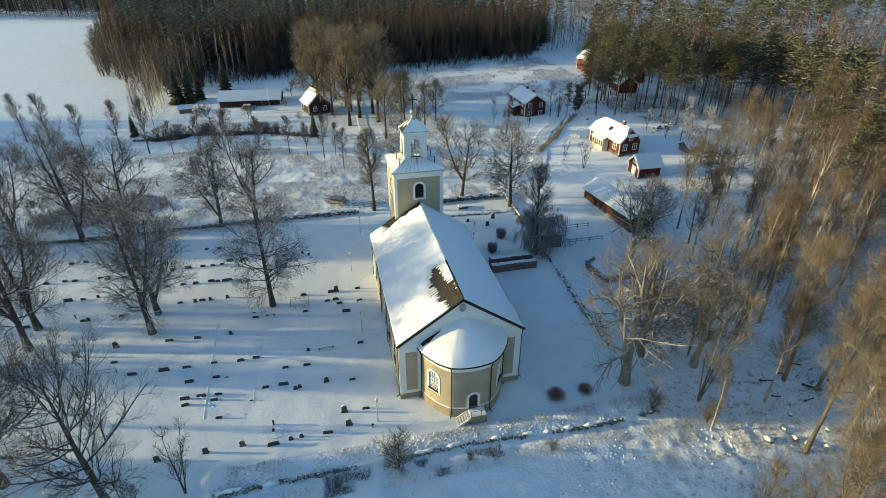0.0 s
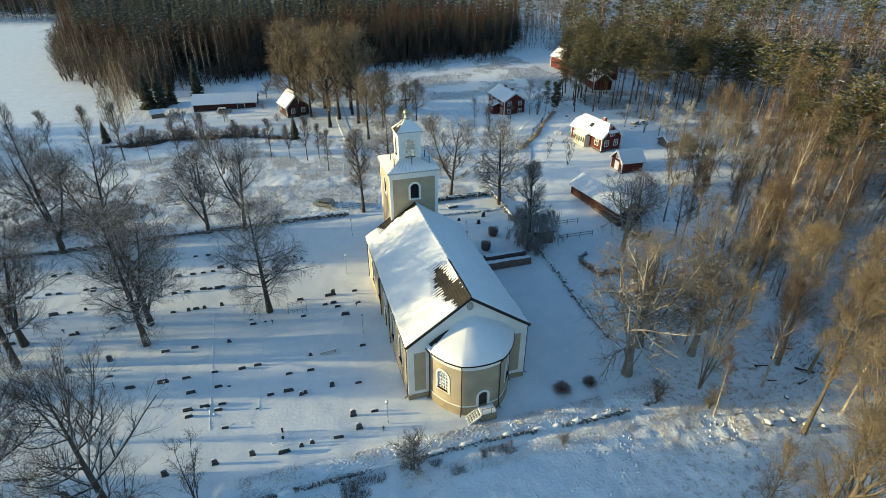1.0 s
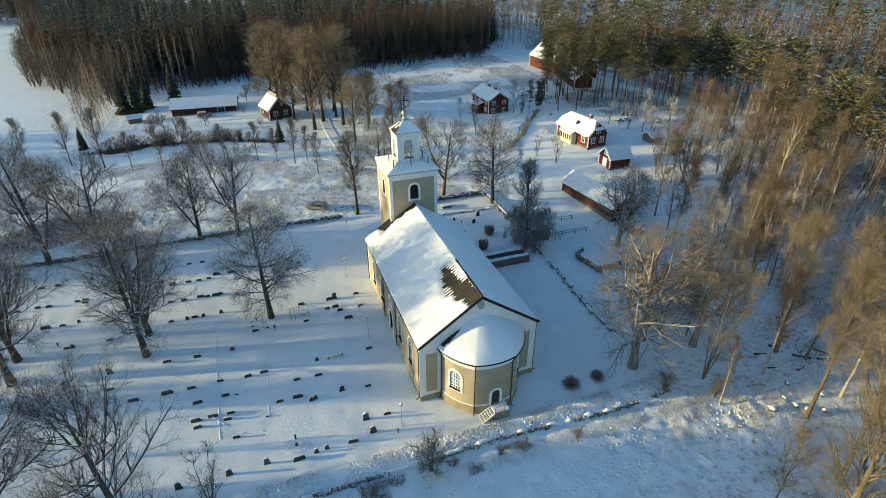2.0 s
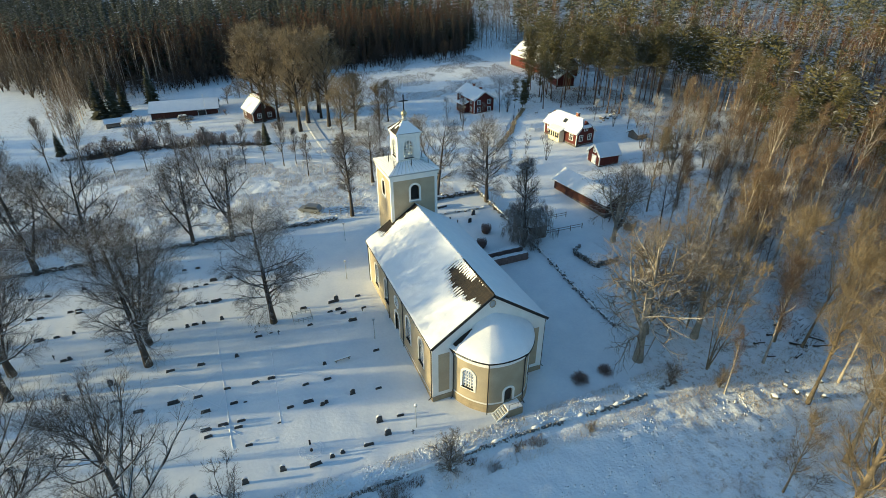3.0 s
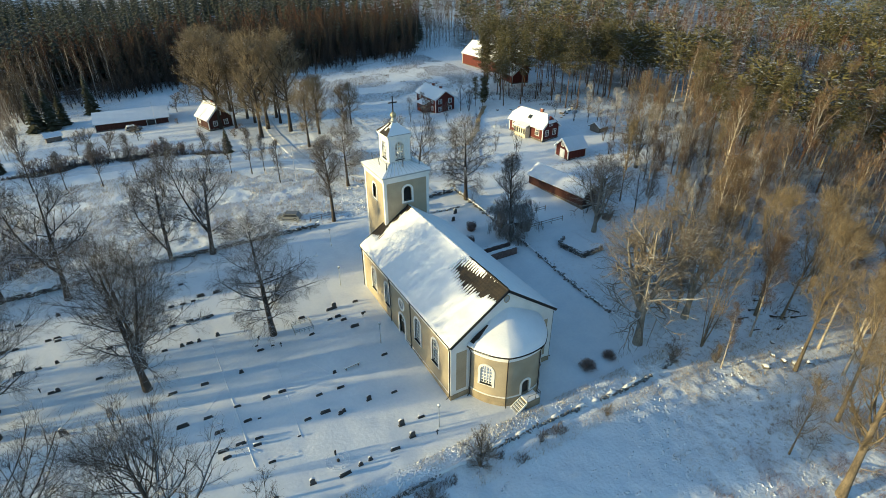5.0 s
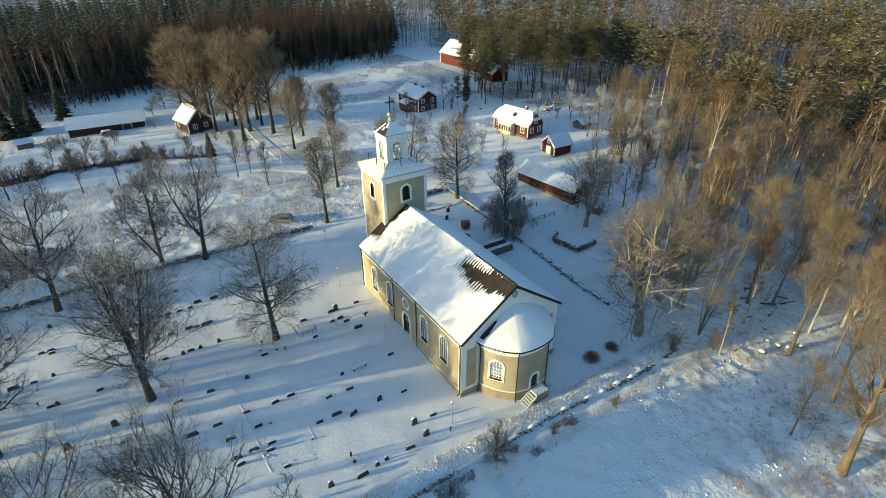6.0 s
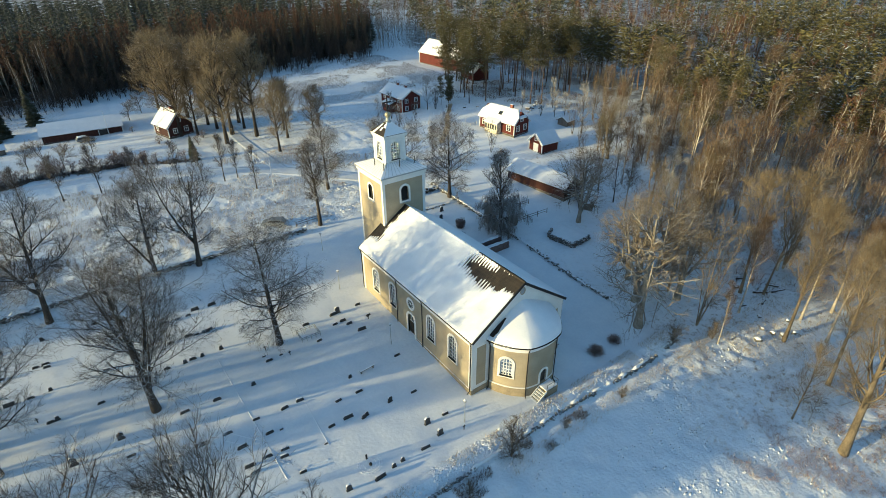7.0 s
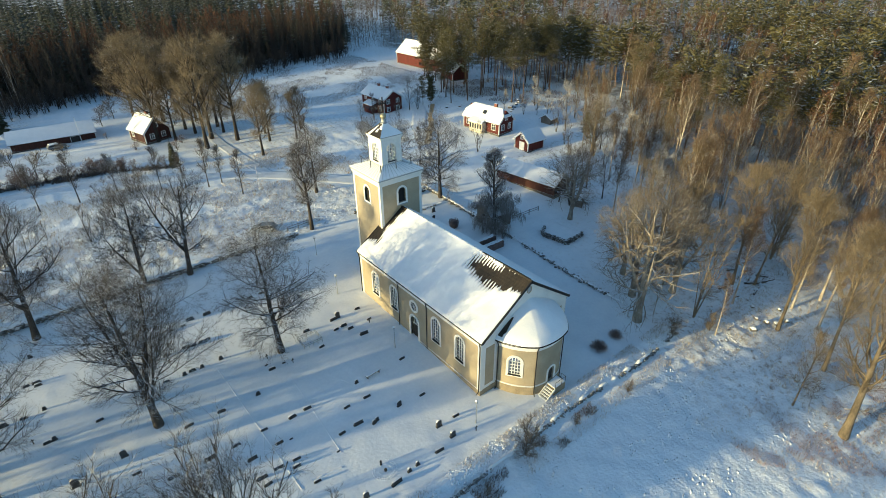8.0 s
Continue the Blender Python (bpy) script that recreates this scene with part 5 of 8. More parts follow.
WIDE, LOW, TALL, NARROW = grave_kind(1.45, 0.72, 0.26, False), grave_kind(1.0, 0.52, 0.24, False), grave_kind(0.85, 1.35, 0.28, True), grave_kind(0.58, 0.85, 0.22, True)
GRAVES = {
    45.2: "W-9.3", 45.6: "T-31.0 T-21.6 T-16.6 T-12.7 N-7.4 N-6.2 W-3.2", 46.1: "T-0.7", 48.3: "T-1.1 L1.5", 50.4: "L-15.8", 52.5: "S-12.2", 53.4: "L-20.0 L-16.7 N-6.9 N-6.4 L0.3",
    53.6: "T-3.0", 54.3: "W-20.2 W-18.3 L-16.3 L-10.6 W-8.4", 55.9: "T-39.3", 57.3: "W-20.1 L-16.9 S-15.6 L-8.2 L-5.4", 60.1: "W-27.5 W-23.7 W-20.9 L-17.5 L-14.1 L-12.1 N-5.2 L2.0",
    62.8: "L-30.4", 65.2: "T-35.6", 65.9: "T-30.9 W-24.1 L-20.4 N-15.9", 67.6: "W0.6", 69.0: "L-12.7 S-11.0 L-5.5", 69.9: "L-0.3", 70.1: "S-13.0 L2.9", 70.9: "L-2.1 L-0.8",
    73.1: "L-5.7 T-0.6 W-1.4 L2.8 L-37.2 L-32.0 N-36.5 W-44.6 N-42.8", 74.8: "N-22.0 L-21.0 N-19.8 N-17.3 L-24.2", 78.9: "W-41.0 L-38.9 N-36.8 L-30.7",
    79.8: "W-18.1 W-20.3 L-19.3 L-17.5 N-26.9 L-24.6 L-22.7", 83.9: "L-36.9 S-4.3", 84.8: "L-48.8 L-46.1 L-43.4 L-41.9 L-38.1 L-37.0 W-24.6 L-22.3 L-20.7 L-19.2 L-27.0 N-4.7",
    85.6: "W-18.0 W-15.6 L-9.1 L-7.2 N-5.8", 88.2: "T29.3", 90.2: "N26.0", 90.6: "L-50.8 L-49.2 L-44.2 L-42.0 N-37.1 L-30.7 N-28.3 L-22.4 L-20.3 T31.2"}
grng = np.random.default_rng(8)
KINDS = {"W": (WIDE, "wide dark granite gravestone with a cap of snow"), "L": (LOW, "low dark granite gravestone with a cap of snow"),
         "T": (TALL, "tall round-topped dark gravestone on a plinth"), "N": (NARROW, "narrow upright dark granite gravestone"), "S": (LOW, "small dark half-buried gravestone")}
used = set()
for gy, row in GRAVES.items():
    for item in row.split():
        proto, label = KINDS[item[0]]
        gx = float(item[1:])
        yy = gy + float(grng.uniform(-0.15, 0.15))
        sc = float(grng.uniform(0.62, 0.82)) * (0.55 if item[0] == "S" else 1.0)
        m = pose(gx, yy, gz(gx, yy) - 0.02, float(grng.uniform(-4, 4)), float(grng.uniform(-3, 3)), float(grng.uniform(-5, 5)))
        if proto.name not in used:
            used.add(proto.name)
            proto.matrix_world = m
            g_ = proto
        else:
            g_ = copy_thing(proto, m)
        g_.scale = (sc, sc, sc)
        tagged(g_, label, "gravestone", "graves of the churchyard")


def iron_cross(x, y, h=0.75):
    bm = bmesh.new()
    box(bm, -0.05, -0.04, -0.1, 0.05, 0.04, h, 0.01)
    box(bm, -0.2, -0.035, h * 0.62, 0.2, 0.035, h * 0.62 + 0.09, 0.01)
    ob = part("grave_cross", bm, IRON)
    ob.matrix_world = pose(x, y, gz(x, y), 0, 0, 8)
    tagged(ob, "small dark iron grave cross", "grave cross")


for x, y in ((2.0, 45.2), (-12.4, 71.2), (-10.0, 68.4), (-38.4, 74.0), (2.5, 69.2), (26.9, 88.6)):
    iron_cross(x, y)


def grave_railing():
    ob = tagged(new("grave_railing"), "low iron railing round a family grave", "railing")
    x0, x1, y0, y1 = -7.6, -4.9, 69.8, 71.9
    g = gz(-6.3, 70.9)
    ob.location = (-6.3, 70.9, g)
    pts = [(x0, y0), (x1, y0), (x1, y1), (x0, y1)]
    for k in range(4):
        (ax, ay), (bx, by) = pts[k], pts[(k + 1) % 4]
        n = 4
        for i in range(n):
            bm = bmesh.new()
            px, py = ax + (bx - ax) * i / n, ay + (by - ay) * i / n
            rod(bm, (px, py, g - 0.1), (px, py, g + 0.75), 0.045, n=6)
            part("post", bm, ZINC, ob, world_parent=(-6.3, 70.9, g))
        bm = bmesh.new()
        for h in (0.4, 0.68):
            rod(bm, (ax, ay, g + h), (bx, by, g + h), 0.035, n=5)
        part("rail", bm, ZINC, ob, world_parent=(-6.3, 70.9, g))


grave_railing()


def wreath_bed():
    """A ring of clipped plants poking through the snow round a small memorial."""
    x, y = -9.4, 47.3
    g = gz(x, y)
    ob = tagged(new("memorial_bed"), "round planted memorial bed with snowy tufts and small stones", "flower bed")
    ob.location = (x, y, g)
    rng = np.random.default_rng(4)
    for r, n in ((1.35, 40), (1.1, 30), (0.7, 18)):
        blocks = []
        for k in range(n):
            a = 2 * math.pi * k / n + rng.uniform(-0.1, 0.1)
            v, f = stone_arrays(STONES[k % 7])
            d = rng.uniform(0.08, 0.17)
            blocks.append((v * (d, d, d * 0.9) + (r * math.cos(a), r * 0.95 * math.sin(a), 0.02), f, 0))
        part("snow_tuft", quick_mesh("snow_tuft", blocks, [SNOW], smooth=True), None, ob, kind="stuff")
    bm = bmesh.new()
    box(bm, -0.1, 0.7, 0, 0.1, 0.85, 0.7, 0.02)
    part("marker", bm, IRON, ob)
    bm = bmesh.new()
    lathe(bm, 0.0, -0.15, [(0.16, 0), (0.18, 0.2), (0.06, 0.4)], 8)
    part("lantern", bm, IRON, ob)


wreath_bed()


def bench(x, y, yaw, w=2.2):
    ob = tagged(new("bench"), "low wooden bench buried in snow", "bench")
    ob.matrix_world = pose(x, y, gz(x, y), 0, 0, yaw)
    bm = bmesh.new()
    box(bm, -w / 2, -0.2, 0.38, w / 2, 0.2, 0.45, 0.01)
    part("seat", bm, GREYWOOD, ob)
    for s in (-1, 1):
        bm = bmesh.new()
        box(bm, s * (w / 2 - 0.2) - 0.05, -0.18, -0.1, s * (w / 2 - 0.2) + 0.05, 0.18, 0.38)
        part("leg", bm, GREYWOOD, ob)
    bm = bmesh.new()
    box(bm, -w / 2 - 0.02, -0.23, 0.45, w / 2 + 0.02, 0.23, 0.62, 0.05)
    part("snow_cover", bm, SNOW, ob)


bench(-2.8, 60.0, 5)


def lamp_post(x, y, h=3.3):
    ob = tagged(new("lamp_post"), "slim grey churchyard lamp post", "lamp post", "churchyard lamps")
    ob.matrix_world = pose(x, y, gz(x, y))
    bm = bmesh.new()
    rod(bm, (0, 0, -0.2), (0, 0, 0.5), 0.07, n=8)
    rod(bm, (0, 0, 0.5), (0, 0, h), 0.05, 0.04, n=8)
    part("post", bm, ZINC, ob)
    bm = bmesh.new()
    lathe(bm, 0, 0, [(0.10, h), (0.17, h + 0.05), (0.19, h + 0.3), (0.06, h + 0.42)], 10)
    part("lamp_head", bm, ZINC, ob)
    bm = bmesh.new()
    lathe(bm, 0, 0, [(0.19, h + 0.30), (0.17, h + 0.38), (0.05, h + 0.48)], 10)
    part("snow_cap", bm, SNOW, ob)


for x, y in ((2.7, 46.0), (2.5, 62.6), (2.3, 78.2), (5.0, 90.4), (24.2, 80.2)):
    lamp_post(x, y)


# ---- hedges, clipped shrubs ----
def spray(n, seed, shape, size, thin=0.16):
    """n thin twig blades: shape(rng) gives a root and a way for each."""
    rng = np.random.default_rng(seed)
    p, d = shape(rng, n)
    d = d / np.linalg.norm(d, axis=1)[:, None]
    s = np.cross(d, rng.normal(size=(n, 3)))
    s /= np.linalg.norm(s, axis=1)[:, None]
    ln = size * rng.uniform(0.6, 1.3, (n, 1))
    v = np.stack([p - s * ln * thin / 2, p + s * ln * thin / 2, p + d * ln], 1).reshape(-1, 3)
    return v, np.arange(3 * n).reshape(-1, 3)


def hedge(x0, x1, y, w, h):
    ob = tagged(new("hedge"), "long clipped dark leafless hedge with snow on top", "hedge", "clipped hedges")
    xm = (x0 + x1) / 2
    ob.matrix_world = pose(xm, y, gz(xm, y))
    L = x1 - x0
    bm = bmesh.new()
    prof = [(-w * 0.46, -0.2), (w * 0.46, -0.2), (w * 0.5, h * 0.6), (w * 0.38, h * 0.92), (0, h), (-w * 0.38, h * 0.92), (-w * 0.5, h * 0.6)]
    prism(bm, prof, -L / 2 + 0.1, L / 2 - 0.1, "x")
    part("hedge_core", bm, HEDGE, ob)
    n = 40
    us, ws = np.meshgrid(np.linspace(-L / 2 + 0.12, L / 2 - 0.12, n), np.linspace(-0.40, 0.40, 7) * w)
    zs = h * (1.07 - 0.55 * (ws / w) ** 2) + 0.10 * vnoise(us, ws, 0.5, 63) - 0.25 * np.clip(vnoise(us, ws, 0.35, 64) - 0.62, 0, 1)
    idx = np.arange(7 * n).reshape(7, n)
    f = np.stack([idx[:-1, :-1], idx[:-1, 1:], idx[1:, 1:], idx[1:, :-1]], -1).reshape(-1, 4)
    part("hedge_snow", quick_mesh("hedge_snow", [(np.stack([us, ws, zs], -1).reshape(-1, 3), f, 0)], [SNOW], smooth=True), None, ob, "thin snow on the clipped top")

    def skin(rng, n):
        a = rng.uniform(-0.25, math.pi + 0.25, n)
        p = np.stack([rng.uniform(-L / 2, L / 2, n), np.cos(a) * w * 0.46, np.abs(np.sin(a)) ** 0.7 * h * 0.95], -1)
        return p, np.stack([rng.normal(0, 0.5, n), np.cos(a) + rng.normal(0, 0.4, n), np.sin(a) + rng.normal(0, 0.4, n)], -1)
    v, f = spray(2600, 61, skin, 0.26)
    part("hedge_twigs", quick_mesh("hedge_twigs", [(v, f, 0)], [HEDGE]), None, ob)


hedge(25.6, 33.4, 75.0, 1.1, 1.35)
hedge(25.2, 33.4, 73.0, 1.1, 1.35)


def clipped_shrub(x, y, r, h, label, mat, flare):
    ob = tagged(new("shrub"), label, "shrub")
    ob.matrix_world = pose(x, y, gz(x, y))
    bm = bmesh.new()
    lathe(bm, 0, 0, [(r * (0.55 if flare else 0.7), -0.1), (r * 0.8, h * 0.3), (r * 0.95, h * 0.65), (r * 0.7, h * 0.92), (r * 0.2, h)], 12)
    part("shrub_core", bm, mat, ob)

    def skin(rng, n):
        a, z = rng.uniform(0, 2 * math.pi, n), rng.uniform(0, 1, n)
        rr = r * (0.62 + 0.35 * np.sin(z * math.pi * 0.8))
        return np.stack([rr * np.cos(a), rr * np.sin(a), z * h], -1), np.stack([np.cos(a), np.sin(a), z * 0.8 + rng.normal(0, 0.3, n)], -1)
    v, f = spray(900, 62, skin, 0.3)
    part("shrub_twigs", quick_mesh("shrub_twigs", [(v, f, 0)], [mat]), None, ob)


clipped_shrub(27.4, 79.0, 0.75, 1.6, "dark urn-shaped clipped shrub", HEDGE, True)
clipped_shrub(30.4, 83.2, 0.8, 1.7, "dark urn-shaped clipped shrub", HEDGE, True)


def round_bush(x, y, r, n, label, mat, seed):
    """A loose ball of bare shoots from one root."""
    ob = tagged(new("bush"), label, "bush")
    ob.matrix_world = pose(x, y, gz(x, y))

    def shoots(rng, k):
        d = rng.normal(size=(k, 3))
        d[:, 2] = np.abs(d[:, 2]) * 0.9 + 0.15
        d /= np.linalg.norm(d, axis=1)[:, None]
        return d * r * rng.uniform(0.0, 0.75, (k, 1)) * (1, 1, 1.0), d + rng.normal(0, 0.35, (k, 3))
    v, f = spray(2 * n, seed, shoots, r * 0.34, 0.055)
    part("shoots", quick_mesh("shoots", [(v, f, 0)], [mat]), None, ob)
    bm = bmesh.new()
    rng = np.random.default_rng(seed)
    for k in range(9):
        a = rng.uniform(0, 2 * math.pi)
        rod(bm, (0, 0, -0.1), (r * 0.5 * math.cos(a), r * 0.5 * math.sin(a), r * rng.uniform(0.4, 0.9)), 0.04, 0.012, n=4)
    part("stems", bm, BARK, ob)


round_bush(25.2, 45.1, 1.45, 1500, "dense leafless round bush", BUSH, 71)
round_bush(29.2, 45.2, 1.25, 1300, "dense leafless round bush", BUSH, 72)


# ---- raised bed, fences, cars, boulders, clutter ----
def old_foundation():
    ob = tagged(new("stone_enclosure"), "low square stone enclosure filled with snow", "enclosure")
    home = (44.6, 68.4, gz(44.6, 68.4))
    ob.location = home
    ring = [(47.6, 66.0), (42.9, 65.8), (41.7, 70.9), (44.0, 72.0)]
    blocks = []
    for sx, sy, sz, d, a, k in wall_spots(ring, 81, 0.32, 0.5, 0.05, 4, 0.0):
        v, f = stone_arrays(STONES[k])
        c, s = math.cos(radians(a)), math.sin(radians(a))
        blocks.append((np.stack([v[:, 0] * c - v[:, 1] * s, v[:, 0] * s + v[:, 1] * c, v[:, 2] * 0.8], -1) * d + (sx, sy, sz - 0.1), f, 0))
    part("stones", quick_mesh("stones", blocks, [STONE]), None, ob, kind="stuff", world_parent=home)
    n = 16
    X, Y = np.meshgrid(np.linspace(42.4, 48.6, n), np.linspace(66.1, 72.6, n))
    Z = np.maximum(ground(X, Y) + 1.0 - 0.10 * (Y - 65.3) + 0.1 * vnoise(X, Y, 1.5, 82), ground(X, Y) + 0.05)
    Z -= 1.6 * np.clip((X - 47.2) / 1.2, 0, 1)
    idx = np.arange(n * n).reshape(n, n)
    f = np.stack([idx[:-1, :-1], idx[:-1, 1:], idx[1:, 1:], idx[1:, :-1]], -1).reshape(-1, 4)
    part("snow_fill", quick_mesh("snow_fill", [(np.stack([X, Y, Z], -1).reshape(-1, 3), f, 0)], [SNOW], smooth=True), None, ob, world_parent=home)


old_foundation()


def ruined_lean_to(x, y):
    """A lean-to that has fallen in: leaning posts, bare rafters, a few boards, snow on what still lies flat."""
    ob = tagged(new("ruined_shed"), "collapsed lean-to of dark beams and boards under snow", "shed")
    ob.matrix_world = pose(x, y, gz(x, y), 0, 0, 97)
    rng = np.random.default_rng(66)
    for u, v in ((-2.2, -1.9), (0.2, -2.1), (2.3, -1.7), (-2.0, 1.9), (0.6, 2.0)):
        bm = bmesh.new()
        rod(bm, (u, v, -0.2), (u + rng.uniform(-0.5, 0.5), v + rng.uniform(-0.3, 0.3), rng.uniform(1.1, 1.9)), 0.11, n=6)
        part("post", bm, DOOR, ob)
    for k in range(7):
        u = -2.4 + 0.8 * k
        bm = bmesh.new()
        rod(bm, (u, 2.2, 1.9 + rng.uniform(-0.3, 0.2)), (u + rng.uniform(-0.5, 0.5), -2.6, rng.uniform(0.2, 0.9)), 0.09, n=5)
        part("rafter", bm, DOOR, ob)
    for k in range(6):
        a, b = rng.uniform(-2.4, 2.2), rng.uniform(-2.2, 1.6)
        z = 0.55 + 0.28 * (b + 2.2)
        bm = bmesh.new()
        vs = box(bm, -0.9, -0.16, 0.0, 0.9, 0.16, 0.06)
        bmesh.ops.transform(bm, matrix=pose(a, b, z, rng.uniform(-12, 12), rng.uniform(-14, 14), rng.uniform(-35, 35)), verts=bm.verts[:])
        board = part("board", bm, GREYWOOD, ob)
        bm = bmesh.new()
        box(bm, a - 0.7, b - 0.2, z + 0.08, a + 0.7, b + 0.22, z + 0.22, 0.06)
        part("snow_cap", bm, SNOW, board)


ruined_lean_to(56.6, 77.4)


def rail_fence(pts, label, rails=(0.55, 1.0), mat=None, post=0.07):
    mat = mat or GREYWOOD
    ob = tagged(new("fence"), label, "fence")
    x, y = pts[0]
    home = (x, y, gz(x, y))
    ob.location = home
    for (ax, ay), (bx, by) in zip(pts, pts[1:]):
        n = max(1, int(math.hypot(bx - ax, by - ay) / 2.2))
        for k in range(n + 1):
            px, py = ax + (bx - ax) * k / n, ay + (by - ay) * k / n
            g = gz(px, py)
            bm = bmesh.new()
            rod(bm, (px, py, g - 0.2), (px, py, g + rails[-1] + 0.15), post, n=6)
            part("post", bm, mat, ob, world_parent=home)
        for h in rails:
            bm = bmesh.new()
            rod(bm, (ax, ay, gz(ax, ay) + h), (bx, by, gz(bx, by) + h), post * 0.75, n=5)
            part("rail", bm, mat, ob, world_parent=home)


rail_fence([(40.6, 78.1), (48.2, 77.7)], "grey two-rail wooden fence by the lychgate")
rail_fence([(41.2, 82.9), (47.8, 82.6)], "grey two-rail wooden fence by the lychgate")
rail_fence([(4.5, 101.0), (9, 101.2)], "short wooden rail by the church gate")
rail_fence([(65.6, 127.2), (68.4, 130.6)], "white garden fence by the cottage", (0.3, 0.6, 0.9), PAINT)


rail_fence([(-34.8, 60.9), (-29.4, 60.7), (-29.3, 58.6)], "black iron railing round a family grave", (0.35, 0.8), IRON, 0.03)


def boulder(x, y, d, seed):
    rng = np.random.default_rng(seed)
    bm = bmesh.new()
    bmesh.ops.create_icosphere(bm, subdivisions=2, radius=0.5)
    for v in bm.verts:
        v.co *= 0.8 + 0.45 * noise.noise(v.co * 2.2 + Vector((seed, 0, 0)))
        v.co.z *= 0.75
    ob = part("boulder", bm, STONE)
    ob.matrix_world = pose(x, y, gz(x, y) + d * 0.1, 0, 0, float(rng.uniform(0, 360))) @ Matrix.Diagonal((d * 0.75, d * 0.6, d * 0.65, 1))
    bm = bmesh.new()
    bmesh.ops.create_icosphere(bm, subdivisions=2, radius=0.5)
    for v in bm.verts:
        v.co *= 0.84 + 0.45 * noise.noise(v.co * 2.2 + Vector((seed, 0, 0)))
        v.co.z = v.co.z * 0.55 + 0.17
        v.co.x, v.co.y = v.co.x * 0.8, v.co.y * 0.8
    part("snow_cap", bm, SNOW, ob)
    tagged(ob, "grey boulder under a cap of snow", "boulder", "boulders in the wood's edge")


for k, (x, y, d) in enumerate(((46.6, 33.4, 1.9), (49.9, 32.9, 1.4), (50.7, 31.9, 1.3), (52.6, 31.0, 1.4), (49.6, 34.4, 1.1), (54.5, 33.0, 1.3), (52.0, 36.0, 1.1), (88.0, 58.0, 1.8), (94.0, 66.0, 1.7))):
    boulder(x, y, d, 90 + k)


def log(x, y, yaw, length):
    """A felled stem, slightly bent, with a broken stub and snow along its back."""
    ob = tagged(new("log"), "dark felled log half sunk in the snow", "log", "felled logs in the thicket")
    ob.matrix_world = pose(x, y, gz(x, y) + 0.08, 0, 0, yaw)
    bm = bmesh.new()
    h = length * 0.36
    rod(bm, (-h, 0, 0.0), (0, 0.08, 0.05), 0.17, 0.15, n=8)
    rod(bm, (0, 0.08, 0.05), (h, -0.02, 0.02), 0.15, 0.11, n=8)
    rod(bm, (h * 0.3, 0.05, 0.05), (h * 0.45, 0.42, 0.30), 0.05, 0.02, n=5)
    part("stem", bm, DARKBARK, ob)
    bm = bmesh.new()
    rod(bm, (-h * 0.8, 0.02, 0.13), (h * 0.1, 0.09, 0.16), 0.06, 0.09, n=6)
    rod(bm, (h * 0.1, 0.09, 0.16), (h * 0.8, 0.0, 0.11), 0.09, 0.04, n=6)
    part("snow_cap", bm, SNOW, ob)


for x, y, a, ln in ((59.0, 43.0, -30, 1.8), (53.1, 41.4, -15, 2.4), (56.0, 42.0, -25, 1.4), (58.0, 39.0, -40, 3.2), (60.8, 37.5, -20, 3.6), (56.0, 37.4, 10, 2.2), (61.3, 38.8, -55, 2.6), (52.4, 38.8, -20, 1.6)):
    log(x, y, a, ln)


def car(x, y, yaw, label, snowy):
    ob = tagged(new("car"), label, "car")
    ob.matrix_world = pose(x, y, gz(x, y) + 0.1, 0, 0, yaw)
    hw = 0.88
    side = [(-2.2, 0.30), (2.15, 0.30), (2.25, 0.6), (2.05, 0.84), (1.15, 0.94), (0.45, 1.42), (-1.75, 1.46), (-2.15, 0.95), (-2.25, 0.65)]
    bm = bmesh.new()
    prism(bm, side, -hw, hw)
    bmesh.ops.bevel(bm, geom=[e for e in bm.edges], offset=0.07, segments=2, affect="EDGES")
    part("body", bm, CARPAINT, ob)
    for s in (-1, 1):
        bm = bmesh.new()
        prism(bm, [(-2.0, 0.90), (1.0, 0.90), (0.42, 1.34), (-1.72, 1.38)], s * hw - 0.01, s * (hw + 0.012))
        part("side_window", bm, DARKGLASS, ob)
        for u in (-1.4, 1.4):
            bm = bmesh.new()
            rod(bm, (u, s * (hw - 0.18), 0.33), (u, s * (hw + 0.03), 0.33), 0.33, n=16)
            t = part("wheel", bm, RUBBER, ob)
            bm = bmesh.new()
            rod(bm, (u, s * (hw + 0.03), 0.33), (u, s * (hw + 0.045), 0.33), 0.2, n=12)
            part("rim", bm, ZINC, t)
        bm = bmesh.new()
        box(bm, 2.16, s * 0.62 - 0.16, 0.56, 2.27, s * 0.62 + 0.16, 0.72, 0.02)
        part("headlight", bm, PAINT, ob)
    bm = bmesh.new()
    prism(bm, [(1.10, 0.97), (0.48, 1.40), (0.50, 1.43), (1.15, 0.98)], -hw + 0.12, hw - 0.12)
    part("windscreen", bm, DARKGLASS, ob)
    if snowy:
        bm = bmesh.new()
        prism(bm, [(0.4, 1.43), (-1.75, 1.47), (-1.7, 1.58), (0.32, 1.54)], -hw + 0.08, hw - 0.08)
        part("roof_snow", bm, SNOW, ob)


car(1.2, 104.0, 146, "silver estate car parked by the churchyard wall", False)
car(-22.5, 187.0, 10, "dark car parked in front of the long barn", True)


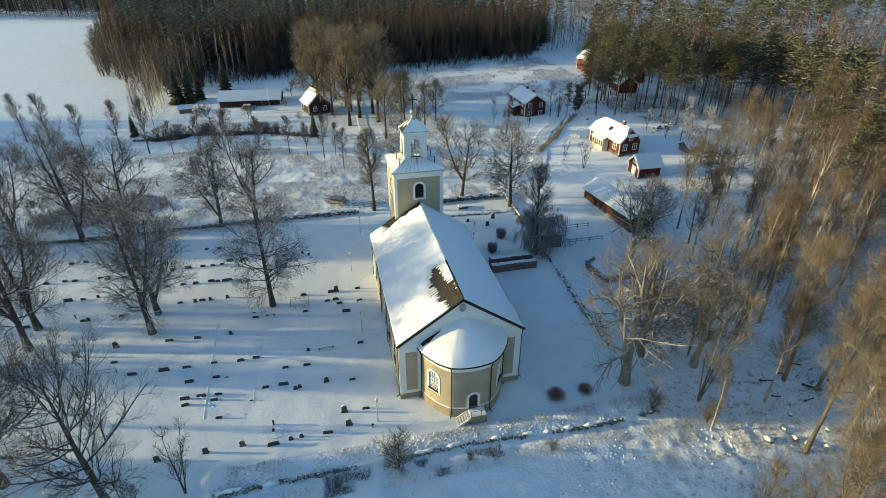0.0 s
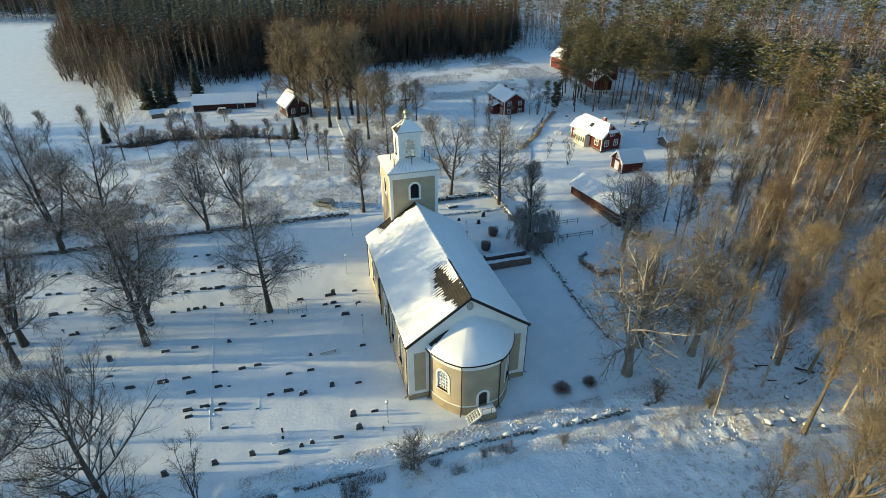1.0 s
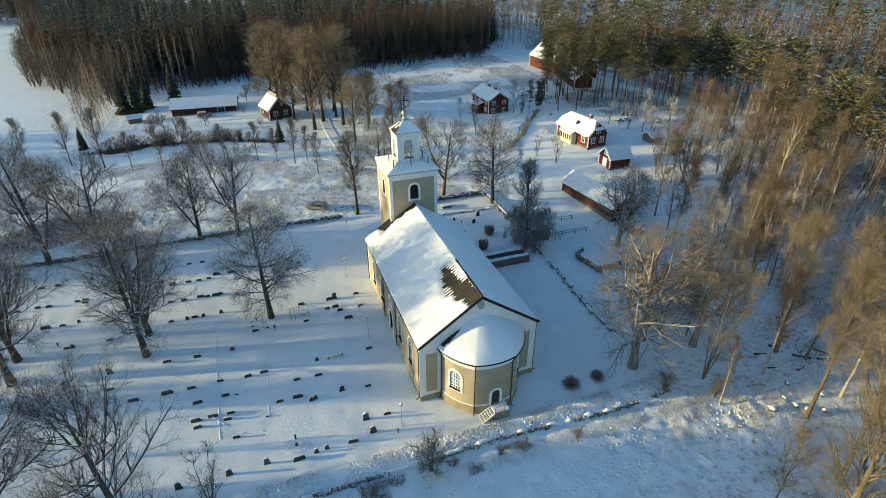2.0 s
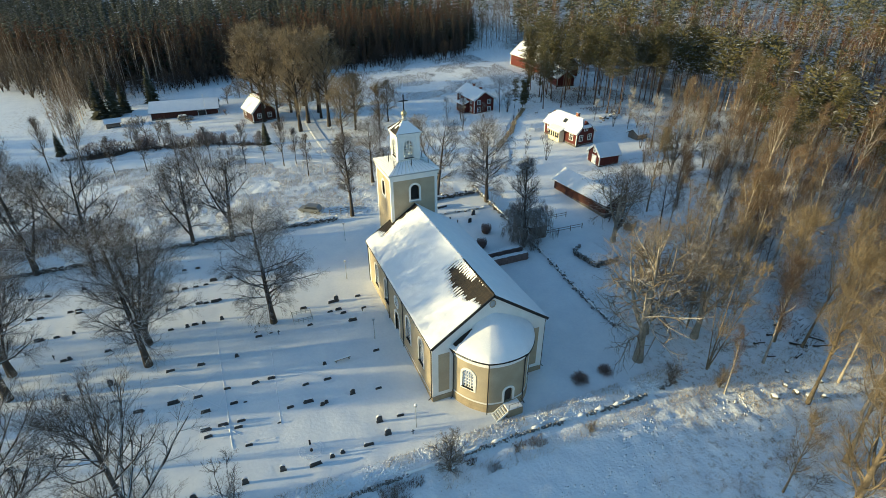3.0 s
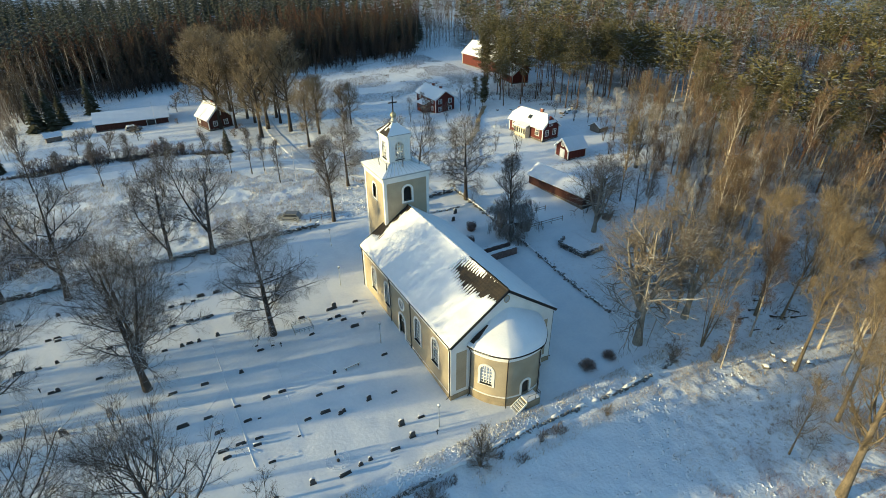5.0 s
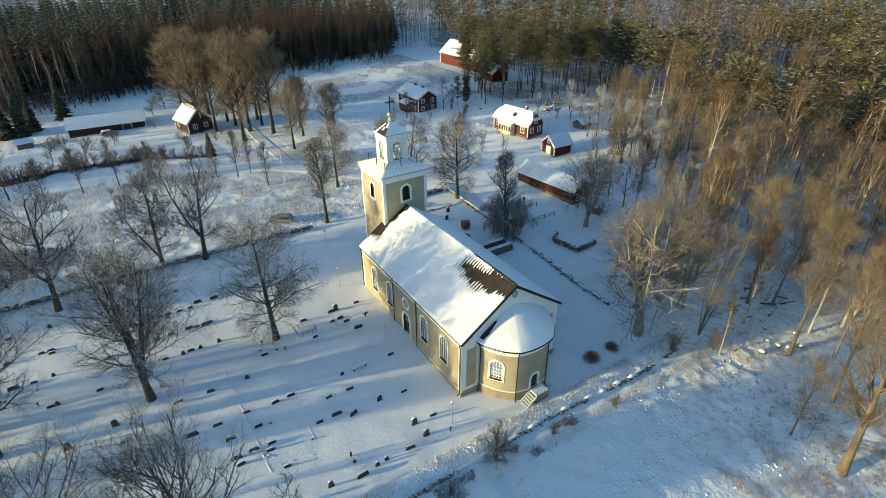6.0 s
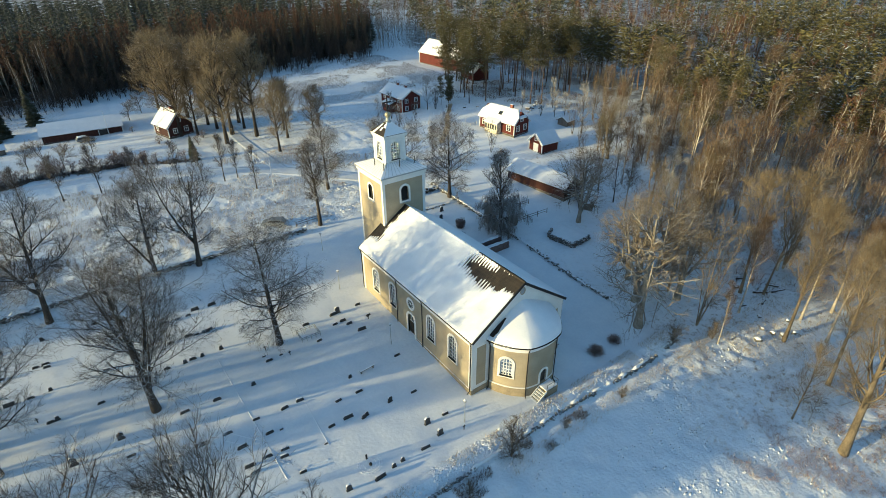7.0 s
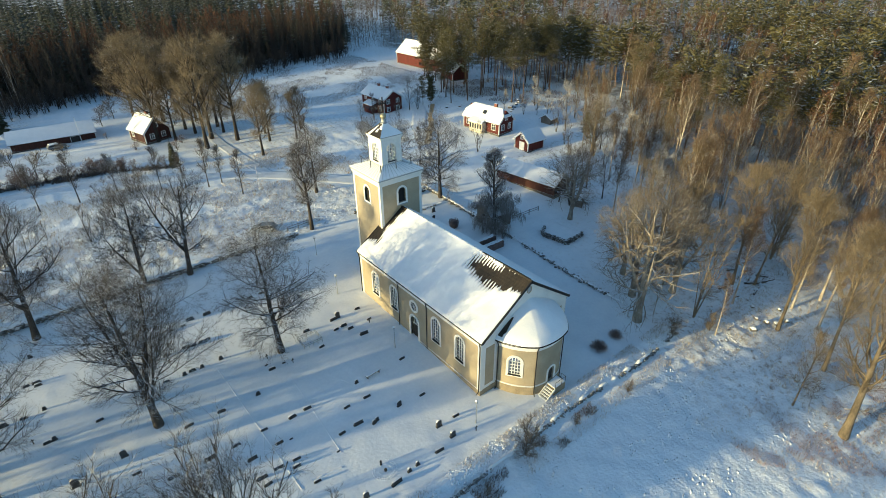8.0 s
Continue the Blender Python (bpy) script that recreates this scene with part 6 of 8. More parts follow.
def flagpole(x, y, h):
    ob = tagged(new("flagpole"), "white flagpole in the snow", "flagpole")
    ob.matrix_world = pose(x, y, gz(x, y))
    bm = bmesh.new()
    rod(bm, (0, 0, -0.2), (0, 0, h), 0.07, 0.04, n=8)
    part("pole", bm, PAINT, ob)
    bm = bmesh.new()
    lathe(bm, 0, 0, [(0.03, h), (0.09, h + 0.07), (0.03, h + 0.16)], 8)
    part("knob", bm, COPPER, ob)


flagpole(-16.3, 190.0, 6.5)
flagpole(7.6, 121.4, 8.0)


def crate(x, y, yaw, a, b, h, mat, label, cat):
    bm = bmesh.new()
    box(bm, -a / 2, -b / 2, -0.1, a / 2, b / 2, h, 0.03)
    ob = part(cat, bm, mat)
    ob.matrix_world = pose(x, y, gz(x, y), 0, 0, yaw)
    bm = bmesh.new()
    box(bm, -a / 2 - 0.05, -b / 2 - 0.05, h, a / 2 + 0.05, b / 2 + 0.05, h + 0.18, 0.06)
    part("snow_cap", bm, SNOW, ob)
    tagged(ob, label, cat.replace("_", " "))


crate(56.8, 74.2, 30, 2.4, 1.6, 1.5, GREYWOOD, "grey stacked timber under snow", "wood_pile")
crate(26.5, 96.0, 5, 2.0, 1.0, 0.4, GRANITE, "large flat grave slab under snow", "grave_slab")
for k, (x, y, d) in enumerate(((89.0, 125.4, 1.3), (91.2, 126.6, 1.7), (93.0, 125.8, 1.2), (93.6, 128.4, 1.9), (95.8, 129.6, 1.4), (97.4, 131.4, 1.8), (99.4, 130.6, 1.3), (87.0, 124.2, 1.0), (95.0, 132.4, 1.2), (76.3, 141.4, 1.6), (79.6, 139.0, 1.3))):
    boulder(x, y, d, 110 + k)
crate(90.3, 127.6, 35, 2.8, 1.2, 0.6, GREYWOOD, "low stack of old timber under snow behind the cottage", "wood_pile")
rail_fence([(65.2, 128.0), (66.6, 126.0), (69.0, 126.2)], "white garden fence beside the cottage", (0.4, 0.7, 1.0), PAINT, 0.07)


# ---- trees ----
OAKTWIG = material("oak_twigs", (0.085, 0.066, 0.044), (0.20, 0.160, 0.110), 0.9, 0.7, 6.0, 0.1, snow=(0.72, 1.1), vary=0.15)


def unit(v):
    return v / np.maximum(np.linalg.norm(v, axis=-1, keepdims=True), 1e-9)


def tubes(P0, P1, R0, R1, n):
    """Separate tapered n-sided bars; n-sided spikes where R1 is None."""
    d = unit(P1 - P0)
    ref = np.where(np.abs(d[:, 2:3]) > 0.9, np.array([[1.0, 0, 0]]), np.array([[0, 0, 1.0]]))
    a = unit(np.cross(d, ref))
    b = np.cross(d, a)
    ang = 2 * np.pi * np.arange(n) / n
    ring = a[:, None] * np.cos(ang)[None, :, None] + b[:, None] * np.sin(ang)[None, :, None]
    N = len(P0)
    k = np.arange(n)
    if R1 is None:
        v = np.concatenate([P0[:, None] + ring * R0[:, None, None], P1[:, None]], 1).reshape(-1, 3)
        f = np.stack([k, (k + 1) % n, np.full(n, n)], -1)
        return v, (f[None] + np.arange(N)[:, None, None] * (n + 1)).reshape(-1, 3)
    v = np.concatenate([P0[:, None] + ring * R0[:, None, None], P1[:, None] + ring * R1[:, None, None]], 1).reshape(-1, 3)
    f = np.stack([k, (k + 1) % n, (k + 1) % n + n, k + n], -1)
    return v, (f[None] + np.arange(N)[:, None, None] * (2 * n)).reshape(-1, 4)


def blades(rng, P0, P1, R):
    """Thin single-faced twigs."""
    s = unit(np.cross(P1 - P0, rng.normal(size=P0.shape))) * R[:, None]
    return np.stack([P0 - s, P0 + s, P1], 1).reshape(-1, 3), np.arange(3 * len(P0)).reshape(-1, 3)


def line_tubes(pts, rad, n, tip=False):
    m = pts.shape[1]
    out = []
    for k in range(m - 1):
        last = tip and k == m - 2
        out.append(tubes(pts[:, k], pts[:, k + 1], rad[:, k], None if last else rad[:, k + 1], n))
    return out


def sprout(rng, pts, rad, count, t0, t1, angle, length, up, wob, m, shape=None, thin=0.6, floor=0.012):
    """count branches from each of the parents, each an m-point line."""
    B, m0, _ = pts.shape
    t = t0 + (t1 - t0) * (np.arange(count)[None] + rng.uniform(0, 1, (B, count))) / count
    s = t * (m0 - 1)
    i = np.clip(s.astype(int), 0, m0 - 2)
    fr = (s - i)[..., None]
    row = np.arange(B)[:, None]
    p = pts[row, i] * (1 - fr) + pts[row, i + 1] * fr
    tan = unit(pts[row, i + 1] - pts[row, i])
    pr = rad[row, i] * (1 - fr[..., 0]) + rad[row, i + 1] * fr[..., 0]
    ln = length * rng.uniform(0.7, 1.25, (B, count)) * (shape(t) if shape else 1 - 0.5 * (t - t0) / max(t1 - t0, 1e-6))
    perp = rng.normal(size=(B, count, 3))
    perp = unit(perp - (perp * tan).sum(-1, keepdims=True) * tan)
    ang = np.radians(angle(t)[..., None] if callable(angle) else angle) * rng.uniform(0.75, 1.2, (B, count, 1))
    d = unit(tan * np.cos(ang) + perp * np.sin(ang))
    p, d, ln = p.reshape(-1, 3), d.reshape(-1, 3), ln.reshape(-1)
    line = [p]
    for _ in range(m - 1):
        d = unit(d + np.array([0, 0, up]) / (m - 1) + rng.normal(0, wob, d.shape))
        line.append(line[-1] + d * (ln / (m - 1))[:, None])
    r0 = np.maximum(np.minimum(pr.reshape(-1) * thin, 0.02 + ln * 0.022), floor)
    tap = np.linspace(1, 0.3, m)
    return np.stack(line, 1), r0[:, None] * tap[None]


def trunk_line(rng, h, r, lean, m=8, wob=0.02):
    d = unit(np.array([lean[0], lean[1], 1.0]))
    pts = [np.array([0, 0, -0.3])]
    for _ in range(m - 1):
        d = unit(d + rng.normal(0, wob, 3) * (1, 1, 0.2))
        pts.append(pts[-1] + d * h / (m - 1))
    rad = r * (np.linspace(1, 0.12, m) ** 0.9)
    rad[0] *= 1.35
    return np.array(pts)[None], rad[None]


def bare_tree(seed, h, r, crown=0.25, limbs=15, spread=0.42, up=0.5, l2=8, l3=7, l4=8, droop=0.1, angle=52, lean=(0, 0), twig=1.1, forks=1, wob=0.10, twig_r=0.015, lod=0, fork_at=0.0, limb=0.62, top=0.16, bends=2):
    """Blocks of a leafless tree: (trunk and limbs), (branches and twigs). lod: 0 near, 1 woodland, 2 far."""
    rng = np.random.default_rng(seed)
    tp, tr = trunk_line(rng, h * 0.9, r, lean, 8 if lod == 0 else 6)
    if forks > 1 and fork_at:
        # big limbs that rise beside the leader from a low crotch
        more = []
        for k in range(forks - 1):
            i = 1 if k % 2 else 2
            a = 2 * math.pi * (k + rng.uniform(0, 0.8)) / (forks - 1)
            out = rng.uniform(0.38, 0.75)
            q, w = trunk_line(rng, h * rng.uniform(0.58, 0.72), r * 0.55, (out * math.cos(a), out * math.sin(a)), tp.shape[1], 0.05)
            bend = np.linspace(0, 1, tp.shape[1])[None, :, None] ** 2 * np.array([-0.10 * h * math.cos(a), -0.10 * h * math.sin(a), 0.05 * h])
            more.append((q + bend + tp[:, i:i + 1] - q[:, :1], w / np.where(np.arange(tp.shape[1]) == 0, 1.35, 1)))
        tp, tr = np.concatenate([tp] + [a for a, _ in more]), np.concatenate([tr] + [b for _, b in more])
    elif forks > 1:
        more = [trunk_line(rng, h * rng.uniform(0.75, 0.95), r * 0.75, (lean[0] + rng.normal(0, 0.16), lean[1] + rng.normal(0, 0.16)), tp.shape[1]) for _ in range(forks - 1)]
        tp, tr = np.concatenate([tp] + [a for a, _ in more]), np.concatenate([tr] + [b for _, b in more])
    L = spread * h
    prof = lambda t: np.clip(np.sin(np.clip((t - crown) / (1.02 - crown), 0, 1) ** 0.75 * np.pi * 0.93 + 0.12), top, 1)
    p1, r1 = sprout(rng, tp, tr, max(3, limbs // forks), crown, 0.99, lambda t: angle * (1.32 - 0.6 * (t - crown) / (1 - crown)), L, up, wob * 0.7, (5, 4, 2)[lod], prof, limb, 0.045)
    p2, r2 = sprout(rng, p1, r1, l2, 0.18, 0.98, 44, L * 0.52, up * 0.5, wob, (4, 3, 2)[lod], None, 0.65, 0.024)
    p3, r3 = sprout(rng, p2, r2, l3, 0.15, 1.0, 42, L * 0.25, droop, wob * 1.4, bends, None, 0.7, twig_r * 1.15)
    wood = line_tubes(tp, tr, (8, 6, 4)[lod]) + line_tubes(p1, r1, (5, 4, 3)[lod], lod == 2)
    if lod == 2:
        fine = [blades(rng, p2[:, 0], p2[:, 1], r2[:, 0] * 1.2), blades(rng, p3[:, 0], p3[:, 1], np.full(len(p3), twig_r))]
    else:
        fine = line_tubes(p2, r2, (4, 3)[lod]) + ([blades(rng, p3[:, 0], p3[:, 1], r3[:, 0])] if lod else line_tubes(p3, r3, 3, True))
    if l4:
        p4, r4 = sprout(rng, p3, r3, l4, 0.1, 1.0, 40, twig, droop * 1.3, wob, 2, None, 0.8, twig_r)
        fine.append(blades(rng, p4[:, 0], p4[:, 1], np.full(len(p4), twig_r)))
    return wood, fine


def tree_thing(name, blocks, mats, label, category, x, y, yaw=0.0, size=1.0, group=""):
    wood, fine = blocks
    ob = tagged(new(name), label, category, group)
    part("trunk", quick_mesh("trunk", [(v, f, 0) for v, f in wood], [mats[0]], smooth=True), None, ob)
    part("crown", quick_mesh("crown", [(v, f, 0) for v, f in fine], [mats[1]]), None, ob)
    ob.matrix_world = pose(x, y, gz(x, y), 0, 0, yaw) @ Matrix.Scale(size, 4)
    return ob


def plant(proto, x, y, yaw, size, label=""):
    ob = copy_thing(proto, pose(x, y, gz(x, y) - 0.05, 0, 0, yaw))
    ob.scale = (size, size, size)
    return tagged(ob, label)


# old limes and maples in and round the churchyard
LIME = "old leafless churchyard lime with fine frosted twigs"
lime_a = tree_thing("lime_tree", bare_tree(11, 20, 0.46, 0.20, 42, 0.36, 0.35, 8, 8, 6, angle=62, lean=(-0.02, 0.0), wob=0.15, limb=0.46, top=0.3, twig=0.95, twig_r=0.011, forks=3, fork_at=0.25), (BARK, TWIG), LIME, "tree", -26.8, 68.3, 0, 1.0, "churchyard trees")
lime_b = tree_thing("lime_tree", bare_tree(12, 18.5, 0.42, 0.15, 42, 0.37, 0.22, 8, 8, 7, droop=-0.25, angle=66, wob=0.15, lean=(0.01, 0.02), limb=0.42, top=0.3, twig=0.95, twig_r=0.011), (BARK, TWIG), LIME, "tree", -10.3, 71.4, 40, 1.0, "churchyard trees")
lime_c = tree_thing("lime_tree", bare_tree(13, 17.5, 0.40, 0.22, 34, 0.36, 0.5, 8, 8, 6, angle=60, wob=0.16, lean=(0.03, -0.02), limb=0.5, top=0.34, twig=0.9, twig_r=0.011, forks=2, fork_at=0.3), (BARK, TWIG), LIME, "tree", -14.2, 98.0, 0, 1.0, "churchyard trees")
maple = tree_thing("maple_tree", bare_tree(14, 15.5, 0.36, 0.18, 27, 0.44, 0.7, 8, 8, 7, angle=62, wob=0.17, limb=0.55, top=0.3, twig=0.9, twig_r=0.010), (BARK, TWIG), "leafless maple with long rising limbs", "tree", -25.2, 40.8, 10, 1.2, "churchyard trees")
for x, y, a, s in ((-26.9, 72.8, 110, 0.92), (-42.2, 67.9, 200, 1.0), (-42.8, 72.6, 30, 0.95), (-20.8, 99.0, 250, 0.82), (-44.8, 98.6, 120, 1.05)):
    plant(lime_a, x, y, a, s)
for x, y, a, s in ((-36.0, 94.6, 80, 1.1), (27.3, 100.3, 10, 0.95), (-55, 99, 200, 1.0)):
    plant(lime_c, x, y, a, s)
for x, y, a, s in ((36.2, 94.6, 140, 0.95), (16.9, 113.2, 20, 0.75)):
    plant(lime_b, x, y, a, s)
for x, y, a, s in ((-36.3, 45.6, 150, 1.2),):
    plant(maple, x, y, a, s)
sapling = tree_thing("young_tree", bare_tree(15, 9.5, 0.10, 0.12, 9, 0.34, 1.3, 6, 5, 4, angle=32, forks=3, twig=0.7, lod=1), (BARK, TWIG), "thin young multi-stemmed leafless tree", "tree", -18.0, 40.9, 0, 1.0)
shrub = tree_thing("bare_shrub", bare_tree(16, 5.0, 0.06, 0.05, 32, 0.50, 0.5, 5, 5, 4, angle=48, forks=8, twig=0.5, twig_r=0.012, lod=1, limb=0.6, top=0.5), (BARK, OAKTWIG), "leafless shrub against the stone wall", "shrub", 4.2, 39.3, 0, 1.05)
for x, y, a, s in ((35.8, 40.4, 30, 0.7), (21.5, 37.8, 100, 0.35), (-2.5, 38.4, 10, 0.3), (12, 38.6, 70, 0.3), (41.4, 37.4, 150, 0.6)):
    plant(shrub, x, y, a, s)
for x, y, a, s in ((-22.0, 38.0, 60, 0.8), (-30, 52, 120, 0.75), (-34.5, 41.0, 10, 0.9), (-25, 120, 30, 0.8), (-19.5, 128, 90, 0.9)):
    plant(sapling, x, y, a, s)

# the broad oak east of the chancel, and the weeping birch by the lychgate
oak = tree_thing("oak_tree", bare_tree(21, 20, 0.60, 0.22, 30, 0.42, 0.30, 7, 6, 3, droop=-0.35, angle=72, wob=0.32, twig=0.8, twig_r=0.012, forks=4, fork_at=0.25, limb=0.75, bends=4), (OAKBARK, OAKTWIG), "broad leafless oak with pale sunlit crooked limbs", "tree", 34.9, 45.4, 60, 1.0)
weeping = tree_thing("weeping_birch", bare_tree(22, 17.5, 0.34, 0.30, 34, 0.21, 0.5, 7, 7, 6, droop=0.0, angle=46, twig=0.9, twig_r=0.011, wob=0.14), (BARK, TWIG), "tall slender lime beside the lychgate with fine dark twigs", "tree", 34.7, 76.6, 0, 1.0)
tree_thing("weeping_ash", bare_tree(24, 8.6, 0.24, 0.40, 30, 0.52, -0.9, 8, 8, 5, droop=-2.6, angle=72, twig=1.5, twig_r=0.013, limb=0.5, top=0.7), (BARK, FROST), "weeping ash with a low dome of frosted hanging twigs", "tree", 35.6, 77.4, 0, 1.0)
plant(weeping, 8.6, 99.2, 60, 1.02, "tall narrow churchyard lime with short brown twigs")
plant(oak, 50.8, 71.6, 200, 0.72)
for x, y, a, s in ((39.5, 49.5, 130, 0.85), (45.5, 46.0, 250, 0.8), (43.5, 54.0, 20, 0.72), (51.5, 52.5, 80, 0.8)):
    plant(oak, x, y, a, s, "leafless oak in the thicket east of the churchyard")

# roadside row of young birches
row_birch = tree_thing("birch_tree", bare_tree(23, 11.0, 0.12, 0.30, 22, 0.23, 0.8, 6, 6, 3, angle=44, twig=0.7, twig_r=0.011, lod=1, top=0.25), (BARK, TWIG), "slender young roadside birch", "tree", -4.2, 134.0, 0, 0.8, "roadside birches")
for k, (x, y) in enumerate(((-90, 169), (-82, 170), (-73.5, 164), (-64, 159), (-53.0, 153.6), (-44.5, 147.6), (-38.0, 144.4), (-30.8, 142.2), (-23.7, 141.4), (-16.4, 142.1), (-8.6, 136.5), (-0.1, 131.2), (2.8, 131.2), (4.2, 122.3), (24, 131), (44, 112))):
    plant(row_birch, x, y, 47 * k, (1.2 if x < -44 else 0.85) + 0.1 * (k % 3))

# tall woodland birches and aspens, the nearest of the east wood as single trees
BIRCH, ASPEN = "tall leafless woodland birch with reddish twigs", "tall leafless aspen catching the low sun"
wood_a = tree_thing("birch_tree", bare_tree(31, 22, 0.21, 0.34, 17, 0.20, 1.2, 5, 5, 4, angle=34, twig=1.3, twig_r=0.019, lod=1), (BIRCHBARK, BIRCHTWIG), BIRCH, "tree", 62, 30, 0, 1.0, "trees of the east wood")
wood_b = tree_thing("aspen_tree", bare_tree(32, 22, 0.19, 0.28, 19, 0.27, 1.0, 6, 6, 4, angle=42, twig=1.3, lean=(0.04, 0), twig_r=0.019, wob=0.16, lod=1), (ASPENBARK, ASPENTWIG), ASPEN, "tree", 66, 24, 0, 1.0, "trees of the east wood")
wood_c = tree_thing("birch_tree", bare_tree(33, 24, 0.20, 0.40, 16, 0.19, 1.1, 5, 5, 4, angle=34, twig=1.3, lean=(-0.04, 0.03), twig_r=0.019, lod=1), (BIRCHBARK, BIRCHTWIG), BIRCH, "tree", 70, 40, 0, 1.0, "trees of the east wood")
wood_d = tree_thing("aspen_tree", bare_tree(34, 19, 0.13, 0.14, 20, 0.28, 1.1, 5, 6, 4, angle=40, forks=4, twig=1.2, twig_r=0.019, wob=0.16, lod=1), (ASPENBARK, ASPENTWIG), "multi-stemmed leafless goat willow", "tree", 42.4, 40.5, 0, 0.95, "trees of the east wood")
fan_aspen = tree_thing("aspen_tree", bare_tree(38, 22, 0.25, 0.36, 24, 0.28, 1.5, 7, 7, 6, angle=40, twig=1.3, twig_r=0.013, wob=0.13, limb=0.5), (ASPENBARK, ASPENTWIG), "tall leafless aspen with a dense rising fan of sunlit twigs", "tree", 49.8, 31.2, 0, 1.0, "trees of the east wood")
near_birch = tree_thing("birch_tree", bare_tree(39, 22, 0.20, 0.34, 22, 0.20, 1.2, 6, 7, 6, angle=36, twig=1.2, twig_r=0.012, wob=0.13), (BIRCHBARK, BIRCHTWIG), "tall leafless birch with fine reddish twigs", "tree", 50.4, 38.4, 40, 0.8, "trees of the east wood")
for x, y, a, s, p in ((45.9, 23.6, 90, 1.0, fan_aspen), (36.0, 23.6, 200, 0.56, wood_b), (54.5, 27.5, 140, 0.95, near_birch), (56.5, 32, 60, 0.9, near_birch), (55.5, 41, 75, 0.95, fan_aspen),
                      (41.3, 36.4, 20, 0.5, wood_a), (62, 53, 100, 0.9, fan_aspen), (57, 60, 220, 0.85, wood_d), (55, 50, 10, 0.8, wood_d), (46, 48, 70, 0.7, wood_d), (60, 68, 190, 0.8, near_birch), (64, 78, 33, 0.8, wood_b)):
    plant(p, x, y, a, s)

tree_thing("aspen_tree", bare_tree(36, 21, 0.46, 0.30, 24, 0.30, 1.2, 7, 7, 6, angle=44, lean=(0.12, 0.05), twig=1.2, twig_r=0.014, wob=0.15, limb=0.5), (ASPENBARK, ASPENTWIG), "old leaning aspen with a thick sunlit trunk", "tree", 35.8, 17.8, 0, 1.0)
for k, (x, y, a) in enumerate(((37.2, 22.2, 100), (40.5, 19.0, 30), (43, 21, 70))):
    b = tree_thing("fallen_branch", bare_tree(37 + k, 5.0, 0.07, 0.3, 8, 0.3, 0.2, 3, 3, 2, angle=45, twig_r=0.02, wob=0.2, lod=1), (OAKBARK, OAKTWIG), "pale fallen branch lying in the snow", "branch", x, y)
    b.matrix_world = pose(x, y, gz(x, y) + 0.35, 84, 0, a)


def east_wood(x, y):
    edge = 52 + 7 * np.sin(y / 17.0) + np.clip(y - 45, 0, 60) * 0.75 + np.clip(y - 69, 0, 40) * 0.6
    return (x > edge) & (y < 110) & (y > -6)


rng_e = np.random.default_rng(77)
count = 0
while count < 118:
    x, y = float(rng_e.uniform(50, 140)), float(rng_e.uniform(-4, 110))
    if not bool(east_wood(np.float64(x), np.float64(y))) or math.hypot(x - 71, y - 102) < 9 or (56 < x < 64 and 76 < y < 97):
        continue
    p = (wood_a, wood_b, wood_c, wood_d, wood_a, wood_c)[int(rng_e.integers(6))]
    plant(p, x, y, float(rng_e.uniform(0, 360)), float(rng_e.uniform(0.72, 1.06)))
    count += 1


# a thin belt of frosted young trees between the cottage gardens and the wood
frosted = tree_thing("rowan_tree", bare_tree(35, 13, 0.15, 0.18, 13, 0.30, 0.8, 5, 6, 4, angle=46, twig=0.9, twig_r=0.017, lod=1), (BARK, FROST), "frosted leafless rowan at the wood's edge", "tree", 63.0, 73.0, 0, 0.9, "frosted trees by the cottage gardens")
rng_f = np.random.default_rng(85)
for k in range(44):
    y = float(rng_f.uniform(50, 112))
    x = 66 + max(-6, y - 62) * 0.62 + float(rng_f.uniform(-6, 16))
    if math.hypot(x - 74, y - 102) > 8 and not (56 < x < 65 and 76 < y < 97):
        if k % 3:
            plant((wood_d, wood_a)[k % 2], x, y, 40.0 * k, float(rng_f.uniform(0.45, 0.75)), "slender leafless tree between the gardens and the wood")
        else:
            plant(frosted, x, y, 40.0 * k, float(rng_f.uniform(0.55, 1.15)))


# conifers
def bushy_pinelocks(seed, h, tiers, spokes):
    rng = np.random.default_rng(seed)
    z = h * (0.06 + 0.92 * (np.arange(tiers) / tiers) ** 0.92)
    R = 0.20 * h * (1 - np.arange(tiers) / tiers) ** 0.85 + 0.08
    v, f = [], []
    n = 0
    for zz, rr in zip(z, R):
        for k in range(spokes):
            a = 2 * np.pi * (k + rng.uniform(0, 1)) / spokes
            r_ = rr * rng.uniform(0.5, 1.3)
            w = rr * 0.42
            c, s = math.cos(a), math.sin(a)
            dz = -r_ * rng.uniform(0.28, 0.55)
            pts = [(0, 0, zz), (c * r_ * 0.6 - s * w, s * r_ * 0.6 + c * w, zz + dz * 0.75), (c * r_, s * r_, zz + dz * 0.9), (c * r_ * 0.6 + s * w, s * r_ * 0.6 - c * w, zz + dz * 0.75)]
            v += pts
            f += [(n, n + 1, n + 2), (n, n + 2, n + 3)]
            n += 4
    trunk = tubes(np.array([[0, 0, -0.3]]), np.array([[0, 0, h]]), np.array([0.014 * h]), None, 5)
    return [trunk], [(np.array(v), np.array(f))]


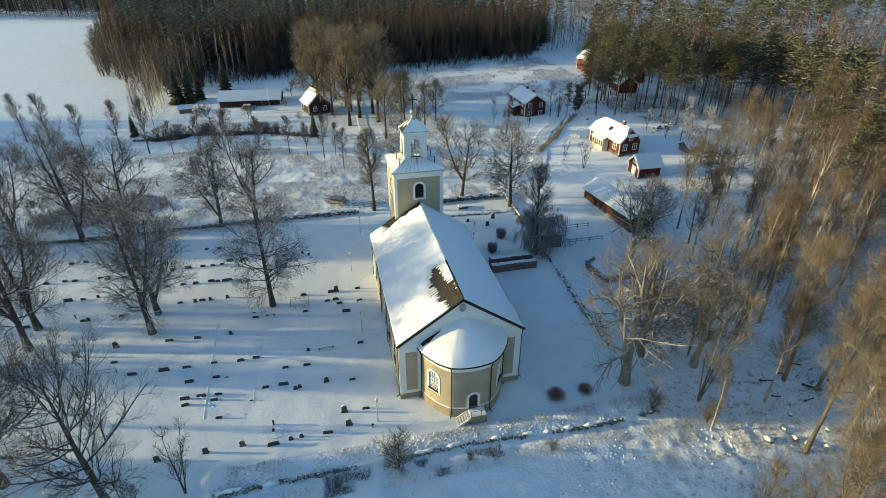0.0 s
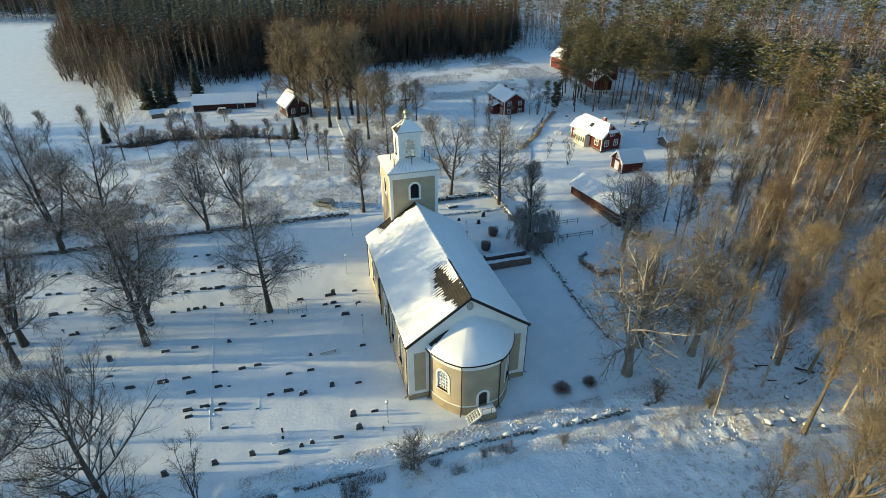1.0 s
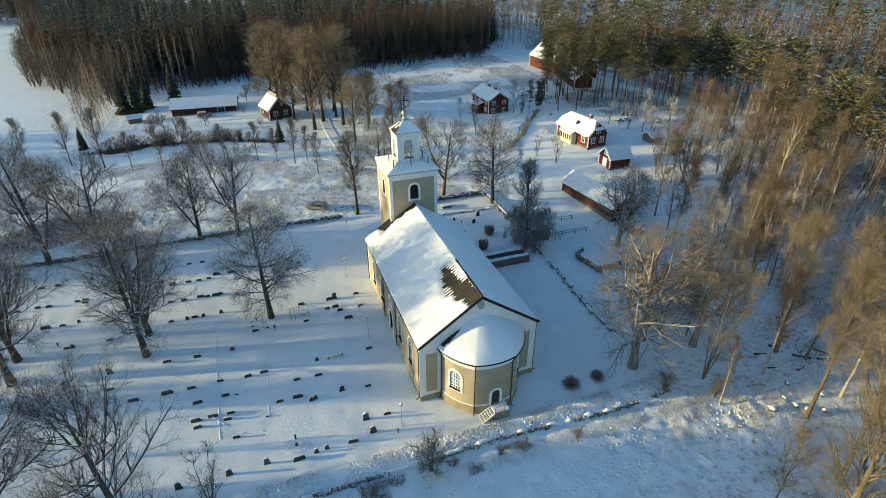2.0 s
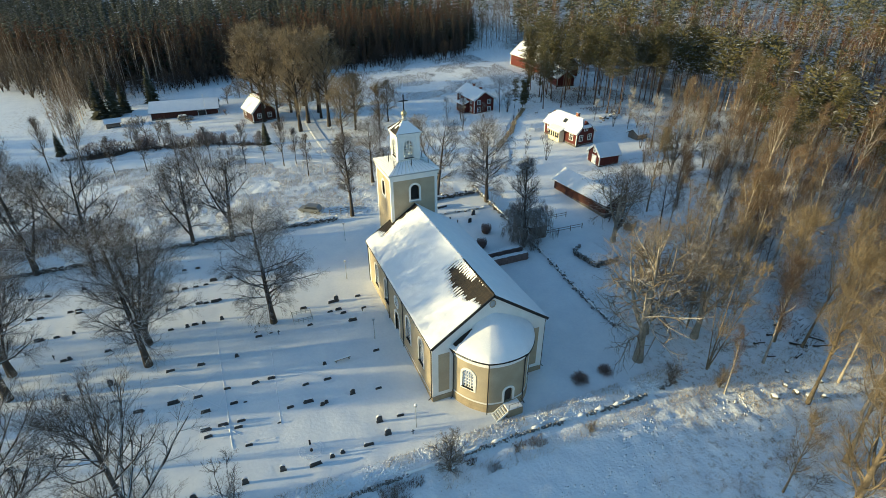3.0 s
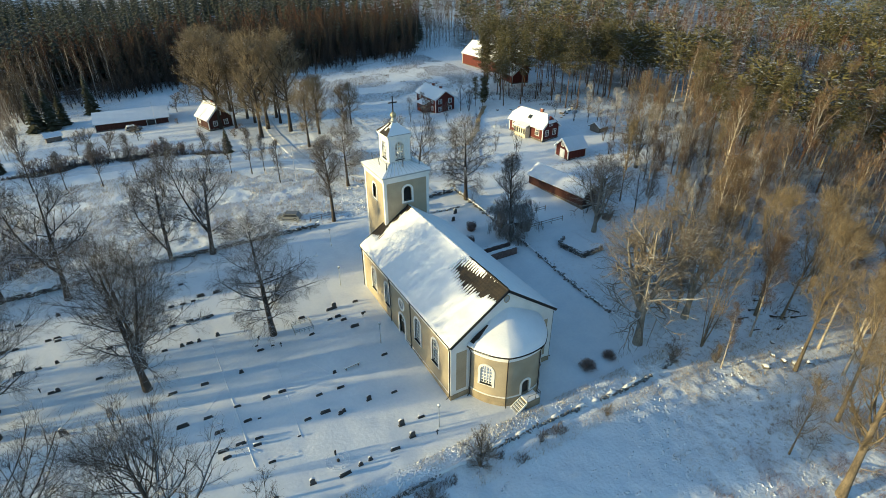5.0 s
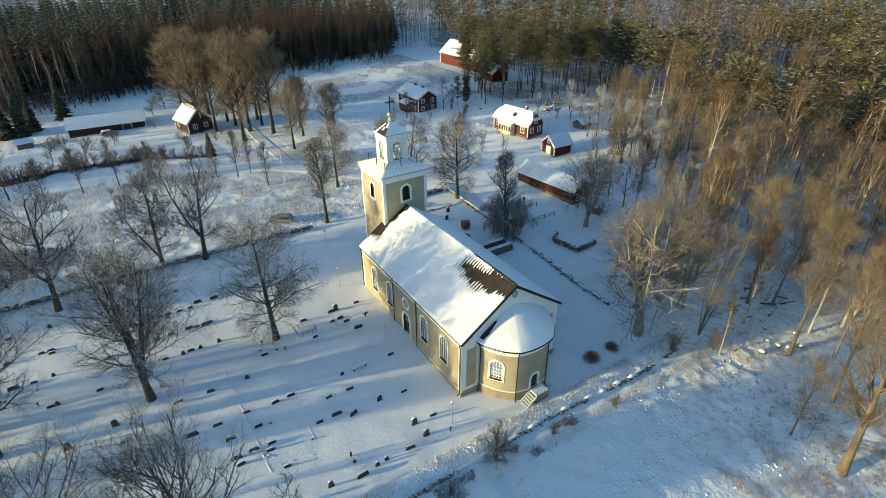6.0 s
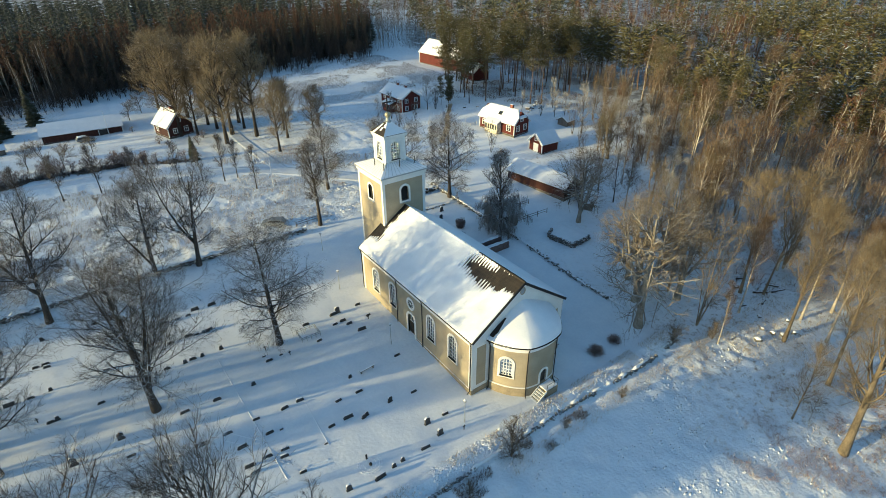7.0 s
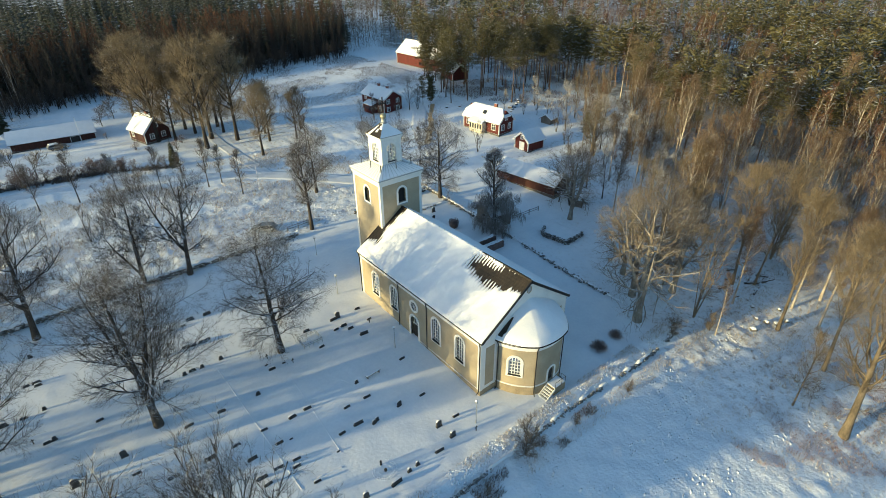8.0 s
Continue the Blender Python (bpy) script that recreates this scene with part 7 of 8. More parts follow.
def pine_blocks(seed, h, clumps, blades, bare=0.55, size=0.6, far=False):
    """A bare trunk and an uneven crown of flat needle pads at the ends of crooked branches."""
    rng = np.random.default_rng(seed)
    tp, tr = trunk_line(rng, h, 0.0065 * h + 0.04, (rng.normal(0, 0.03), rng.normal(0, 0.03)), 3 if far else 6)
    p1, r1 = sprout(rng, tp, tr, clumps, bare, 0.99, 66, 0.19 * h, 0.5, 0.15, 3, lambda t: np.clip(1.15 - (t - bare) / (1 - bare), 0.25, 1) * (0.6 + 0.5 * np.sin(t * 40)), 0.5, 0.03)
    ends = np.concatenate([p1[:, -1], p1[:, 1], tp[:, -1]])
    if not far:
        p2, _ = sprout(rng, p1, r1, 2, 0.4, 1.0, 50, 0.075 * h, 0.3, 0.2, 2)
        ends = np.concatenate([p1[:, -1], p2[:, -1], tp[:, -1]])
    N = len(ends) * blades
    c = np.repeat(ends, blades, 0)
    spread = np.array([0.075, 0.075, 0.036]) if far else np.array([0.030, 0.030, 0.011])
    off = rng.normal(0, 1, (N, 3)) * spread * h
    d = unit(off * (1, 1, 0.5) + rng.normal(0, 0.25, (N, 3)) + np.array([0, 0, 0.35]))
    s = unit(np.cross(d, rng.normal(size=(N, 3))))
    ln = size * rng.uniform(0.7, 1.4, (N, 1))
    wd = 0.17 if far else 0.13
    p = c + off
    v = np.stack([p - s * ln * wd, p + s * ln * wd, p + d * ln], 1).reshape(-1, 3)
    return line_tubes(tp, tr, 3) if far else line_tubes(tp, tr, 6) + line_tubes(p1, r1, 3), [(v, np.arange(3 * N).reshape(-1, 3))]


pine_a = tree_thing("pine_tree", pine_blocks(41, 20, 22, 42, 0.50, 0.50), (PINEBARK, PINE), "tall pine with bare reddish trunk and snowy crown", "tree", 92.5, 150.5, 0, 1.0, "pines behind the cottage")
pine_c = tree_thing("pine_tree", pine_blocks(46, 18, 30, 40, 0.24, 0.50), (PINEBARK, PINE), "broad pine, green almost to the ground", "tree", 86.5, 163.5, 0, 1.0, "pines behind the cottage")
pine_b = tree_thing("pine_tree", pine_blocks(42, 22, 24, 42, 0.46, 0.52), (PINEBARK, PINE), "tall pine with bare reddish trunk and snowy crown", "tree", 97.0, 141.0, 0, 1.0, "pines behind the cottage")
bushy_pine = tree_thing("pine_tree", pine_blocks(47, 9.5, 26, 40, 0.10, 0.42), (PINEBARK, PINE), "young bushy pine at the foot of the tall ones", "tree", 78.6, 152.0, 40, 0.85)
rng_p = np.random.default_rng(78)
for x, y, s in ((92, 72, 0.9), (99, 84, 0.85), (104, 60, 0.9), (112, 76, 0.95), (118, 52, 0.9), (108, 96, 0.9), (76, 88, 0.5)):
    plant(pine_b, x, y, 31.0 * x, s, "pine standing among the bare trees of the wood")
for k, (x, y) in enumerate(((81.3, 146.8), (86.4, 144.8), (98.2, 151.2), (101.7, 148.4), (98.8, 140.2), (95.3, 133.8), (98.2, 131.8), (91.6, 163.3), (77.6, 153.0), (85.0, 154.0), (90.0, 156.0), (94.5, 147.5), (106.6, 152.6), (104.0, 141.0), (110.0, 146.0), (104.0, 166.0))):
    plant(bushy_pine if x < 78.2 else (pine_a, pine_b)[k % 2], x - 0.8, y - 2.5, 71.0 * k, 0.86 + 0.05 * (k % 4))
for x, y, a, s in ((90.0, 168.0, 40, 1.1), (93.5, 163.5, 90, 1.1), (91.5, 160.0, 190, 1.05), (96.5, 172.5, 280, 1.15), (102.0, 168.5, 330, 1.1), (87.5, 158.0, 130, 0.95), (97.5, 167.0, 150, 1.0), (101.5, 162.5, 220, 0.9), (95.0, 177.0, 10, 1.05), (99.0, 181.0, 70, 1.0), (74.3, 151.0, 300, 0.5)):
    plant(pine_c, x, y, a, s)
for x, y, a, s in ((68.5, 150.3, 0, 0.8), (70.5, 148.5, 90, 0.5), (50.0, 148.6, 40, 0.55), (97, 124, 10, 0.7), (90.5, 117, 60, 0.6), (88, 111, 120, 0.7), (86, 126, 200, 0.5)):
    plant(frosted, x, y, a, s, "frosted bare tree by the farm houses")
for k in range(38):
    f = float(rng_p.uniform(0, 1))
    back = float(rng_p.uniform(0, 1)) ** 1.4 * 40
    x = float(np.interp(f, [0, 0.35, 0.6, 1], [97, 91, 96, 114])) + back * 0.8
    y = float(np.interp(f, [0, 0.35, 0.6, 1], [176, 156, 142, 128])) + back * 0.5
    if (104 < x < 121 and y > 176) or abs(x - 105) + abs(y - 172) < 8:
        continue
    plant((pine_a, pine_b)[k % 2], x, y, 37.0 * k, float(rng_p.uniform(0.75, 1.1)))
spruce_a = tree_thing("spruce_tree", bushy_pinelocks(43, 11.5, 26, 17), (BARK, SPRUCE), "dense dark spruce dusted with snow", "tree", -47.8, 203.4, 0, 1.25)
for x, y, a, s in ((-43.6, 203.6, 40, 1.2), (-41.0, 207.0, 200, 0.95), (-33.4, 216.5, 80, 1.15), (-53.2, 167.9, 10, 0.62), (-2.1, 150.1, 120, 0.62)):
    plant(spruce_a, x, y, a, s)

# the clump of tall bare trees along the farm track, fruit trees by the farms
clump = tree_thing("lime_tree", bare_tree(51, 26, 0.5, 0.20, 22, 0.36, 0.7, 7, 7, 7, angle=52, twig=1.5, twig_r=0.024, lod=1), (DARKBARK, ASPENTWIG), "tall leafless farm lime, brown in the low sun", "tree", 8.4, 158.5, 0, 1.0, "trees along the farm track")
rng_c = np.random.default_rng(79)
for k, (x, y) in enumerate(((12, 166), (4, 172), (17, 160), (16.5, 169.5), (9, 180), (14, 186), (6, 192), (12, 200), (2, 184), (-1, 196), (17, 176), (4, 204), (18, 192), (10, 174), (0, 174), (19, 207))):
    plant(clump, x, y, 53.0 * k, float(rng_c.uniform(0.72, 1.05)) * (1.0 if y > 157 else 0.75))
for k, (x, y, s) in enumerate(((23, 152, 0.6), (29, 148, 0.5), (25, 160, 0.55), (17, 142, 0.64), (34, 156, 0.45))):
    plant(clump, x, y, 71.0 * k, s, "smaller leafless tree beside the farm track")
fruit = tree_thing("fruit_tree", bare_tree(18, 4.8, 0.14, 0.22, 20, 0.58, 0.45, 6, 6, 3, angle=58, wob=0.2, twig=0.5, twig_r=0.012, forks=2, fork_at=0.25, lod=1), (BARK, OAKTWIG), "low spreading leafless fruit tree in the farm garden", "tree", -29.1, 166.6, 0, 1.1, "fruit trees of the farm")
for x, y, a, s in ((-36.6, 171.7, 60, 1.0), (-33.0, 173.2, 150, 1.05), (-22.0, 176.2, 250, 0.8), (-9.2, 201.2, 20, 1.05), (-4.8, 207.5, 110, 1.05)):
    plant(fruit, x, y, a, s)
for k, (x, y) in enumerate(((55, 150), (70, 148), (58, 141), (50, 137), (59, 108), (56.5, 113.5), (79, 97), (84, 104), (76, 93), (88, 120))):
    plant(sapling, x, y, 61.0 * k, float(rng_c.uniform(0.55, 0.9)))
plant(oak, 79, 88, 20, 0.7)
plant(lime_c, 55.5, 75.5, 80, 0.7)

# brushy hedgerow along the lane
hr = np.random.default_rng(80)
GARDEN_HEDGE = [(-52, 162.6), (-32, 162.2), (-24, 160.4), (-16, 158.2), (-6, 151.6), (-2, 150)]
brush = tree_thing("bare_shrub", bare_tree(17, 3.0, 0.04, 0.03, 18, 0.50, 0.7, 4, 5, 0, angle=36, forks=6, twig_r=0.03, lod=2), (BARK, TWIG), "low leafless roadside brushwood", "shrub", -43, 161.5, 0, 0.6, "brushwood along the lane")
garden_bush = tree_thing("bare_shrub", bare_tree(19, 3.0, 0.04, 0.02, 22, 0.62, 0.35, 5, 5, 0, angle=52, forks=7, twig_r=0.02, lod=2), (BARK, HEDGE), "rounded brown leafless bush in the garden hedge", "shrub", -32, 161.5, 0, 0.9, "bushes of the garden hedge")
for k in range(46):
    x = -47 + 45 * float(hr.uniform(0, 1))
    y = float(np.interp(x, [p[0] for p in GARDEN_HEDGE], [p[1] for p in GARDEN_HEDGE])) + float(hr.normal(0, 0.9))
    plant(garden_bush, x, y, 40.0 * k, float(hr.uniform(0.7, 1.35)))
for k in range(44):
    x = -50 + 48 * float(hr.uniform(0, 1))
    y = float(np.interp(x, [p[0] for p in GARDEN_HEDGE], [p[1] for p in GARDEN_HEDGE])) - 1.0 + float(hr.normal(0, 0.8))
    plant(brush, x, y, 40.0 * k, float(hr.uniform(0.3, 0.6)))
for x, y, r in ((2.0, 163.5, 0.9), (-6.5, 170.5, 0.8), (4.5, 168.0, 0.8), (-10.5, 187.0, 0.6), (-13.0, 200.0, 0.7)):
    plant(garden_bush, x, y, 30 * x, r)
for k in range(22):
    x, y = float(hr.uniform(-62, -30)), float(hr.uniform(104, 122))
    plant(brush, x, y, 40.0 * k, float(hr.uniform(0.4, 0.8)))


for k in range(16):
    f = k / 15
    plant(brush, 53.4 + 21.5 * f + float(hr.normal(0, 0.4)), 121.5 + 26 * f + float(hr.normal(0, 0.4)), 50.0 * k, float(hr.uniform(0.25, 0.42)))


# ---- far woods: past counting, one object of each kind ----
def scatter_wood(name, label, variants, mats, spots, seed, sizes):
    rng = np.random.default_rng(seed)
    blocks = []
    pick = rng.integers(len(variants), size=len(spots))
    ang, size = rng.uniform(0, 2 * np.pi, len(spots)), rng.uniform(*sizes, len(spots))
    zs = ground(spots[:, 0], spots[:, 1])
    for k, (wood, fine) in enumerate(variants):
        sel = pick == k
        n = int(sel.sum())
        if not n:
            continue
        c, s, sc = np.cos(ang[sel]), np.sin(ang[sel]), size[sel]
        for idx, group in ((0, wood), (1, fine)):
            for v, f in group:
                x = (v[None, :, 0] * c[:, None] - v[None, :, 1] * s[:, None]) * sc[:, None] + spots[sel, 0][:, None]
                y = (v[None, :, 0] * s[:, None] + v[None, :, 1] * c[:, None]) * sc[:, None] + spots[sel, 1][:, None]
                z = v[None, :, 2] * sc[:, None] + zs[sel][:, None]
                ff = (f[None] + np.arange(n)[:, None, None] * len(v)).reshape(-1, f.shape[1])
                blocks.append((np.stack([x, y, z], -1).reshape(-1, 3), ff, idx))
    ob = new(name, quick_mesh(name, blocks, mats))
    tagged(ob, label, "woodland", kind="stuff")


def far_spots(seed, n, test):
    rng = np.random.default_rng(seed)
    out = []
    while len(out) < n:
        # thinner with distance
        d = rng.uniform(0.03, 1, 4000) ** 0.62 * 900
        a = np.radians(rng.uniform(-38, 86, 4000))
        x, y = d * np.sin(a) - 10, d * np.cos(a)
        ok = test(x, y, rng.uniform(0, 1, 4000))
        out += list(zip(x[ok], y[ok]))
    return np.array(out[:n])


def north_birch(x, y, r):
    e = north_edge(x)
    depth = y - e
    return (x < 128) & (depth > 0) & (depth < 75) & ~clearing(x, y) & (r < np.where(depth < 55, 1.0, 0.4)) & ~((x < -88) & (depth > 40))


def north_spruce(x, y, r):
    e = north_edge(x)
    return (x < 135) & (y - e > 52) & (y - e < 330) & ~clearing(x, y) & (r < np.where(y - e < 80, 0.6, 1.0))


def east_far(x, y):
    return (((x > 125) & (y > -40)) | ((x > 90) & (y < 98) & (y > -40)) | ((x > 128) & (y > 130))) & ~clearing(x, y)


def east_birch(x, y, r):
    w = vnoise(x, y, 60, 91)
    return east_far(x, y) & (x < 420) & (y < 320) & (r < np.where(w > 0.33, 1.0, 0.4)) & (np.hypot(x, y) < 330)


def east_pine(x, y, r):
    w = vnoise(x, y, 60, 91)
    return east_far(x, y) & (r < np.where((w < 0.4) | (np.hypot(x, y) > 300), 1.0, 0.16)) & (x > 112)


far_birches = [bare_tree(60 + k, 19, 0.15, 0.26, 11, 0.19, 1.1, 4, 4, 0, angle=36, twig_r=0.06, lod=2) for k in range(4)]
far_spruces = [bushy_pinelocks(70 + k, 19, 10, 7) for k in range(3)]
far_pines = [pine_blocks(75 + k, 17, 7, 28, 0.44, 0.95, True) for k in range(4)]
dense_birches = [bare_tree(80 + k, 19, 0.13, 0.22, 14, 0.17, 1.2, 4, 5, 0, angle=32, twig_r=0.040, lod=2) for k in range(4)]
scatter_wood("birch_wood", "belt of leafless reddish-brown birch wood", dense_birches, [DARKBARK, REDTWIG], far_spots(1, 700, lambda x, y, r: north_birch(x, y, r) & (y - north_edge(x) > 12)), 1, (0.85, 1.25))
# shaded and lit sides of one wood, told apart by bark and twig colour
scatter_wood("birch_wood", "belt of leafless birch and alder wood, coloured dark for shade", dense_birches, [DARKBARK, DARKTWIG], far_spots(11, 640, lambda x, y, r: north_birch(x, y, r) & (x > -28) & (y - north_edge(x) < 45)), 11, (0.6, 1.1))
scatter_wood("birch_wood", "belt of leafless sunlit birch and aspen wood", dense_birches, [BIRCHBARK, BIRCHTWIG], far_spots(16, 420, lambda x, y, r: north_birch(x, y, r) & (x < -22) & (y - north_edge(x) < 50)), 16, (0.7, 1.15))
rng_g = np.random.default_rng(83)
grove_y = rng_g.uniform(176, 228, 46)
grove = np.stack([np.interp(grove_y, [176, 200, 228], [-52, -55, -60]) + rng_g.normal(0, 1.9, 46), grove_y], -1)
scatter_wood("birch_wood", "narrow grove of brown birches beside the farm spruces", dense_birches, [BIRCHBARK, BIRCHTWIG], grove, 17, (0.5, 0.95))
bushy = [bare_tree(90 + k, 13, 0.12, 0.08, 16, 0.27, 0.9, 4, 4, 0, angle=44, forks=3, twig_r=0.07, lod=2) for k in range(3)]
scatter_wood("birch_wood", "rounded frosted willows along the field's edge", bushy, [BARK, OAKTWIG], far_spots(12, 170, lambda x, y, r: (x < -46) & (x > -112) & (y > north_edge(x) - 5) & (y < north_edge(x) + 26)), 12, (0.7, 1.25))
scatter_wood("spruce_forest", "dark spruce forest dusted with snow", far_spruces, [BARK, SPRUCE], far_spots(2, 1600, north_spruce), 2, (0.8, 1.3))
scatter_wood("spruce_forest", "dark spruces standing among the northern birches", far_spruces, [BARK, SPRUCE], far_spots(6, 620, lambda x, y, r: north_birch(x, y, r * 0) & (x > -25) & (y - north_edge(x) > 13)), 6, (0.55, 0.95))
scatter_wood("birch_wood", "leafless birch wood glowing brown in the sun", far_birches, [BIRCHBARK, REDTWIG], far_spots(3, 800, east_birch), 3, (0.75, 1.2))
scatter_wood("pine_forest", "frosted pine forest reaching into the distance", far_pines, [PINEBARK, PINE], far_spots(4, 430, lambda x, y, r: east_pine(x, y, r) & (np.hypot(x, y) < 270)), 4, (0.8, 1.25))
scatter_wood("spruce_forest", "tall dark spruces at the corner of the northern wood", far_spruces, [BARK, SPRUCE], far_spots(14, 240, lambda x, y, r: (x > -112) & (x < -10) & (y > north_edge(x) + 34) & (y < north_edge(x) + 85)), 14, (1.05, 1.4))
scatter_wood("birch_wood", "thicket along the northern wood's edge, shade put into its colour", bushy, [DARKBARK, DARKTWIG], far_spots(15, 420, lambda x, y, r: (x > -48) & (x < 97) & (y > north_edge(x) - 3 - 5 * vnoise(x, y, 14, 112)) & (y < north_edge(x) + 12)), 15, (0.32, 0.78))
scatter_wood("birch_wood", "thin young birches scattered over the snowy cutting", far_birches, [BIRCHBARK, BIRCHTWIG], far_spots(13, 110, lambda x, y, r: clearing(x, y) & (y > 250)), 13, (0.5, 0.9))
hazy_pines = [pine_blocks(85 + k, 17, 5, 16, 0.40, 1.6, True) for k in range(4)]
scatter_wood("pine_forest", "pale frosted pine forest in the distance", hazy_pines, [PINEBARK, FARPINE], far_spots(7, 1150, lambda x, y, r: east_pine(x, y, r) & (np.hypot(x, y) >= 270)), 7, (0.8, 1.25))

# unseen wood west of the churchyard, placed to filter the low sun
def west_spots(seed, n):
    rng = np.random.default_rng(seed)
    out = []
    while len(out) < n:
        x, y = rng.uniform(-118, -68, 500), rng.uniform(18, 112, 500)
        v = y + 0.231 * (x + 70)      # gaps placed so that strips of sun reach the yard
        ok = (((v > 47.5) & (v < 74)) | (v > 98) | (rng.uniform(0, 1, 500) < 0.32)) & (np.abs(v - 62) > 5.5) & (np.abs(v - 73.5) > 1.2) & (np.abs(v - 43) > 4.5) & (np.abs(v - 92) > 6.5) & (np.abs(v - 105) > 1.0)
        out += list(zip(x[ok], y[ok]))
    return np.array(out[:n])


# unseen trees added out west to keep low sun off meadow and lane
def field_spots(seed, n):
    rng = np.random.default_rng(seed)
    x, y = rng.uniform(-175, -84, 6 * n), rng.uniform(112, 208, 6 * n)
    ok = (x < -90 - 0.42 * np.clip(y - 130, 0, 90)) & ((y > 158) | (y < 123))
    return np.stack([x[ok], y[ok]], -1)[:n]


scatter_wood("birch_wood", "unseen leafless trees added to the west to shade meadow and lane", far_birches, [BARK, TWIG], field_spots(51, 150), 51, (0.85, 1.15))
scatter_wood("spruce_forest", "unseen spruces added to the west to shade meadow and lane", far_spruces, [BARK, SPRUCE], field_spots(52, 60), 52, (0.6, 1.0))
scatter_wood("birch_wood", "unseen leafless wood west of the churchyard, filtering the low sun", far_birches, [BARK, TWIG], west_spots(5, 135), 5, (0.85, 1.15))
# unseen low birches, sized to shade the yard but leave the apse lit
rng_w = np.random.default_rng(54)
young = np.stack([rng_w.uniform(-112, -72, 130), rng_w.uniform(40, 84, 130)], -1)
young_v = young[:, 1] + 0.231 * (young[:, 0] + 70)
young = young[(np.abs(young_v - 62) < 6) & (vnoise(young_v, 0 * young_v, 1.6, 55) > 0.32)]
scatter_wood("birch_wood", "unseen low birches added in the western gap to shade the yard", far_birches, [BARK, TWIG], young, 54, (0.48, 0.70))
scatter_wood("spruce_forest", "unseen spruces west of the churchyard, thickening the shade", far_spruces, [BARK, SPRUCE], west_spots(9, 18), 9, (0.5, 0.85))

# ---- tussocks and dead grass in the meadows ----
def tussocks(name, label, n, test, mat, seed, size, lo, hi, squat):
    rng = np.random.default_rng(seed)
    v0, f0 = stone_arrays(STONES[0])
    pts = []
    while len(pts) < n:
        x, y = rng.uniform(lo[0], hi[0], 3000), rng.uniform(lo[1], hi[1], 3000)
        ok = test(x, y)
        pts += list(zip(x[ok], y[ok]))
    p = np.array(pts[:n])
    d = rng.uniform(0.5, 1.3, n) * size
    a = rng.normal(0.5, 0.35, n)
    c, s = np.cos(a)[:, None], np.sin(a)[:, None]
    st = rng.uniform(1.0, 1.9, n)[:, None]
    x = (v0[None, :, 0] * st * c - v0[None, :, 1] * s) * d[:, None] + p[:, 0, None]
    y = (v0[None, :, 0] * st * s + v0[None, :, 1] * c) * d[:, None] + p[:, 1, None]
    z = v0[None, :, 2] * squat * d[:, None] + (ground(p[:, 0], p[:, 1]) + bank(p[:, 0], p[:, 1]))[:, None] + 0.01
    f = (f0[None] + np.arange(n)[:, None, None] * len(v0)).reshape(-1, 3)
    tagged(new(name, quick_mesh(name, [(np.stack([x, y, z], -1).reshape(-1, 3), f, 0)], [mat], smooth=True)), label, "grass", kind="stuff")


def dead_grass(name, label, n, test, seed, size, lo, hi, mat=None):
    rng = np.random.default_rng(seed)
    pts = []
    while len(pts) < n:
        x, y = rng.uniform(lo[0], hi[0], 3000), rng.uniform(lo[1], hi[1], 3000)
        ok = test(x, y)
        pts += list(zip(x[ok], y[ok]))
    p = np.array(pts[:n])
    root = np.stack([p[:, 0], p[:, 1], ground(p[:, 0], p[:, 1]) + bank(p[:, 0], p[:, 1])], -1)
    v, f = spray(n, seed, lambda r_, k: (root, r_.normal(0, 0.45, (k, 3)) + np.array([0.25, 0, 1.0])), size, 0.10)
    tagged(new(name, quick_mesh(name, [(v, f, 0)], [mat or (BRACKEN if name == "undergrowth" else STRAW)])), label, "grass", kind="stuff")


south_field = lambda x, y: (y < 38.6) & (vnoise(x, y, 5, 96) > 0.38)
north_meadow = lambda x, y: (y > 101) & (near_line(x, y, LANE) > 3.2) & (vnoise(x, y, 6, 97) > 0.35)
tussocks("snowy_tussocks", "snow-covered grass tussocks in the rough field", 2200, south_field, SNOW, 6, 0.3, (-20, 12), (52, 38.6), 0.26)
tussocks("snowy_tussocks", "snow-covered grass tussocks in the meadow", 5600, north_meadow, SNOW, 7, 0.36, (-62, 101), (32, 146), 0.34)
dead_grass("dead_grass", "pale dead grass standing through the snow", 16000, lambda x, y: (vnoise(x, y, 4, 98) > 0.42) & ((y > 37) & (y < 38.9) | (x > 38)), 8, 0.45, (-12, 10), (80, 39))
dead_grass("dead_grass", "pale dead grass standing through the meadow snow", 32000, lambda x, y: north_meadow(x, y) & (vnoise(x, y, 5, 99) > 0.4), 9, 0.5, (-62, 101), (32, 146))
dead_grass("undergrowth", "brown weeds in the rough meadow", 11000, lambda x, y: north_meadow(x, y) & (vnoise(x, y, 3, 114) > 0.5), 23, 0.4, (-62, 101), (32, 146), HEATHER)
dead_grass("dead_grass", "pale dry grass at the foot of the old aspens", 12000, lambda x, y: (x + y > 42) & (vnoise(x, y, 3, 115) + 0.4 * vnoise(x, y, 0.9, 116) > 0.55), 24, 0.34, (24, 6), (60, 30))
dead_grass("dead_grass", "pale dry grass between the wall and the rubble", 3500, lambda x, y: vnoise(x, y, 2, 117) > 0.4, 25, 0.3, (30, 32.5), (50, 38))
dead_grass("dead_grass", "dull brown reeds in the far clearing", 32000, lambda x, y: (y < north_edge(x) - 2) & (vnoise(x, y, 9, 100) + 0.6 * vnoise(x, y, 2.5, 109) > 0.68), 10, 0.55, (20, 176), (100, 246), THICKET)

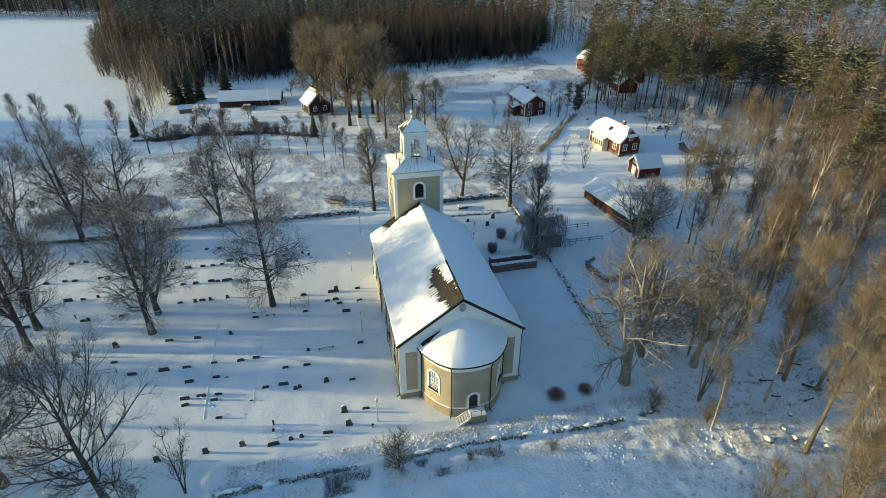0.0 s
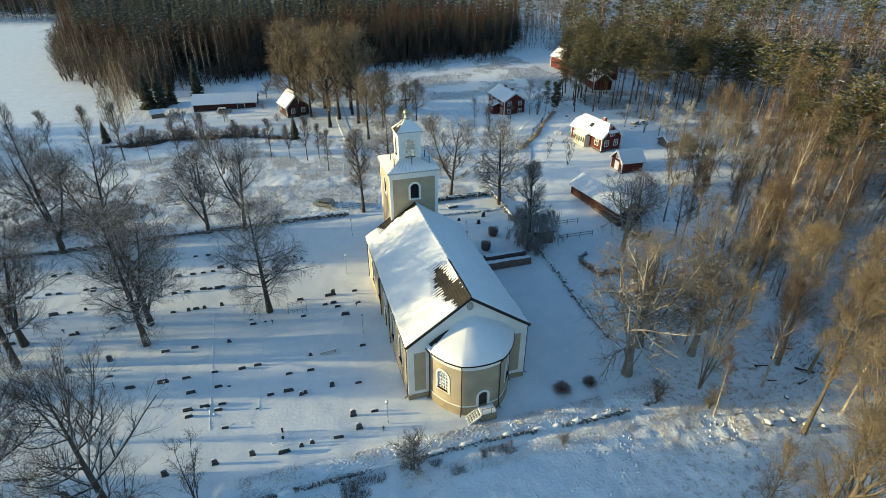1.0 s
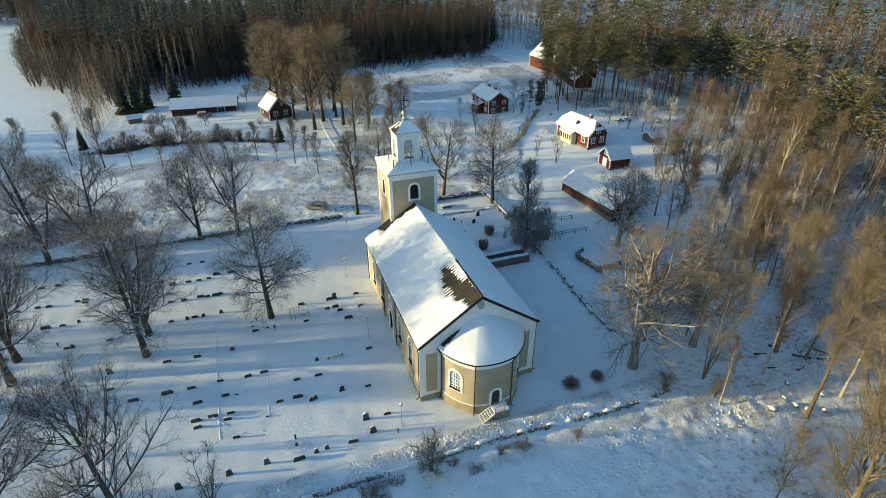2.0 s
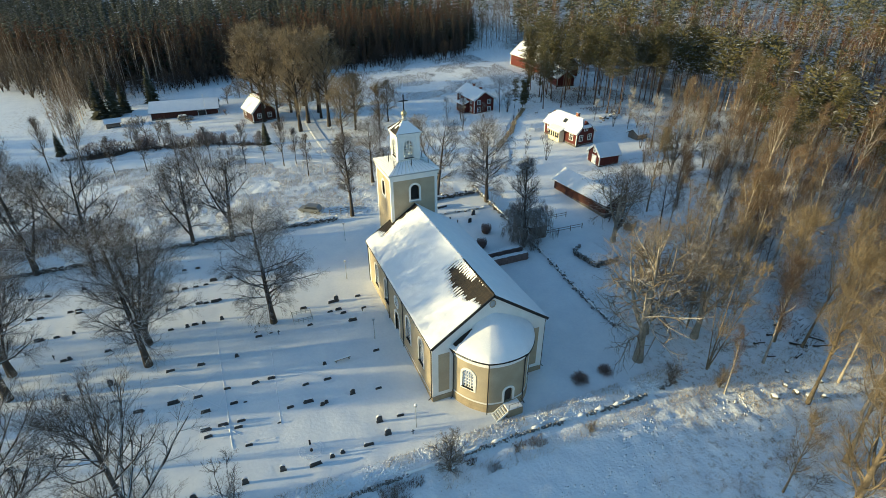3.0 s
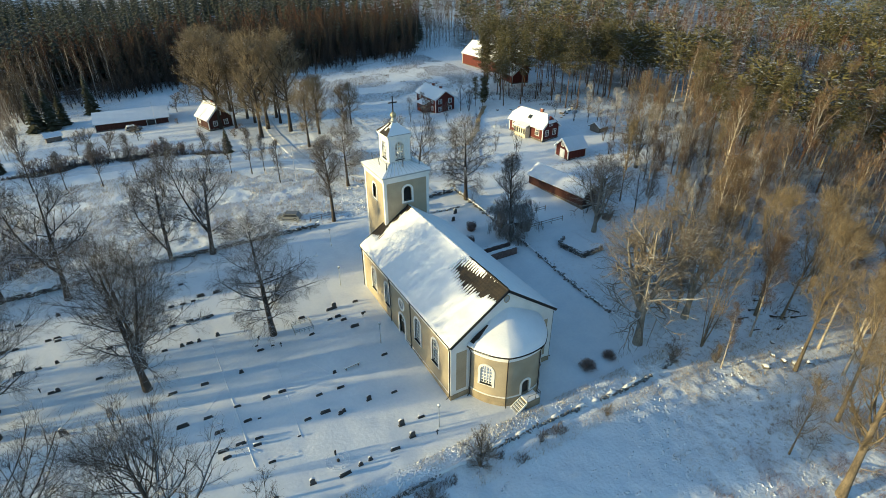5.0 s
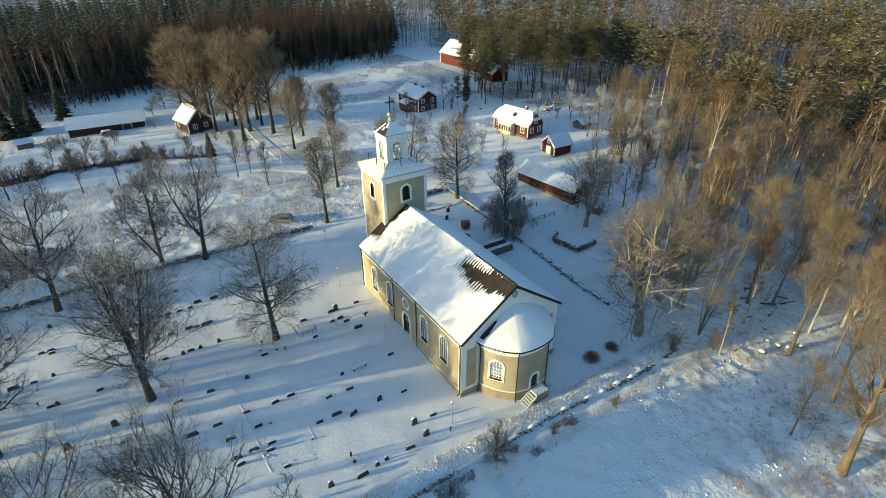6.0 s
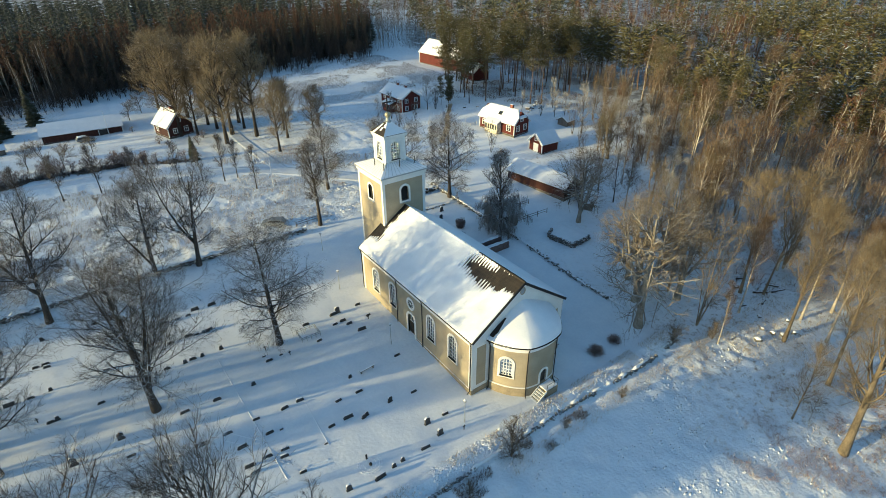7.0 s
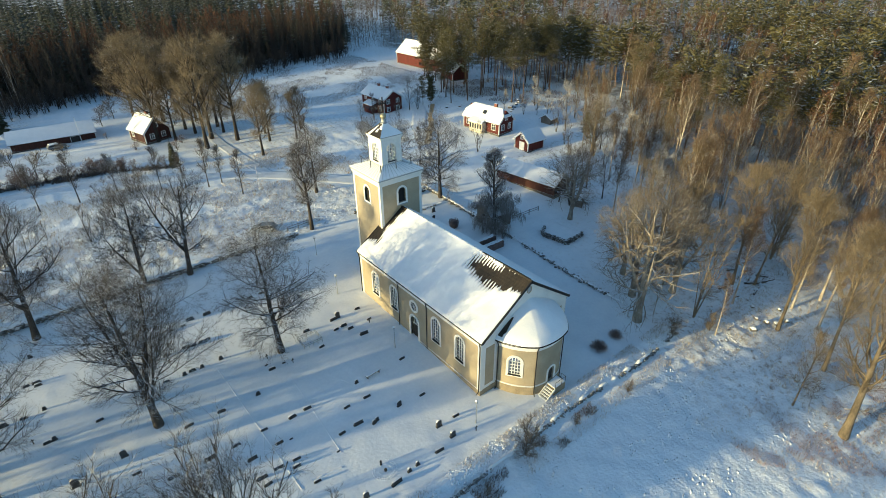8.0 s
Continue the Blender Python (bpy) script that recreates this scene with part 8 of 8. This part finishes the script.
tussocks("snowy_tussocks", "snowy grass bank along the south wall", 1500, lambda x, y: vnoise(x, y, 3, 101) > 0.25, SNOW, 12, 0.26, (-14, 40.3), (37, 42.8), 0.7)
dead_grass("dead_grass", "pale dead grass on the bank behind the south wall", 2400, lambda x, y: vnoise(x, y, 2, 104) > 0.42, 16, 0.42, (-14, 40.9), (37, 42.8))
dead_grass("undergrowth", "brown bramble thicket beyond the north wall", 5500, lambda x, y: np.hypot((x + 46) / 17, (y - 111.5) / 7.5) < 0.5 + 0.6 * vnoise(x, y, 5, 106), 18, 0.8, (-64, 102), (-28, 122), THICKET)
dead_grass("undergrowth", "brown brushwood in the verge of the lane", 6500, lambda x, y: near_line(x, y, GARDEN_HEDGE) < 3.0 * vnoise(x, y, 5, 105) ** 1.5 + 0.2, 17, 0.9, (-54, 146), (0, 168), THICKET)
VERGE = [(52.8, 121.0), (61.5, 129.8), (65.7, 136.2), (75.4, 147.6)]
dead_grass("undergrowth", "brown dead grass along the cottage lane", 5200, lambda x, y: near_line(x, y, VERGE) < 0.25 + 0.8 * vnoise(x, y, 3, 111), 21, 0.6, (50, 118), (78, 150), STRAW)
dead_grass("undergrowth", "grey-brown brushwood at the foot of the pines", 7000, lambda x, y: (x + 0.55 * y > 166) & (vnoise(x, y, 5, 110) > 0.4) & (np.hypot(x - 105, y - 172) > 8), 20, 0.8, (82, 108), (116, 168), THICKET)
dead_grass("undergrowth", "reddish heather in the rough corner of the field", 9000, lambda x, y: (vnoise(x, y, 4, 107) + 0.5 * vnoise(x, y, 1.1, 108) > 0.78) & (x + y > 46), 19, 0.36, (24, 8), (50, 27), HEATHER)
dead_grass("undergrowth", "dark weed stems and twigs below the south wall", 1500, lambda x, y: vnoise(x, y, 2.2, 113) > 0.58, 22, 0.5, (-4, 37.2), (16, 39.6), THICKET)
dead_grass("undergrowth", "brown bracken and brushwood on the woodland floor", 15000, lambda x, y: (y > north_edge(x) + 3) | ((x > 120) & (y < 250)), 13, 1.3, (-110, 120), (170, 330))
dead_grass("undergrowth", "brown bracken and brushwood under the east wood", 16000, lambda x, y: east_wood(x, y) & (vnoise(x, y, 6, 102) > 0.35), 14, 0.9, (48, -4), (140, 110))

# trodden snow along the trails between the graves
def snow_height(x, y):
    i, j = np.clip(np.searchsorted(LAY[0], x) - 1, 0, len(LAY[0]) - 2), np.clip(np.searchsorted(LAY[1], y) - 1, 0, len(LAY[1]) - 2)
    u, v = (x - LAY[0][i]) / (LAY[0][i + 1] - LAY[0][i]), (y - LAY[1][j]) / (LAY[1][j + 1] - LAY[1][j])
    z = LAY[2]
    return (z[j, i] * (1 - u) + z[j, i + 1] * u) * (1 - v) + (z[j + 1, i] * (1 - u) + z[j + 1, i + 1] * u) * v


def trail(line, half, depth, seed):
    """A ribbon of scuffed snow: a sunken run with kicked-up rims, which dips under the lying snow at both edges."""
    out = []
    for (ax, ay), (bx, by) in zip(line, line[1:]):
        ln = math.hypot(bx - ax, by - ay)
        n = max(3, int(ln / 0.14))
        s = np.linspace(0, 1, n)[:, None]
        us = np.linspace(-1, 1, 11)[None]
        sway = 0.35 * half * (vnoise(s * ln, s * 0 + ax, 2.0, seed) - 0.5) * 2
        o = us * half + sway
        x, y = ax + (bx - ax) * s - (by - ay) / ln * o, ay + (by - ay) * s + (bx - ax) / ln * o
        z = snow_height(x, y) + 0.012 + depth * (0.8 * vnoise(x, y, 0.30, seed + 1) ** 2 + 0.5 * np.clip(vnoise(x, y, 0.16, seed + 2) - 0.35, 0, 1)) * (1 - us ** 4) - 0.05 * us ** 6
        idx = np.arange(n * 11).reshape(n, 11)
        out.append((np.stack([x, y, z], -1).reshape(-1, 3), np.stack([idx[:-1, :-1], idx[1:, :-1], idx[1:, 1:], idx[:-1, 1:]], -1).reshape(-1, 4), 0))
    return out


TRAILS = [([(-18.3, 73.1), (-18.0, 65.1), (-17.5, 50.6)], 0.09, 0.05), ([(-11.4, 66.1), (-12.0, 52.1)], 0.06, 0.03),
          ([(-23.9, 63.6), (-21.0, 61.1), (-18.4, 64.1)], 0.07, 0.04), ([(-21.4, 59.1), (-19.0, 56.7), (-17.8, 59.6)], 0.07, 0.04), ([(-20.8, 60.1), (-18.2, 57.1)], 0.07, 0.04), ([(-7.4, 63.7), (-5.6, 60.1)], 0.07, 0.03),
          ([(-28.9, 55.6), (-25.4, 59.1), (-23.4, 61.6)], 0.10, 0.05), ([(-16.2, 51.0), (-12.9, 50.4)], 0.16, 0.07), ([(-18.6, 54.6), (-16.6, 52.3)], 0.12, 0.06)]
rows_ = []
for k, (line, half, depth) in enumerate(TRAILS):
    rows_ += trail(line, half, depth, 120 + 5 * k)
tagged(new("trodden_snow", quick_mesh("trodden_snow", rows_, [SNOW], smooth=True)), "trails of trodden snow between the graves", "snow", kind="stuff")

# ---- single stones of the near wall, last ----
stone_wall("wall_south", SOUTH, "tumbled dry stone wall half buried in snow", 11, 0.27, 0.40, 2, 0.27, True, 0.58, 0.22, 0.07, lee=0.16)
